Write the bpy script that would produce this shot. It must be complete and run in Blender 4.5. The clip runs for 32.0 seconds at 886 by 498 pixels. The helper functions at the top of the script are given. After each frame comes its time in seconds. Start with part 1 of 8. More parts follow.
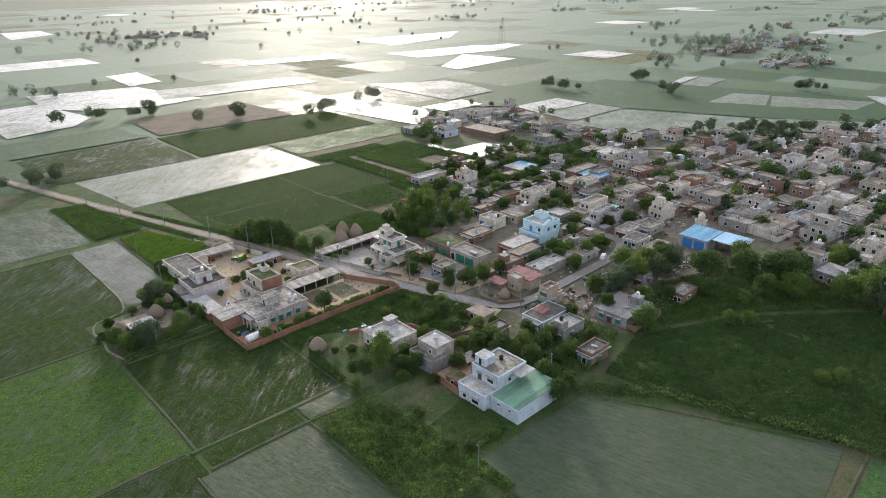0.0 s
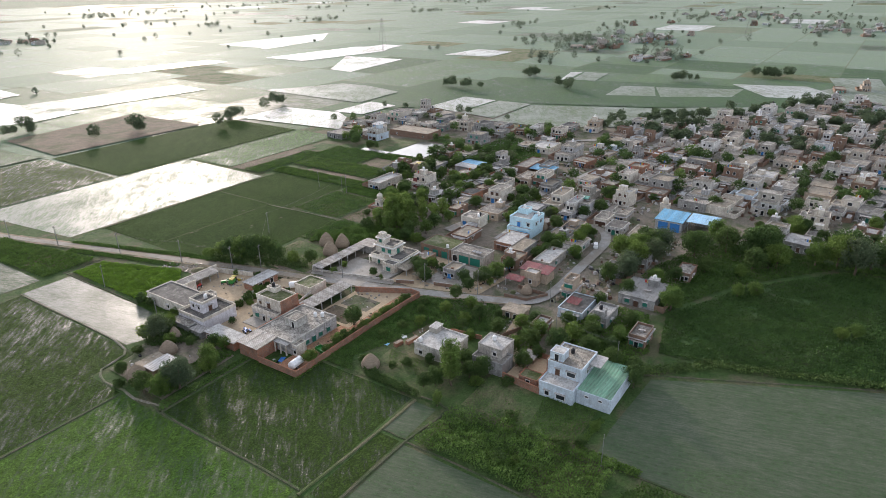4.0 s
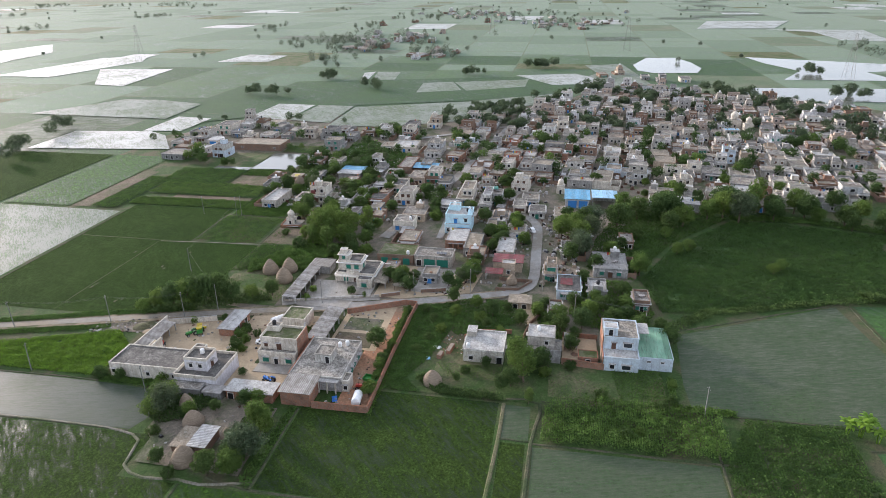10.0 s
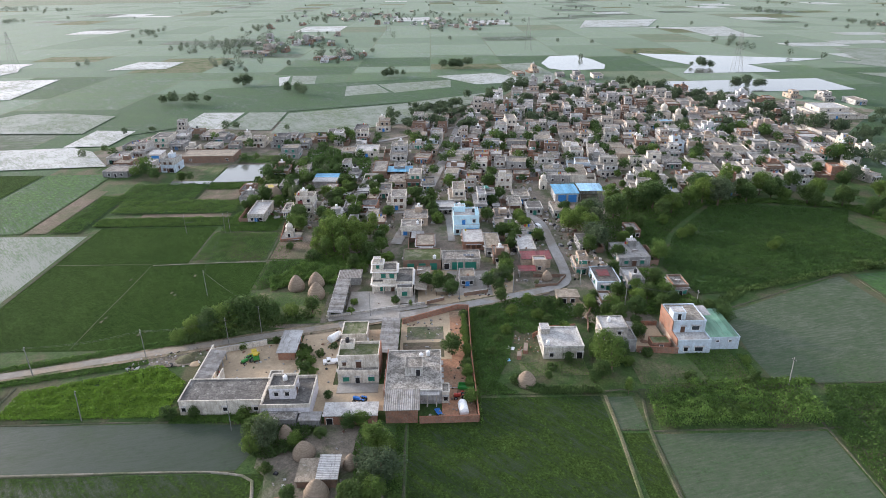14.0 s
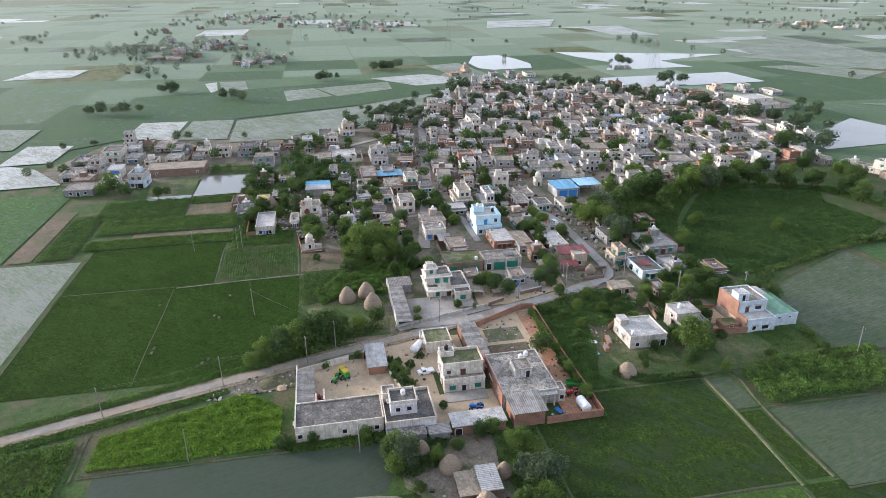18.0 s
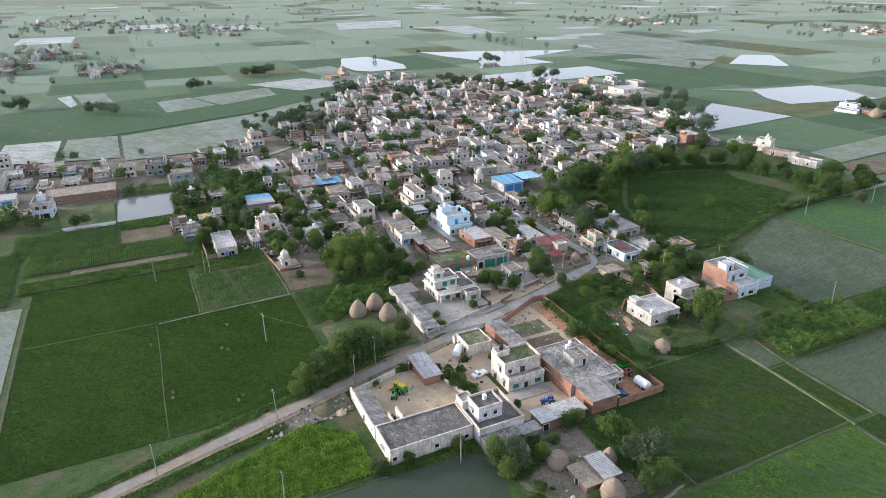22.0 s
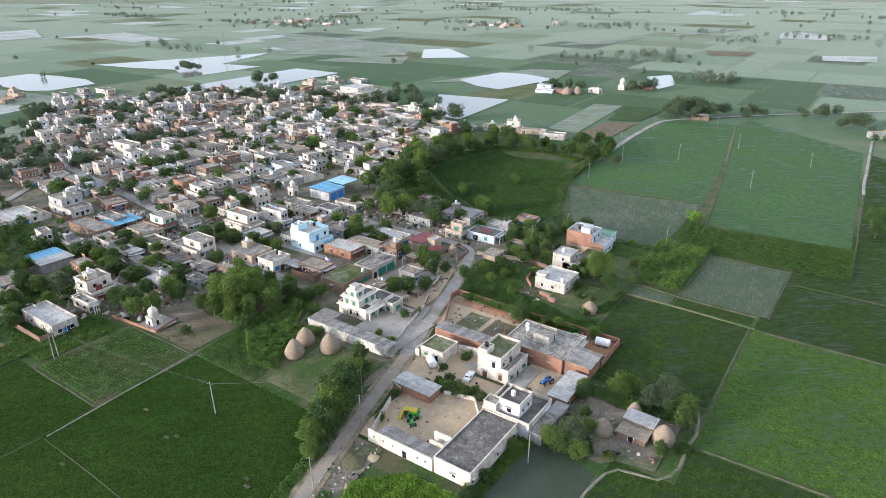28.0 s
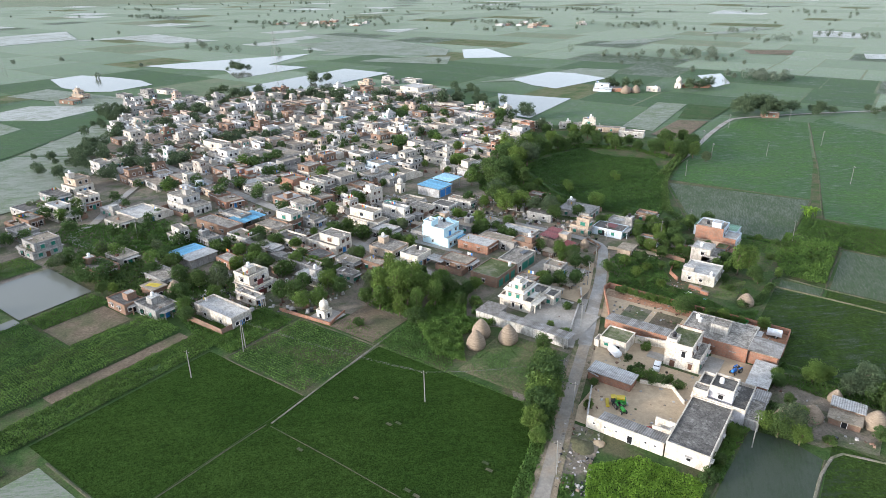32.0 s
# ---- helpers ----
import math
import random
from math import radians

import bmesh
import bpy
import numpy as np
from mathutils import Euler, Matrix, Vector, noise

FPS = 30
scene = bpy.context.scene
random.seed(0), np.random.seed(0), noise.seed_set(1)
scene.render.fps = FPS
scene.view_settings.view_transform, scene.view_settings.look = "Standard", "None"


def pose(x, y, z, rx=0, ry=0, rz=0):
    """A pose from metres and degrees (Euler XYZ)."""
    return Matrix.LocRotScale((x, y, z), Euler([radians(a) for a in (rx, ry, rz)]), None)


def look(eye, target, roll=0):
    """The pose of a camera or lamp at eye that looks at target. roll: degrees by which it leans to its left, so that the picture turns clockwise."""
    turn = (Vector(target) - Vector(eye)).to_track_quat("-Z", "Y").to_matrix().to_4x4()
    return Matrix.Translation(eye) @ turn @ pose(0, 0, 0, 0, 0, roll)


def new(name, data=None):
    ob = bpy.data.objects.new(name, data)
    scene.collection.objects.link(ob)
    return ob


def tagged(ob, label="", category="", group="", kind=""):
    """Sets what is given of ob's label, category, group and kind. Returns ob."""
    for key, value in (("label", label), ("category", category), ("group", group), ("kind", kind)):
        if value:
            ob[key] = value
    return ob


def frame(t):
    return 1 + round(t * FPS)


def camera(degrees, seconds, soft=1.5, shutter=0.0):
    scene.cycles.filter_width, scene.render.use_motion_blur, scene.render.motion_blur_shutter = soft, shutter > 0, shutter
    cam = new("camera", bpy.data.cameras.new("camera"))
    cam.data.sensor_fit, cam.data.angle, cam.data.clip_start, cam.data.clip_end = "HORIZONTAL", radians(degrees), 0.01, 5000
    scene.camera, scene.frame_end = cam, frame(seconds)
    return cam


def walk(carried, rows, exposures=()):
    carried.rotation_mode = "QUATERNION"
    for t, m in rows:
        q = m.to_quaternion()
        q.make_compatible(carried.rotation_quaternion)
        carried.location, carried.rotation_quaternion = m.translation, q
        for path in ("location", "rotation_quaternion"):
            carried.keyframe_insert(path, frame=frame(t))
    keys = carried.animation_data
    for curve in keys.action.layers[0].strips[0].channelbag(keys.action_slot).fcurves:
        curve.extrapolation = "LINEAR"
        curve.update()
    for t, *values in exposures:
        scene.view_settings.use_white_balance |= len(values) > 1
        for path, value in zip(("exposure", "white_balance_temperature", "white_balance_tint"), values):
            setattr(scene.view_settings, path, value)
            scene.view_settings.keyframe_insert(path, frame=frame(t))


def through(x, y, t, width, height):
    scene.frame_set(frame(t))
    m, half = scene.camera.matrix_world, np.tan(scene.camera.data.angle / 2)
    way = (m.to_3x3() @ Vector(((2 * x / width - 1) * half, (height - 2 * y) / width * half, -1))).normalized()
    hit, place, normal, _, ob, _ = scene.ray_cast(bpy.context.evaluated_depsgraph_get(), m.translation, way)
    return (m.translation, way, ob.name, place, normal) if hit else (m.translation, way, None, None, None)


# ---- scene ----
cam = camera(68.5, 32.0, soft=0.7)
METRES, EYE, TILT, LEAN, TURN = 363.2, 87.4, 0.0, 0.0, -42.7
ROWS = [
    (0.0, 0.0, 0.0, 0.0, -0.33, -22.95, 0.79),
    (0.5, -0.0158, 0.0018, 0.0, -1.55, -22.94, 0.77),
    (1.0, -0.0316, 0.0037, 0.0001, -2.76, -22.92, 0.75),
    (1.5, -0.0476, 0.0058, 0.0001, -3.98, -22.91, 0.72),
    (2.0, -0.0632, 0.0082, 0.0001, -5.42, -22.91, 0.72),
    (2.5, -0.0789, 0.0109, 0.0001, -7.24, -22.93, 0.7),
    (3.0, -0.0944, 0.0141, 0.0002, -9.35, -22.97, 0.69),
    (3.5, -0.1096, 0.0177, 0.0003, -11.45, -22.99, 0.69),
    (5.5, -0.1699, 0.0375, 0.0005, -19.54, -23.06, 0.65),
    (6.0, -0.1844, 0.0437, 0.0006, -21.53, -23.07, 0.65),
    (6.5, -0.1986, 0.0502, 0.0005, -23.51, -23.07, 0.66),
    (7.0, -0.2128, 0.0573, 0.0005, -25.52, -23.07, 0.61),
    (7.5, -0.2266, 0.0648, 0.0006, -27.56, -23.08, 0.6),
    (8.0, -0.2406, 0.0729, 0.0007, -29.6, -23.07, 0.54),
    (8.5, -0.2538, 0.0814, 0.0008, -31.51, -23.08, 0.54),
    (9.0, -0.2667, 0.0904, 0.0007, -33.3, -23.07, 0.56),
    (9.5, -0.2792, 0.0994, 0.0008, -35.2, -23.08, 0.54),
    (10.0, -0.2913, 0.1091, 0.0008, -37.17, -23.09, 0.58),
    (10.5, -0.3036, 0.1195, 0.001, -39.08, -23.09, 0.51),
    (11.0, -0.3155, 0.1302, 0.0008, -40.98, -23.08, 0.49),
    (11.5, -0.327, 0.1412, 0.0007, -42.3, -23.07, 0.51),
    (12.0, -0.3383, 0.1525, 0.0007, -43.46, -23.05, 0.51),
    (12.5, -0.3494, 0.1641, 0.0007, -44.67, -23.05, 0.51),
    (13.0, -0.3602, 0.1758, 0.0006, -45.92, -23.05, 0.52),
    (13.5, -0.3708, 0.1878, 0.0006, -47.18, -23.05, 0.52),
    (14.0, -0.3811, 0.2, 0.0005, -48.42, -23.04, 0.52),
    (14.5, -0.3911, 0.2124, 0.0005, -49.66, -23.04, 0.52),
    (16.5, -0.4281, 0.2645, -0.0, -54.6, -23.0, 0.46),
    (17.0, -0.4366, 0.2777, 0.0001, -55.83, -23.0, 0.45),
    (17.5, -0.4448, 0.2911, 0.0, -57.07, -22.99, 0.45),
    (18.0, -0.4528, 0.3049, -0.0003, -58.32, -22.97, 0.42),
    (18.5, -0.4603, 0.3185, -0.0001, -59.6, -22.98, 0.45),
    (19.0, -0.4676, 0.3324, -0.0003, -61.11, -22.95, 0.43),
    (19.5, -0.4744, 0.3465, -0.0001, -62.69, -22.96, 0.44),
    (20.0, -0.4808, 0.361, -0.0003, -64.29, -22.95, 0.43),
    (20.5, -0.4864, 0.3756, -0.0001, -65.97, -22.97, 0.45),
    (21.0, -0.4915, 0.3903, -0.0001, -68.05, -22.95, 0.45),
    (21.5, -0.4963, 0.4051, -0.0002, -70.38, -22.95, 0.42),
    (22.0, -0.5005, 0.4202, -0.0003, -72.81, -22.95, 0.39),
    (22.5, -0.504, 0.4355, -0.0004, -75.27, -22.95, 0.36),
    (23.0, -0.5063, 0.4508, -0.0006, -77.99, -22.93, 0.34),
    (23.5, -0.5076, 0.4657, -0.0006, -81.71, -22.96, 0.38),
    (24.0, -0.5083, 0.4809, -0.0006, -85.88, -22.97, 0.35),
    (24.5, -0.508, 0.4962, -0.0009, -90.41, -22.96, 0.28),
    (25.0, -0.5067, 0.5111, -0.0011, -95.17, -22.95, 0.23),
    (25.5, -0.5035, 0.525, -0.0013, -99.81, -22.96, 0.21),
    (27.5, -0.4923, 0.5823, -0.0008, -102.66, -22.95, 0.18),
    (28.0, -0.4945, 0.5969, -0.0009, -102.59, -22.93, 0.17),
    (28.5, -0.4975, 0.6118, -0.001, -102.58, -22.92, 0.17),
    (29.0, -0.4994, 0.627, -0.0009, -102.54, -22.92, 0.2),
    (29.5, -0.4998, 0.6425, -0.0009, -102.49, -22.91, 0.25),
    (30.0, -0.4988, 0.6581, -0.001, -102.45, -22.91, 0.29),
    (30.5, -0.4963, 0.6736, -0.001, -102.43, -22.91, 0.34),
    (31.0, -0.4921, 0.6888, -0.0009, -102.4, -22.9, 0.38),
    (31.5, -0.4864, 0.7034, -0.0009, -102.37, -22.89, 0.42),
    (32.0, -0.4795, 0.7176, -0.001, -102.34, -22.88, 0.46),
]
walk(cam, [(t, pose(0, 0, EYE, TILT, LEAN, TURN) @ pose(METRES * x, METRES * y, METRES * z, 90 + pitch, roll, yaw)) for t, x, y, z, yaw, pitch, roll in ROWS],
     exposures=[(0.0, 1.12, 6200, 16), (6.0, 1.2, 6140, 16), (13.0, 1.40, 5980, 17), (20.0, 1.42, 5880, 17), (32.0, 1.46, 5830, 12)])

# ---------------------------------------------------------------- light
SUN_AZ, SUN_EL = 57.5, 12.4
world = bpy.data.worlds.new("evening_sky")
scene.world = world
world.use_nodes = True
wn = world.node_tree
sky = wn.nodes.new("ShaderNodeTexSky")
sky.sky_type = 'NISHITA'
sky.sun_disc = False
sky.sun_elevation, sky.sun_rotation = radians(SUN_EL), radians(90 - SUN_AZ)
sky.air_density, sky.dust_density, sky.ozone_density = 1.0, 2.0, 2.0
wn.nodes["Background"].inputs[1].default_value = 0.275
pale = wn.nodes.new("ShaderNodeHueSaturation")  # a hazy sky has little colour
pale.inputs["Saturation"].default_value = 0.35
wn.links.new(sky.outputs[0], pale.inputs["Color"])
veil = wn.nodes.new("ShaderNodeMix")  # thin high haze evens the sky out
veil.data_type = 'RGBA'
veil.inputs[0].default_value, veil.inputs[7].default_value = 0.5, (1.0, 1.08, 1.13, 1)
wn.links.new(pale.outputs[0], veil.inputs[6])
wn.links.new(veil.outputs[2], wn.nodes["Background"].inputs[0])
sun = new("sun", bpy.data.lights.new("sun", 'SUN'))
sun.data.energy, sun.data.angle, sun.data.color = 1.8, radians(4.0), (1.0, 0.86, 0.68)
sun.matrix_world = look((0, 0, 300), (-math.cos(radians(SUN_AZ)), -math.sin(radians(SUN_AZ)), 300 - math.tan(radians(SUN_EL))))


# ---------------------------------------------------------------- materials
class Nodes:
    """A small builder of node materials in world metres."""

    def __init__(self, name):
        self.m = bpy.data.materials.new(name)
        self.m.use_nodes = True
        self.t = self.m.node_tree
        self.b = self.t.nodes["Principled BSDF"]
        self.out = self.t.nodes["Material Output"]
        self.pos = self.add("ShaderNodeNewGeometry").outputs["Position"]

    def add(self, kind, **sets):
        n = self.t.nodes.new(kind)
        for k, v in sets.items():
            n.inputs[k].default_value = v
        return n

    def link(self, a, b):
        self.t.links.new(a, b)

    def scaled(self, sx, sy, sz, turn=0):
        n = self.add("ShaderNodeMapping")
        n.inputs["Scale"].default_value = (sx, sy, sz)
        n.inputs["Rotation"].default_value = (0, 0, radians(turn))
        self.link(self.pos, n.inputs[0])
        return n.outputs[0]

    def noise(self, scale, detail=3, vec=None, rough=0.55):
        n = self.add("ShaderNodeTexNoise", Scale=scale, Detail=detail, Roughness=rough)
        self.link(vec or self.pos, n.inputs["Vector"])
        return n.outputs[0]

    def ramp(self, fac, *stops):
        n = self.add("ShaderNodeValToRGB")
        r = n.color_ramp
        while len(r.elements) < len(stops):
            r.elements.new(0.5)
        for e, (p, c) in zip(r.elements, stops):
            e.position = p
            e.color = (c, c, c, 1) if isinstance(c, (int, float)) else (*c, 1)
        self.link(fac, n.inputs[0])
        return n.outputs[0]

    def mix(self, fac, a, b, mode='MIX'):
        n = self.t.nodes.new("ShaderNodeMix")
        n.data_type, n.blend_type = 'RGBA', mode
        for v, s in ((fac, n.inputs[0]), (a, n.inputs[6]), (b, n.inputs[7])):
            if isinstance(v, (int, float)):
                s.default_value = v
            elif isinstance(v, tuple):
                s.default_value = (*v, 1)
            else:
                self.link(v, s)
        return n.outputs[2]

    def rnd(self):
        return self.add("ShaderNodeObjectInfo").outputs["Random"]

    def island(self):
        return self.add("ShaderNodeNewGeometry").outputs["Random Per Island"]

    def bump(self, h, strength, dist):
        n = self.add("ShaderNodeBump", Strength=strength, Distance=dist)
        self.link(h, n.inputs["Height"])
        self.link(n.outputs[0], self.b.inputs["Normal"])

    def done(self, col, rough=0.85, metal=0.0, spec=0.3):
        if isinstance(col, tuple):
            self.b.inputs["Base Color"].default_value = (*col, 1)
        else:
            self.link(col, self.b.inputs["Base Color"])
        if isinstance(rough, (int, float)):
            self.b.inputs["Roughness"].default_value = rough
        else:
            self.link(rough, self.b.inputs["Roughness"])
        self.b.inputs["Metallic"].default_value = metal
        self.b.inputs["Specular IOR Level"].default_value = spec
        return self.m


def masonry(name, tints, stain=(0.10, 0.09, 0.08), dirt=0.5, rough=0.88):
    """Painted or bare plaster: a tint for each house, blotches, rain streaks down the walls, crusts, scuffs and fine grain."""
    n = Nodes(name)
    k = len(tints)
    base = n.ramp(n.rnd(), *[(i / max(1, k - 1) if k > 1 else 0.0, c) for i, c in enumerate(tints)]) if k > 1 else tints[0]
    blotch = n.ramp(n.noise(0.33, 7, rough=0.72), (0.47, 0.0), (0.56, 1.0))
    small = n.ramp(n.noise(1.1, 7, rough=0.8), (0.50, 0.0), (0.57, 1.0))
    crust = n.ramp(n.noise(2.6, 5, rough=0.75), (0.56, 0.0), (0.61, 1.0))
    worn = n.ramp(n.noise(0.75, 6, rough=0.7), (0.58, 0.0), (0.66, 1.0))
    streak = n.ramp(n.noise(1.0, 5, n.scaled(2.2, 2.2, 0.22), 0.65), (0.50, 0.0), (0.64, 1.0))
    grain = n.noise(7.0, 4)
    c = n.mix(n.mix(dirt, (0, 0, 0), blotch), base, n.mix(0.70, base, stain))
    c = n.mix(n.mix(dirt * 0.85, (0, 0, 0), small), c, n.mix(0.72, base, stain))
    c = n.mix(n.mix(dirt * 0.8, (0, 0, 0), streak), c, stain)
    c = n.mix(n.mix(0.45, (0, 0, 0), worn), c, n.mix(0.5, base, (0.62, 0.60, 0.56)))
    c = n.mix(n.mix(dirt * 0.75, (0, 0, 0), crust), c, n.mix(0.9, base, stain))
    c = n.mix(0.45, c, n.ramp(grain, (0.3, 0.5), (0.7, 1.25)), 'MULTIPLY')
    n.bump(grain, 0.3, 0.02)
    return n.done(c, rough)


def soil(name, a, b, c, scale=0.25, rough=0.95, bump=0.08, fuzz=0.0, rough_grain=1.0):
    n = Nodes(name)
    col = n.mix(n.ramp(n.noise(scale, 7, rough=0.68), (0.42, 0.0), (0.58, 1.0)), a, b)
    col = n.mix(n.ramp(n.noise(scale * 0.22, 5, rough=0.65), (0.47, 0.0), (0.60, 1.0)), col, c)
    mid, fine = n.noise(scale * 5, 5, rough=0.7), n.noise(scale * 16, 4, rough=0.7)
    col = n.mix(0.55 * rough_grain, col, n.ramp(mid, (0.34, 0.45), (0.66, 1.4)), 'MULTIPLY')
    col = n.mix(0.5 * rough_grain, col, n.ramp(fine, (0.32, 0.4), (0.68, 1.45)), 'MULTIPLY')
    n.bump(fine, 0.7, bump)
    n.b.inputs["Sheen Weight"].default_value = fuzz
    return n.done(col, rough, spec=0.15)


def paddy(name, low, high, water, wind=42, rough=0.35, bed=(0.05, 0.055, 0.04), spec=0.35, soft=0.03, fine=1.0, sheen=0.05, matt=0.85, fuzz=0.0, relief=1.0, blade=None):
    """A rice field: fine tufts over a sheet of water that shows in thin streaks along the wind and in thin patches.
    water: the share of open water; fuzz: a sheen that shows at a slant, tinted by blade; on the far fields it is white
    and imitates haze.
    """
    n = Nodes(name)

    def along(length, width):
        m = n.add("ShaderNodeMapping")
        m.vector_type = 'TEXTURE'
        m.inputs["Rotation"].default_value = (0, 0, radians(wind))
        m.inputs["Scale"].default_value = (length, width, 1)
        n.link(n.pos, m.inputs[0])
        return m.outputs[0]

    patch = n.noise(0.030, 4)
    drift = n.noise(0.35, 5, along(3.5, 1.5), 0.6)
    row = n.noise(0.8 * fine, 4, along(2.6, 0.45), 0.65)
    clump = n.noise(0.9 * fine, 5, rough=0.7)
    tuft = n.noise(3.0 * fine, 4, rough=0.75)
    leaf = n.mix(n.ramp(patch, (0.36, 0.0), (0.66, 1.0)), low, high)
    leaf = n.mix(0.8, leaf, n.ramp(tuft, (0.34, 0.3), (0.66, 1.7)), 'MULTIPLY')
    leaf = n.mix(0.55, leaf, n.ramp(clump, (0.34, 0.5), (0.66, 1.5)), 'MULTIPLY')
    leaf = n.mix(0.4, leaf, n.ramp(row, (0.3, 0.5), (0.7, 1.4)), 'MULTIPLY')
    leaf = n.mix(0.5, leaf, n.ramp(drift, (0.3, 0.65), (0.7, 1.3)), 'MULTIPLY')
    w = n.mix(0.62, n.mix(0.55, patch, drift), n.mix(0.5, row, tuft))
    c = 0.5 + (water - 0.5) * 0.24
    mask = n.ramp(w, (max(0.0, c - soft), 1.0), (min(1.0, c + soft), 0.0))
    col = n.mix(mask, leaf, bed)
    if relief:
        n.bump(tuft, relief * 0.7 * max(0.06, 1 - 1.1 * water), 0.3)
    m = n.done(col, n.ramp(mask, (0.0, matt), (1.0, rough)))
    n.link(n.ramp(mask, (0.0, sheen), (1.0, spec)), n.b.inputs["Specular IOR Level"])
    n.b.inputs["IOR"].default_value = 1.36
    n.b.inputs["Sheen Weight"].default_value = fuzz
    n.b.inputs["Sheen Roughness"].default_value = 0.45
    if blade:
        n.b.inputs["Sheen Tint"].default_value = (*blade, 1)
    return m


def foliage(name, dark, light, through=0.35):
    n = Nodes(name)
    col = n.mix(n.island(), dark, light)
    col = n.mix(0.6, col, n.ramp(n.noise(0.35, 3), (0.3, 0.55), (0.7, 1.3)), 'MULTIPLY')
    col = n.mix(0.5, col, n.ramp(n.rnd(), (0.0, (0.75, 0.85, 0.8)), (1.0, (1.2, 1.12, 0.85))), 'MULTIPLY')
    n.done(col, 0.7, spec=0.12)
    tr = n.add("ShaderNodeBsdfTranslucent")
    n.link(col, tr.inputs[0])
    mx = n.add("ShaderNodeMixShader")
    mx.inputs[0].default_value = through
    n.link(n.b.outputs[0], mx.inputs[1])
    n.link(tr.outputs[0], mx.inputs[2])
    n.link(mx.outputs[0], n.out.inputs[0])
    return n.m


def brickwork(name, a, b, mortar, scale=1.0):
    n = Nodes(name)
    # courses run along whichever wall faces: sum of x and y gives one running length
    sep = n.add("ShaderNodeSeparateXYZ")
    n.link(n.pos, sep.inputs[0])
    run = n.add("ShaderNodeMath")
    n.link(sep.outputs[0], run.inputs[0]), n.link(sep.outputs[1], run.inputs[1])
    com = n.add("ShaderNodeCombineXYZ")
    n.link(run.outputs[0], com.inputs[0]), n.link(sep.outputs[2], com.inputs[1])
    t = n.add("ShaderNodeTexBrick", Scale=1.0)
    t.inputs["Color1"].default_value, t.inputs["Color2"].default_value, t.inputs["Mortar"].default_value = (*a, 1), (*b, 1), (*mortar, 1)
    t.inputs["Brick Width"].default_value, t.inputs["Row Height"].default_value, t.inputs["Mortar Size"].default_value = 0.24 * scale, 0.08 * scale, 0.012 * scale
    n.link(com.outputs[0], t.inputs["Vector"])
    col = n.mix(n.ramp(n.noise(0.5, 5), (0.45, 0.0), (0.75, 0.7)), t.outputs[0], (0.12, 0.085, 0.065))
    col = n.mix(0.5, col, n.ramp(n.noise(3.0, 4), (0.3, 0.6), (0.7, 1.2)), 'MULTIPLY')
    n.bump(t.outputs[1], 0.4, 0.015)
    return n.done(col, 0.9, spec=0.2)


def sheet(name, a, b, wave=0.45, metal=0.0, rough=0.45, turn=0):
    """Ribbed roofing sheet with rust or dirt, and rib shading put into its colour; each sheet has aged in its own way.
    wave: metres from rib to rib.
    """
    n = Nodes(name)
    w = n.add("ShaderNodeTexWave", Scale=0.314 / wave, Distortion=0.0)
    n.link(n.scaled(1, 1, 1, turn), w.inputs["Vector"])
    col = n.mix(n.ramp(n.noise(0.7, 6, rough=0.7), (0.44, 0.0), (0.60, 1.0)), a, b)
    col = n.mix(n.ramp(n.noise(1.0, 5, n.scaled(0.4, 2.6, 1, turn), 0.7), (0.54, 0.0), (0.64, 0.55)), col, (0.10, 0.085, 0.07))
    # painted rib shading: troughs darker, crests lighter, on the bump's wave
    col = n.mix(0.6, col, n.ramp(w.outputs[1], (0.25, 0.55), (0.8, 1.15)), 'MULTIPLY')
    col = n.mix(0.8, col, n.ramp(n.rnd(), (0.0, (0.58, 0.56, 0.53)), (0.5, (0.95, 0.93, 0.90)), (1.0, (1.16, 1.16, 1.16))), 'MULTIPLY')
    n.bump(w.outputs[1], 0.7, 0.08)
    return n.done(col, rough, metal)


def plain(name, a, rough=0.6, metal=0.0, spec=0.4, amount=0.3, scale=2.0):
    n = Nodes(name)
    col = n.mix(amount, a, n.ramp(n.noise(scale, 4), (0.3, 0.4), (0.7, 1.25)), 'MULTIPLY')
    return n.done(col, rough, metal, spec)


GREYS = [(0.29, 0.285, 0.27), (0.35, 0.34, 0.315), (0.26, 0.26, 0.25), (0.40, 0.385, 0.36)]
M_WHITE = masonry("whitewashed_plaster", [(0.68, 0.63, 0.54)], (0.27, 0.22, 0.165), 0.60)
M_WHITE2 = masonry("painted_plaster", [(0.50, 0.465, 0.40), (0.64, 0.62, 0.57), (0.38, 0.355, 0.31), (0.56, 0.52, 0.44), (0.48, 0.49, 0.50), (0.46, 0.40, 0.33), (0.68, 0.67, 0.63)], (0.15, 0.135, 0.115), 0.62)
M_GREY = masonry("bare_cement_plaster", GREYS, (0.11, 0.10, 0.09), 0.6)
FARWALLS = [masonry('house_paint_' + w, [c], (0.16, 0.14, 0.12), 0.55) for w, c in (("white", (0.72, 0.70, 0.66)), ("cream", (0.56, 0.51, 0.43)), ("ash", (0.40, 0.39, 0.37)), ("stone", (0.46, 0.42, 0.36)), ("pale", (0.62, 0.62, 0.62)), ("clay", (0.44, 0.34, 0.27)))]
FARROOFS = [masonry('roof_cement_' + w, [c], (0.075, 0.065, 0.055), 0.8) for w, c in (("mid", (0.34, 0.31, 0.26)), ("light", (0.44, 0.41, 0.36)), ("earth", (0.33, 0.265, 0.195)), ("dark", (0.22, 0.205, 0.18)))]
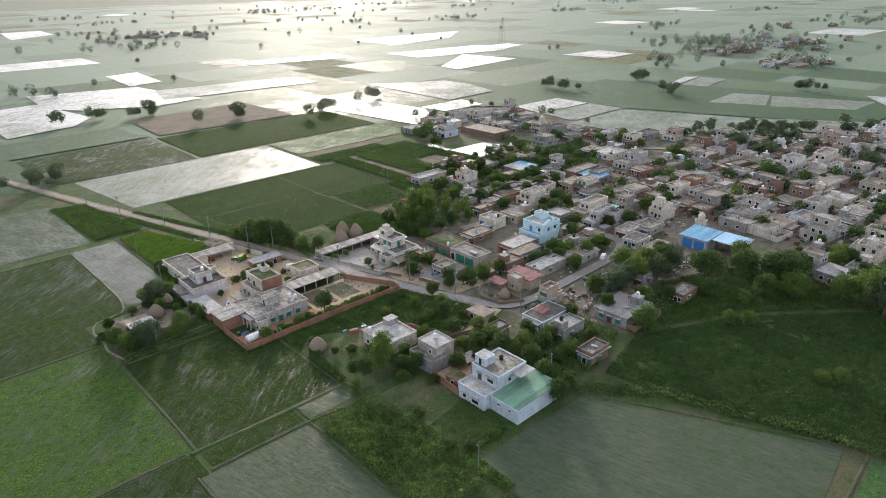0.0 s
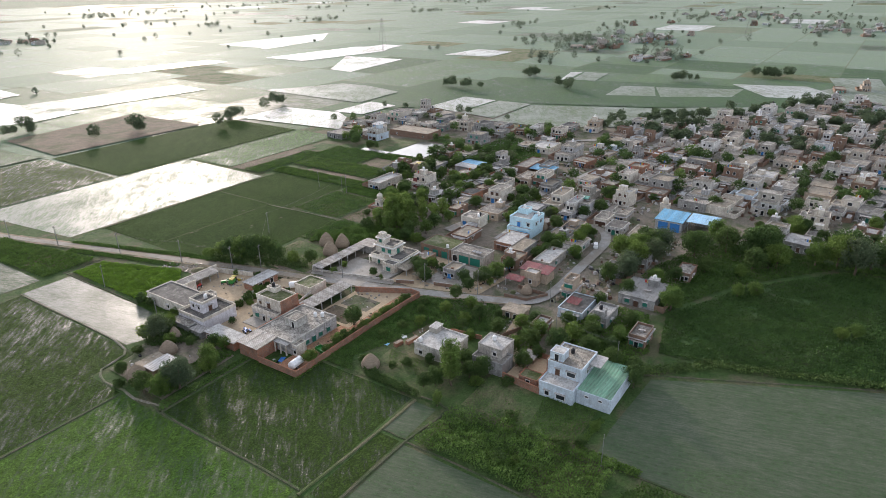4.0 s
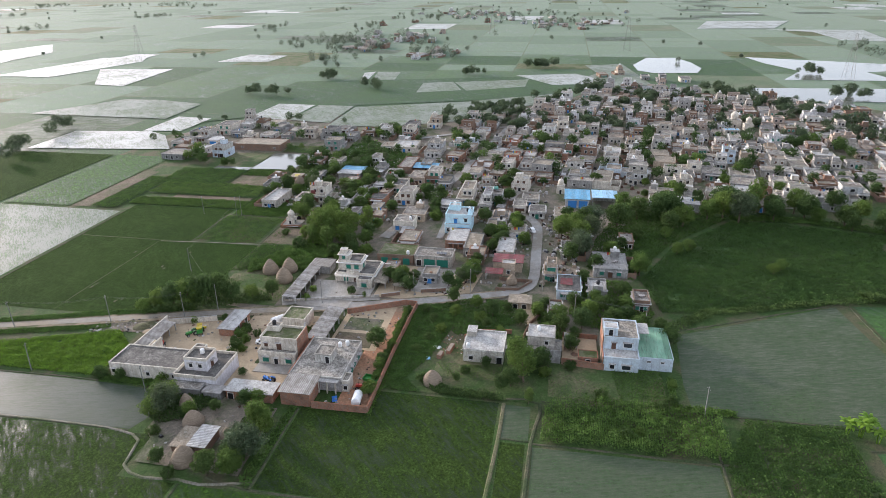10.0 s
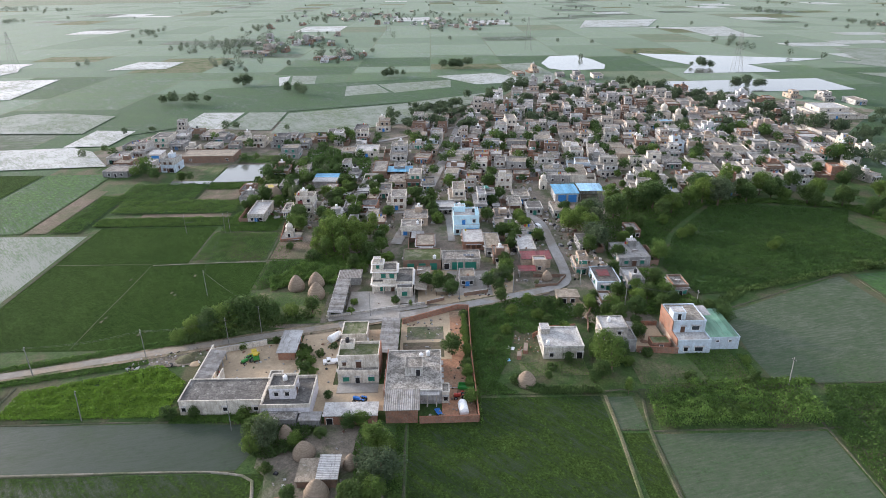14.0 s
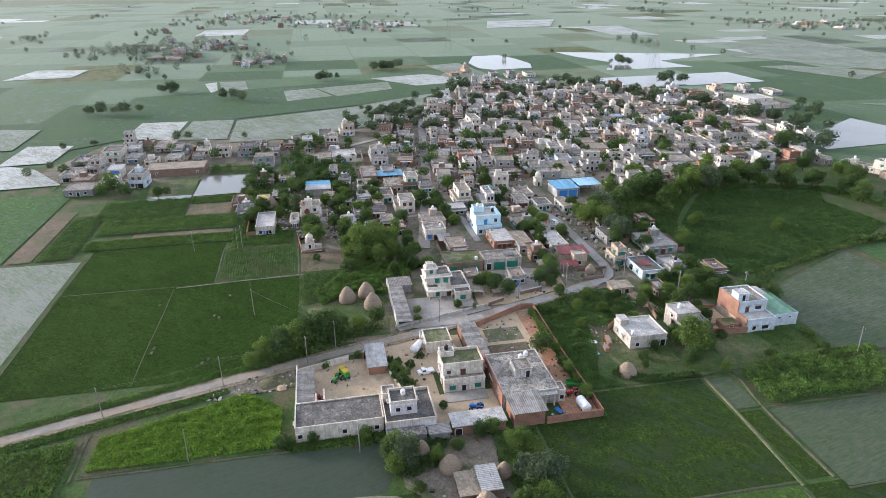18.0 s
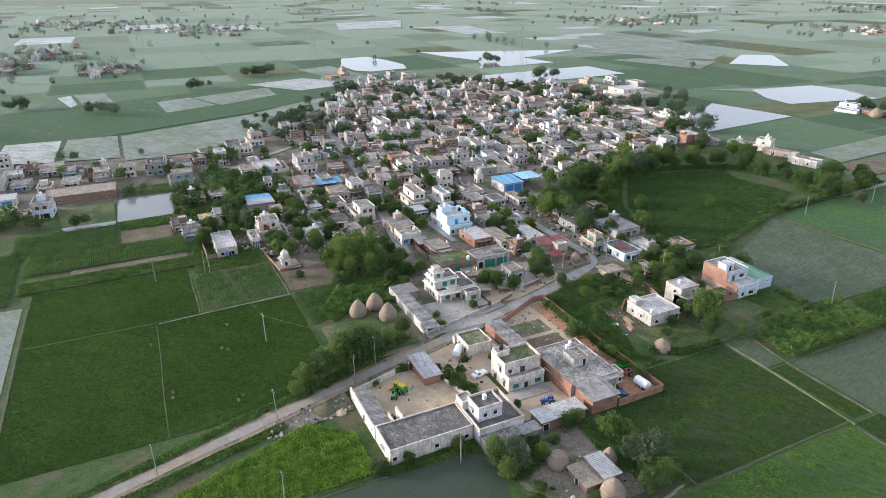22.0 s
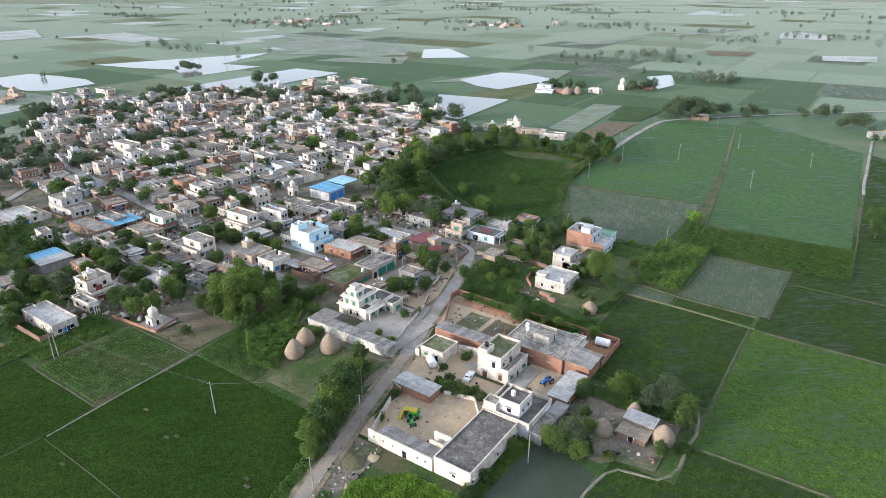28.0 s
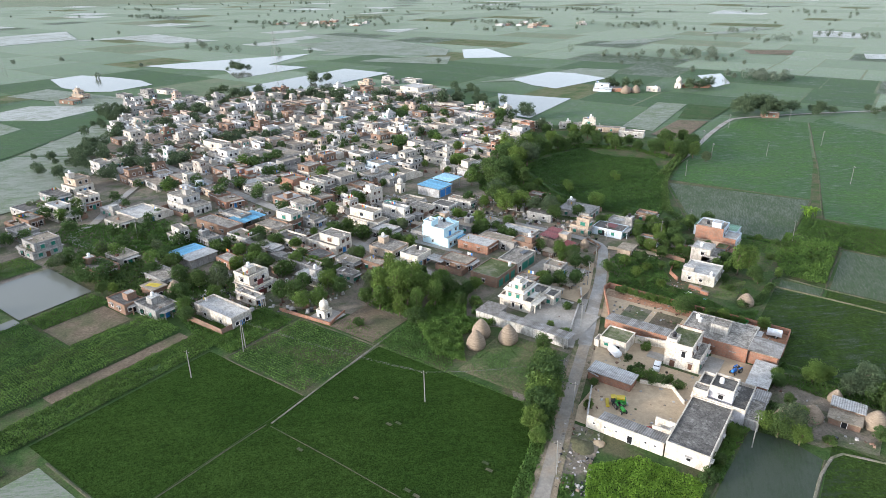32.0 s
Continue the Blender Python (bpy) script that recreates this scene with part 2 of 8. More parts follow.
M_LILAC = masonry("pale_lilac_plaster", [(0.66, 0.64, 0.665)], (0.22, 0.20, 0.19), 0.4)
M_PALEBLUE = masonry("pale_blue_plaster", [(0.56, 0.64, 0.70)], (0.22, 0.22, 0.22), 0.4)
M_CYAN = masonry("sky_blue_plaster", [(0.53, 0.73, 0.80)], (0.27, 0.35, 0.37), 0.25)
M_TAN = masonry("tan_plaster", [(0.45, 0.36, 0.27)], (0.16, 0.12, 0.09), 0.5)
M_ROOF = masonry("weathered_roof_cement", [(0.35, 0.325, 0.285), (0.44, 0.41, 0.36), (0.30, 0.275, 0.24), (0.38, 0.34, 0.28)], (0.07, 0.062, 0.050), 0.9, 0.92)
M_ROOFDARK = masonry("mould_black_roof", [(0.165, 0.155, 0.14)], (0.035, 0.033, 0.030), 0.75, 0.93)
M_ROOFPALE = masonry("pale_roof_cement", [(0.50, 0.49, 0.46)], (0.16, 0.15, 0.14), 0.6)
M_MUDROOF = masonry("mud_and_tile_roof", [(0.30, 0.25, 0.19), (0.36, 0.31, 0.25)], (0.10, 0.09, 0.06), 0.7)
M_MOSS = soil("mossy_roof", (0.10, 0.12, 0.05), (0.20, 0.19, 0.13), (0.07, 0.09, 0.03), 0.5)
M_BRICK = brickwork("red_brick", (0.36, 0.148, 0.082), (0.27, 0.112, 0.068), (0.26, 0.21, 0.165))
M_BRICKOLD = brickwork("old_brick", (0.27, 0.145, 0.092), (0.20, 0.115, 0.075), (0.19, 0.165, 0.135))
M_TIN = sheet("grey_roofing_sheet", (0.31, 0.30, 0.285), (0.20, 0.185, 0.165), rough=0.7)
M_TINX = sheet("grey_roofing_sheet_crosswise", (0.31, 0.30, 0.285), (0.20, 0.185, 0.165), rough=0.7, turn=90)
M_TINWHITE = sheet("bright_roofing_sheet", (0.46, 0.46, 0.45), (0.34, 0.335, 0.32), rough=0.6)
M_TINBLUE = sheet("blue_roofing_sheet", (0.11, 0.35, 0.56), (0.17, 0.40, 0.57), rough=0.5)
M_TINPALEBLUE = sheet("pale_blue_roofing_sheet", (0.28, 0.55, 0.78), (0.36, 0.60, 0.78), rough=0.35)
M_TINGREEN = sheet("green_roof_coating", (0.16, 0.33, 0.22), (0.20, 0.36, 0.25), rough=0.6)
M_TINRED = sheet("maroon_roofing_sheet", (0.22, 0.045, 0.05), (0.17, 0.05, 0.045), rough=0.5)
# near-black; on open doorways and porches it paints the shade inside
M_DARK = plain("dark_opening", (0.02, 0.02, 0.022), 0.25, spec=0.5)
M_GREENDOOR = plain("green_shutter_paint", (0.02, 0.17, 0.12), 0.5)
M_BROWNDOOR = plain("brown_door_wood", (0.10, 0.05, 0.03), 0.6)
M_BLUEDOOR = plain("blue_door_paint", (0.04, 0.20, 0.50), 0.5)
M_TRIM = plain("white_window_trim", (0.72, 0.70, 0.66), 0.7)
M_CONC = masonry("trim_concrete", [(0.46, 0.44, 0.41)], (0.14, 0.13, 0.12), 0.5)
M_TANKW = plain("white_plastic_tank", (0.75, 0.75, 0.74), 0.4)
M_TANKB = plain("black_plastic_tank", (0.02, 0.02, 0.022), 0.4)
M_STEEL = plain("galvanised_steel", (0.45, 0.46, 0.47), 0.4, 0.7)
M_RUBBER = plain("tyre_rubber", (0.02, 0.02, 0.02), 0.8)
M_GLASS = plain("dark_window_glass", (0.03, 0.035, 0.04), 0.12, spec=0.6)
M_STRAW = None
# fuzz whitens the distant ground at a slant, in place of haze
M_GROUND = soil("country_ground", (0.050, 0.090, 0.034), (0.065, 0.105, 0.042), (0.085, 0.105, 0.050), 0.12, fuzz=0.05)
M_VILLAGE = soil("trodden_village_earth", (0.20, 0.17, 0.135), (0.155, 0.135, 0.105), (0.085, 0.10, 0.05), 0.45)
M_DIRT = soil("yard_earth", (0.43, 0.34, 0.23), (0.35, 0.275, 0.185), (0.39, 0.305, 0.205), 0.35, rough_grain=0.45)
M_REDDIRT = soil("red_yard_earth", (0.38, 0.20, 0.12), (0.32, 0.18, 0.11), (0.30, 0.21, 0.14), 0.35)
M_BROWN = soil("ploughed_earth", (0.130, 0.102, 0.072), (0.160, 0.126, 0.088), (0.100, 0.098, 0.055), 0.3)
M_SCRUB = soil("rough_grass", (0.036, 0.072, 0.018), (0.056, 0.092, 0.027), (0.090, 0.088, 0.048), 0.35)
M_DRYGRASS = soil("thin_dry_grass", (0.095, 0.115, 0.050), (0.135, 0.125, 0.070), (0.060, 0.095, 0.030), 0.3)
M_ROAD = soil("worn_asphalt", (0.27, 0.245, 0.208), (0.22, 0.200, 0.168), (0.27, 0.222, 0.165), 0.35, 0.9, 0.01, rough_grain=0.5)
M_LANE = soil("lane_concrete", (0.31, 0.30, 0.28), (0.26, 0.25, 0.23), (0.23, 0.205, 0.17), 0.5, 0.9, 0.01, rough_grain=0.5)
M_PAVE = soil("pale_paving", (0.34, 0.32, 0.285), (0.29, 0.27, 0.24), (0.25, 0.225, 0.19), 0.6, 0.85, 0.01, rough_grain=0.6)
M_BUND = soil("earth_bank", (0.15, 0.135, 0.085), (0.12, 0.12, 0.065), (0.08, 0.105, 0.04), 0.6)
M_BUNDDARK = soil("wet_earth_bank", (0.07, 0.075, 0.045), (0.10, 0.095, 0.06), (0.05, 0.07, 0.03), 0.6)
M_BUNDPALE = soil("dry_mud_bank", (0.22, 0.205, 0.165), (0.18, 0.165, 0.125), (0.12, 0.13, 0.075), 0.6)
M_P_DEEP = paddy("thick_paddy", (0.016, 0.033, 0.007), (0.023, 0.043, 0.0095), -0.3, rough=0.7, spec=0.03, fuzz=0.046, blade=(0.42, 0.80, 0.16), fine=0.9, sheen=0.02)
M_P_DARK = paddy("young_paddy", (0.020, 0.038, 0.009), (0.031, 0.051, 0.012), 0.34, rough=0.26, bed=(0.029, 0.042, 0.023), spec=0.10, soft=0.05, sheen=0.03, fuzz=0.012, blade=(0.5, 0.8, 0.25), fine=0.62)
M_P_LIGHT = paddy("bright_paddy", (0.036, 0.072, 0.014), (0.060, 0.100, 0.020), 0.30, rough=0.26, bed=(0.054, 0.082, 0.038), spec=0.10, soft=0.06, sheen=0.03, fine=0.62)
M_P_MEAD = paddy("even_green_paddy", (0.034, 0.078, 0.023), (0.056, 0.108, 0.033), 0.32, rough=0.4, bed=(0.066, 0.100, 0.060), spec=0.14, soft=0.07, sheen=0.06, fuzz=0.006, fine=0.62)
M_P_WET = paddy("flooded_young_paddy", (0.030, 0.056, 0.026), (0.047, 0.075, 0.034), 0.54, wind=104, rough=0.35, bed=(0.088, 0.102, 0.068), soft=0.08, spec=0.08)
# little gloss; the pale bed colour paints the sky's reflection on the water
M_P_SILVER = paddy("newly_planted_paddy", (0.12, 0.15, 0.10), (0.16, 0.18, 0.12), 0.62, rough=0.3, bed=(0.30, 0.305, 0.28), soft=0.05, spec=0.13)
M_P_STILL = paddy("still_flood_water", (0.026, 0.046, 0.022), (0.036, 0.058, 0.028), 0.72, wind=104, rough=0.3, bed=(0.046, 0.058, 0.042), soft=0.10, spec=0.16)
# a duller version, again with the water's sheen in the bed colour
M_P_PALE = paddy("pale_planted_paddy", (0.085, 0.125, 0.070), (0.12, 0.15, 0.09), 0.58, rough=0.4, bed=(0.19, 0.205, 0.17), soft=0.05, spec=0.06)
# far fields: pale beds and white fuzz imitate the haze of distance
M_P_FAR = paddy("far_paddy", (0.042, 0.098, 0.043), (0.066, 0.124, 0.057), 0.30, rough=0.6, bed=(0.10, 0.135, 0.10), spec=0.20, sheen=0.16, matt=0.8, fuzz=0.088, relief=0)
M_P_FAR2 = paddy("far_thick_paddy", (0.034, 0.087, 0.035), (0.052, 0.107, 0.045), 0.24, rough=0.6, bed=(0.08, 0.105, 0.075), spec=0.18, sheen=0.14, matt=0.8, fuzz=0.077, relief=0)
M_P_OUT = paddy("outer_paddy", (0.040, 0.084, 0.030), (0.062, 0.112, 0.042), 0.30, rough=0.45, bed=(0.074, 0.100, 0.066), spec=0.25, soft=0.06, sheen=0.14, matt=0.75, fuzz=0.022, relief=0.2)
M_P_OUTDARK = paddy("outer_thick_paddy", (0.028, 0.066, 0.022), (0.042, 0.084, 0.029), 0.24, rough=0.45, bed=(0.050, 0.072, 0.044), spec=0.22, soft=0.05, sheen=0.12, matt=0.75, fuzz=0.015, relief=0.2)
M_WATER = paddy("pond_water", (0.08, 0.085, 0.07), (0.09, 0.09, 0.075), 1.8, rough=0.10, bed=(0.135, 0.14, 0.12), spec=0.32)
M_CROPFLOOR = soil("shaded_crop_floor", (0.028, 0.062, 0.017), (0.041, 0.078, 0.022), (0.054, 0.074, 0.029), 0.4)
M_LEAF = foliage("tree_leaves", (0.048, 0.086, 0.028), (0.098, 0.150, 0.048))
M_LEAFLIGHT = foliage("light_leaves", (0.078, 0.130, 0.032), (0.145, 0.212, 0.054))
M_LEAFGREY = foliage("grey_green_leaves", (0.064, 0.094, 0.052), (0.118, 0.150, 0.085))
# the next two carry distance haze in their paler, greyer leaf colour
M_LEAFMID = foliage("haze_paled_leaves", (0.062, 0.094, 0.056), (0.112, 0.148, 0.085))
M_LEAFFAR = foliage("haze_paled_grey_leaves", (0.110, 0.140, 0.112), (0.170, 0.200, 0.155))
M_CROP = foliage("crop_leaves", (0.062, 0.118, 0.027), (0.104, 0.176, 0.042), 0.25)
M_CROPDARK = foliage("dark_crop_leaves", (0.043, 0.088, 0.020), (0.071, 0.126, 0.030), 0.2)
M_CROPBRIGHT = foliage("bright_crop_leaves", (0.110, 0.200, 0.024), (0.168, 0.278, 0.036), 0.3)
M_YELLOW = plain("yellow_paint", (0.42, 0.32, 0.02), 0.5)
M_MACHGREEN = plain("machine_green_paint", (0.03, 0.20, 0.035), 0.45)
M_RED = plain("red_paint", (0.42, 0.05, 0.03), 0.45)
M_BLUE = plain("tractor_blue_paint", (0.03, 0.16, 0.50), 0.45)
M_RAG = plain("faded_cloth", (0.42, 0.40, 0.38), 0.9, amount=0.6)
M_BARK = plain("tree_bark", (0.12, 0.09, 0.065), 0.95, amount=0.6, scale=4.0)


def thatch_material():
    n = Nodes("stacked_straw")
    rings = n.noise(1.0, 4, n.scaled(0.5, 0.5, 9.0))
    col = n.mix(n.ramp(rings, (0.35, 0.0), (0.65, 1.0)), (0.19, 0.15, 0.11), (0.29, 0.23, 0.17))
    col = n.mix(0.5, col, n.ramp(n.noise(3.0, 5), (0.3, 0.6), (0.7, 1.2)), 'MULTIPLY')
    n.bump(rings, 0.5, 0.08)
    return n.done(col, 0.97, spec=0.1)


M_STRAW = thatch_material()


# ---------------------------------------------------------------- mesh tools
class MB:
    """Gathers boxes, prisms and turned shapes into one mesh."""

    def __init__(self):
        self.v, self.f, self.k, self.mats = [], [], [], []

    def use(self, mat):
        if mat not in self.mats:
            self.mats.append(mat)
        return self.mats.index(mat)

    def poly(self, pts, mat):
        i = len(self.v)
        self.v += [tuple(p) for p in pts]
        self.f.append(tuple(range(i, i + len(pts))))
        self.k.append(self.use(mat))

    def box(self, x0, x1, y0, y1, z0, z1, mat, taper=0.0):
        i, k = len(self.v), self.use(mat)
        t = taper
        self.v += [(x0, y0, z0), (x1, y0, z0), (x1, y1, z0), (x0, y1, z0), (x0 + t, y0 + t, z1), (x1 - t, y0 + t, z1), (x1 - t, y1 - t, z1), (x0 + t, y1 - t, z1)]
        for q in ((3, 2, 1, 0), (4, 5, 6, 7), (0, 1, 5, 4), (1, 2, 6, 5), (2, 3, 7, 6), (3, 0, 4, 7)):
            self.f.append(tuple(i + a for a in q))
            self.k.append(k)
        return self

    def loops(self, rects, mat):
        """One connected band through rectangles (x0, x1, y0, y1, z), closed on itself."""
        i, k = len(self.v), self.use(mat)
        for x0, x1, y0, y1, z in rects:
            self.v += [(x0, y0, z), (x1, y0, z), (x1, y1, z), (x0, y1, z)]
        n = len(rects)
        for j in range(n):
            a, b = i + 4 * j, i + 4 * ((j + 1) % n)
            for s in range(4):
                c = (s + 1) % 4
                self.f.append((a + s, a + c, b + c, b + s))
                self.k.append(k)
        return self

    def ring(self, x0, x1, y0, y1, z0, z1, w, mat, lip=0.0):
        """Four thin walls round a rectangle, as one band, with a coping lip on top."""
        o = [(x0, x1, y0, y1, z0), (x0, x1, y0, y1, z1)]
        n = [(x0 + w, x1 - w, y0 + w, y1 - w, z1), (x0 + w, x1 - w, y0 + w, y1 - w, z0)]
        if lip:
            m, t = lip, z1 + 0.08
            o += [(x0 - m, x1 + m, y0 - m, y1 + m, z1 + 0.01), (x0 - m, x1 + m, y0 - m, y1 + m, t), (x0 + w + m, x1 - w - m, y0 + w + m, y1 - w - m, t), (x0 + w + m, x1 - w - m, y0 + w + m, y1 - w - m, z1 + 0.01)]
        return self.loops(o + n, mat)

    def into(self, other, m):
        """Adds this shape to another builder, moved by m."""
        i = len(other.v)
        other.v += [tuple(m @ Vector(p)) for p in self.v]
        other.f += [tuple(i + a for a in q) for q in self.f]
        ks = [other.use(x) for x in self.mats]
        other.k += [ks[a] for a in self.k]

    def turn(self, profile, mat, sides=16, at=(0, 0), squash=1.0):
        """A turned shape from (radius, height) pairs."""
        i, k = len(self.v), self.use(mat)
        for r, z in profile:
            for s in range(sides):
                a = 2 * math.pi * s / sides
                self.v.append((at[0] + r * math.cos(a), at[1] + squash * r * math.sin(a), z))
        for j in range(len(profile) - 1):
            for s in range(sides):
                b, c = i + j * sides, (s + 1) % sides
                self.f.append((b + s, b + c, b + sides + c, b + sides + s))
                self.k.append(k)
        self.f.append(tuple(i + (len(profile) - 1) * sides + s for s in range(sides)))
        self.k.append(k)
        self.f.append(tuple(i + s for s in reversed(range(sides))))
        self.k.append(k)
        return self

    def rod(self, a, b, ra, rb, mat, sides=6):
        a, b = Vector(a), Vector(b)
        d = (b - a).normalized()
        u = d.orthogonal().normalized()
        w = d.cross(u)
        i, k = len(self.v), self.use(mat)
        for p, r in ((a, ra), (b, rb)):
            for s in range(sides):
                t = 2 * math.pi * s / sides
                self.v.append(tuple(p + r * (math.cos(t) * u + math.sin(t) * w)))
        for s in range(sides):
            c = (s + 1) % sides
            self.f.append((i + s, i + c, i + sides + c, i + sides + s))
            self.k.append(k)
        self.f.append(tuple(i + sides + s for s in range(sides)))
        self.k.append(k)
        self.f.append(tuple(i + s for s in reversed(range(sides))))
        self.k.append(k)
        return self

    def mesh(self, name, smooth=False):
        me = bpy.data.meshes.new(name)
        me.from_pydata(self.v, [], self.f)
        for m in self.mats:
            me.materials.append(m)
        me.polygons.foreach_set("material_index", self.k)
        if smooth:
            me.polygons.foreach_set("use_smooth", [True] * len(self.f))
        me.update()
        return me


SINK = []


def part(name, mb, parent, label="", at=None, turn=0, smooth=False):
    """Links a shape as one mesh object under a thing; while a sink is open, adds it to the joined mesh there."""
    if SINK:
        m = SINK[1] @ (pose(*at, 0, 0, turn) if at else Matrix())
        if isinstance(mb, MB):
            mb.into(SINK[0], m)
        return None
    me = mb.mesh(name, smooth) if isinstance(mb, MB) else mb
    ob = new(name, me)
    ob.parent = parent
    if at:
        ob.matrix_basis = pose(*at, 0, 0, turn)
    return tagged(ob, label)


def root(name, x, y, label, category, group="", z=0.0, turn=0):
    if SINK:
        SINK[1] = pose(x, y, z, 0, 0, turn)
        return None
    ob = new(name)
    ob.empty_display_size = 0.5
    ob.matrix_basis = pose(x, y, z, 0, 0, turn)
    return tagged(ob, label, category, group)


def quads(name, verts, mat):
    """One mesh of loose quads from an array of n x 4 x 3."""
    n = len(verts)
    me = bpy.data.meshes.new(name)
    me.vertices.add(n * 4), me.loops.add(n * 4), me.polygons.add(n)
    me.vertices.foreach_set("co", np.asarray(verts, dtype=np.float32).ravel())
    me.loops.foreach_set("vertex_index", np.arange(n * 4, dtype=np.int32))
    me.polygons.foreach_set("loop_start", np.arange(0, n * 4, 4, dtype=np.int32))
    me.polygons.foreach_set("loop_total", np.full(n, 4, dtype=np.int32))
    me.materials.append(mat)
    me.update(calc_edges=True)
    return me


rng = np.random.default_rng(7)
rr = random.Random(11)


def leaves(points, normals, size, spread=0.7):
    """Leaf sprays at points, roughly facing along normals."""
    n = len(points)
    nor = normals + rng.normal(0, spread, (n, 3))
    nor /= np.linalg.norm(nor, axis=1)[:, None] + 1e-9
    up = rng.normal(0, 1, (n, 3))
    u = np.cross(nor, up)
    u /= np.linalg.norm(u, axis=1)[:, None] + 1e-9
    w = np.cross(nor, u)
    s = (size * rng.uniform(0.6, 1.4, n))[:, None]
    a, b = u * s, w * s * rng.uniform(0.5, 1.0, n)[:, None]
    return np.stack([points - a * 0.5, points + b * 0.55, points + a * 0.6, points - b * 0.5], axis=1)


# ---------------------------------------------------------------- ground and fields
LAYER = [0.03]


def flat(name, pts, mat, z=0.02, label="", category="field", thick=0.0):
    """A level piece of ground; each lies a little above the one before."""
    LAYER[0] += 0.004
    z = LAYER[0]
    mb = MB()
    mb.poly([(x, y, z) for x, y in pts], mat)
    ob = new(name, mb.mesh(name))
    if ob.data.polygons[0].normal.z < 0:
        ob.data.flip_normals()
    return tagged(ob, label, category, kind="structure")


def rect(name, x0, x1, y0, y1, mat, z=0.02, label="", category="field"):
    return flat(name, [(x0, y0), (x1, y0), (x1, y1), (x0, y1)], mat, z, label, category)


def ribbon(name, pts, width, mat, z=0.05, label="", category="road", thick=0.0):
    """A road or bank that follows a line; thick lifts it as a bank with sloped sides."""
    P = [Vector((x, y)) for x, y in pts]
    fine = []
    for i in range(len(P) - 1):
        p0, p1, p2, p3 = P[max(0, i - 1)], P[i], P[i + 1], P[min(len(P) - 1, i + 2)]
        steps = max(2, int((p2 - p1).length / 4))
        for s in range(steps):
            t = s / steps
            fine.append(0.5 * ((2 * p1) + (p2 - p0) * t + (2 * p0 - 5 * p1 + 4 * p2 - p3) * t * t + (3 * p1 - p0 - 3 * p2 + p3) * t ** 3))
    fine.append(P[-1])
    mb, prev = MB(), None
    for i, p in enumerate(fine):
        d = (fine[min(i + 1, len(fine) - 1)] - fine[max(i - 1, 0)]).normalized()
        nrm = Vector((-d.y, d.x))
        w = width / 2 * (1 + 0.10 * noise.noise((p.x * 0.11, p.y * 0.11, 3.3)))
        h = z + thick
        row = [(p + nrm * (w + thick), z - 0.02 if thick else z), (p + nrm * w, h), (p - nrm * w, h), (p - nrm * (w + thick), z - 0.02 if thick else z)]
        row = [(q.x, q.y, hh) for q, hh in row]
        if prev:
            spans = (0, 1, 2) if thick else (1,)
            for k in spans:
                mb.poly([prev[k], row[k], row[k + 1], prev[k + 1]], mat)
        prev = row
    ob = new(name, mb.mesh(name))
    if ob.data.polygons[0].normal.z < 0:
        ob.data.flip_normals()
    return tagged(ob, label, category, kind="structure")


def bund(x0, y0, x1, y1, w=0.32, h=0.16, mat=None):
    return ribbon("field_bank", [(x0, y0), ((x0 * 2 + x1) / 3 + 0.15, (y0 * 2 + y1) / 3 - 0.12), ((x0 + 2 * x1) / 3 - 0.15, (y0 + 2 * y1) / 3 + 0.12), (x1, y1)], w, mat or M_BUNDDARK, 0.03, "low earth bank between two fields", "bank", h)


# the one ground sheet
g = MB()
g.poly([(-4500, -4500, 0), (4500, -4500, 0), (4500, 4500, 0), (-4500, 4500, 0)], M_GROUND)
tagged(new("ground", g.mesh("ground")), "flat green and brown farmland round a village", "ground", kind="structure")

flat("grassland", [(-80, -60), (300, -60), (300, 330), (-80, 330)], M_SCRUB, 0, "rough grass between the fields round a village", "ground")
flat("village_ground", [(99, 178), (104, 205), (122, 176), (146, 187), (190, 205), (205, 225), (240, 215), (262, 228), (258, 300), (280, 330), (340, 310), (380, 215), (420, 105), (530, 60), (490, 10), (440, -95), (380, -150), (300, -80), (255, -30), (228, 30), (205, 66), (176, 78), (140, 74), (106, 88), (88, 84), (86, 106), (100, 120), (113, 136)], M_VILLAGE, 0.03, "trodden grey-brown earth of the village", "ground")

# fields near the walk
rect("field", 34.6, 60, 138, 153, M_P_DARK, 0.05, "dark green young paddy field beside a brick wall")
rect("field", 34.6, 68, 110.5, 138, M_P_DARK, 0.051, "dark green young paddy field with thin wet streaks")
rect("field", -60, 33.5, 112, 166.5, M_P_LIGHT, 0.05, "bright green paddy field streaked with water")
rect("field", -60, 33.5, 168, 239, M_P_DARK, 0.05, "green paddy field with thin pale streaks")
rect("field", 33.5, 45.5, 180, 239, M_P_DARK, 0.052, "green paddy field beside a curved mud bank")
flat("field", [(46.5, 240), (46.5, 186), (53, 183.5), (60, 184.5), (61, 203.5), (61, 240)], M_P_STILL, 0.05, "flooded field with still grey water by the white house")
rect("field", -40, 33.2, 76, 110.5, M_P_DARK, 0.049, "young paddy field with dark water")
rect("field", 34.4, 55, 104, 109, M_P_DARK, 0.05, "narrow strip of young paddy between two banks")
rect("field", 56, 67.5, 103.5, 109, M_P_WET, 0.05, "small flooded paddy patch")
rect("field", 31.5, 54.5, 67, 102.5, M_P_WET, 0.05, "flooded pale paddy field")
rect("field", -40, 30.5, 20, 75, M_P_DARK, 0.05, "young paddy field")
flat("field", [(71.5, 15), (71.5, 69), (82, 69.5), (104, 68), (127, 22)], M_P_WET, 0.05, "large flooded field with dull green water")
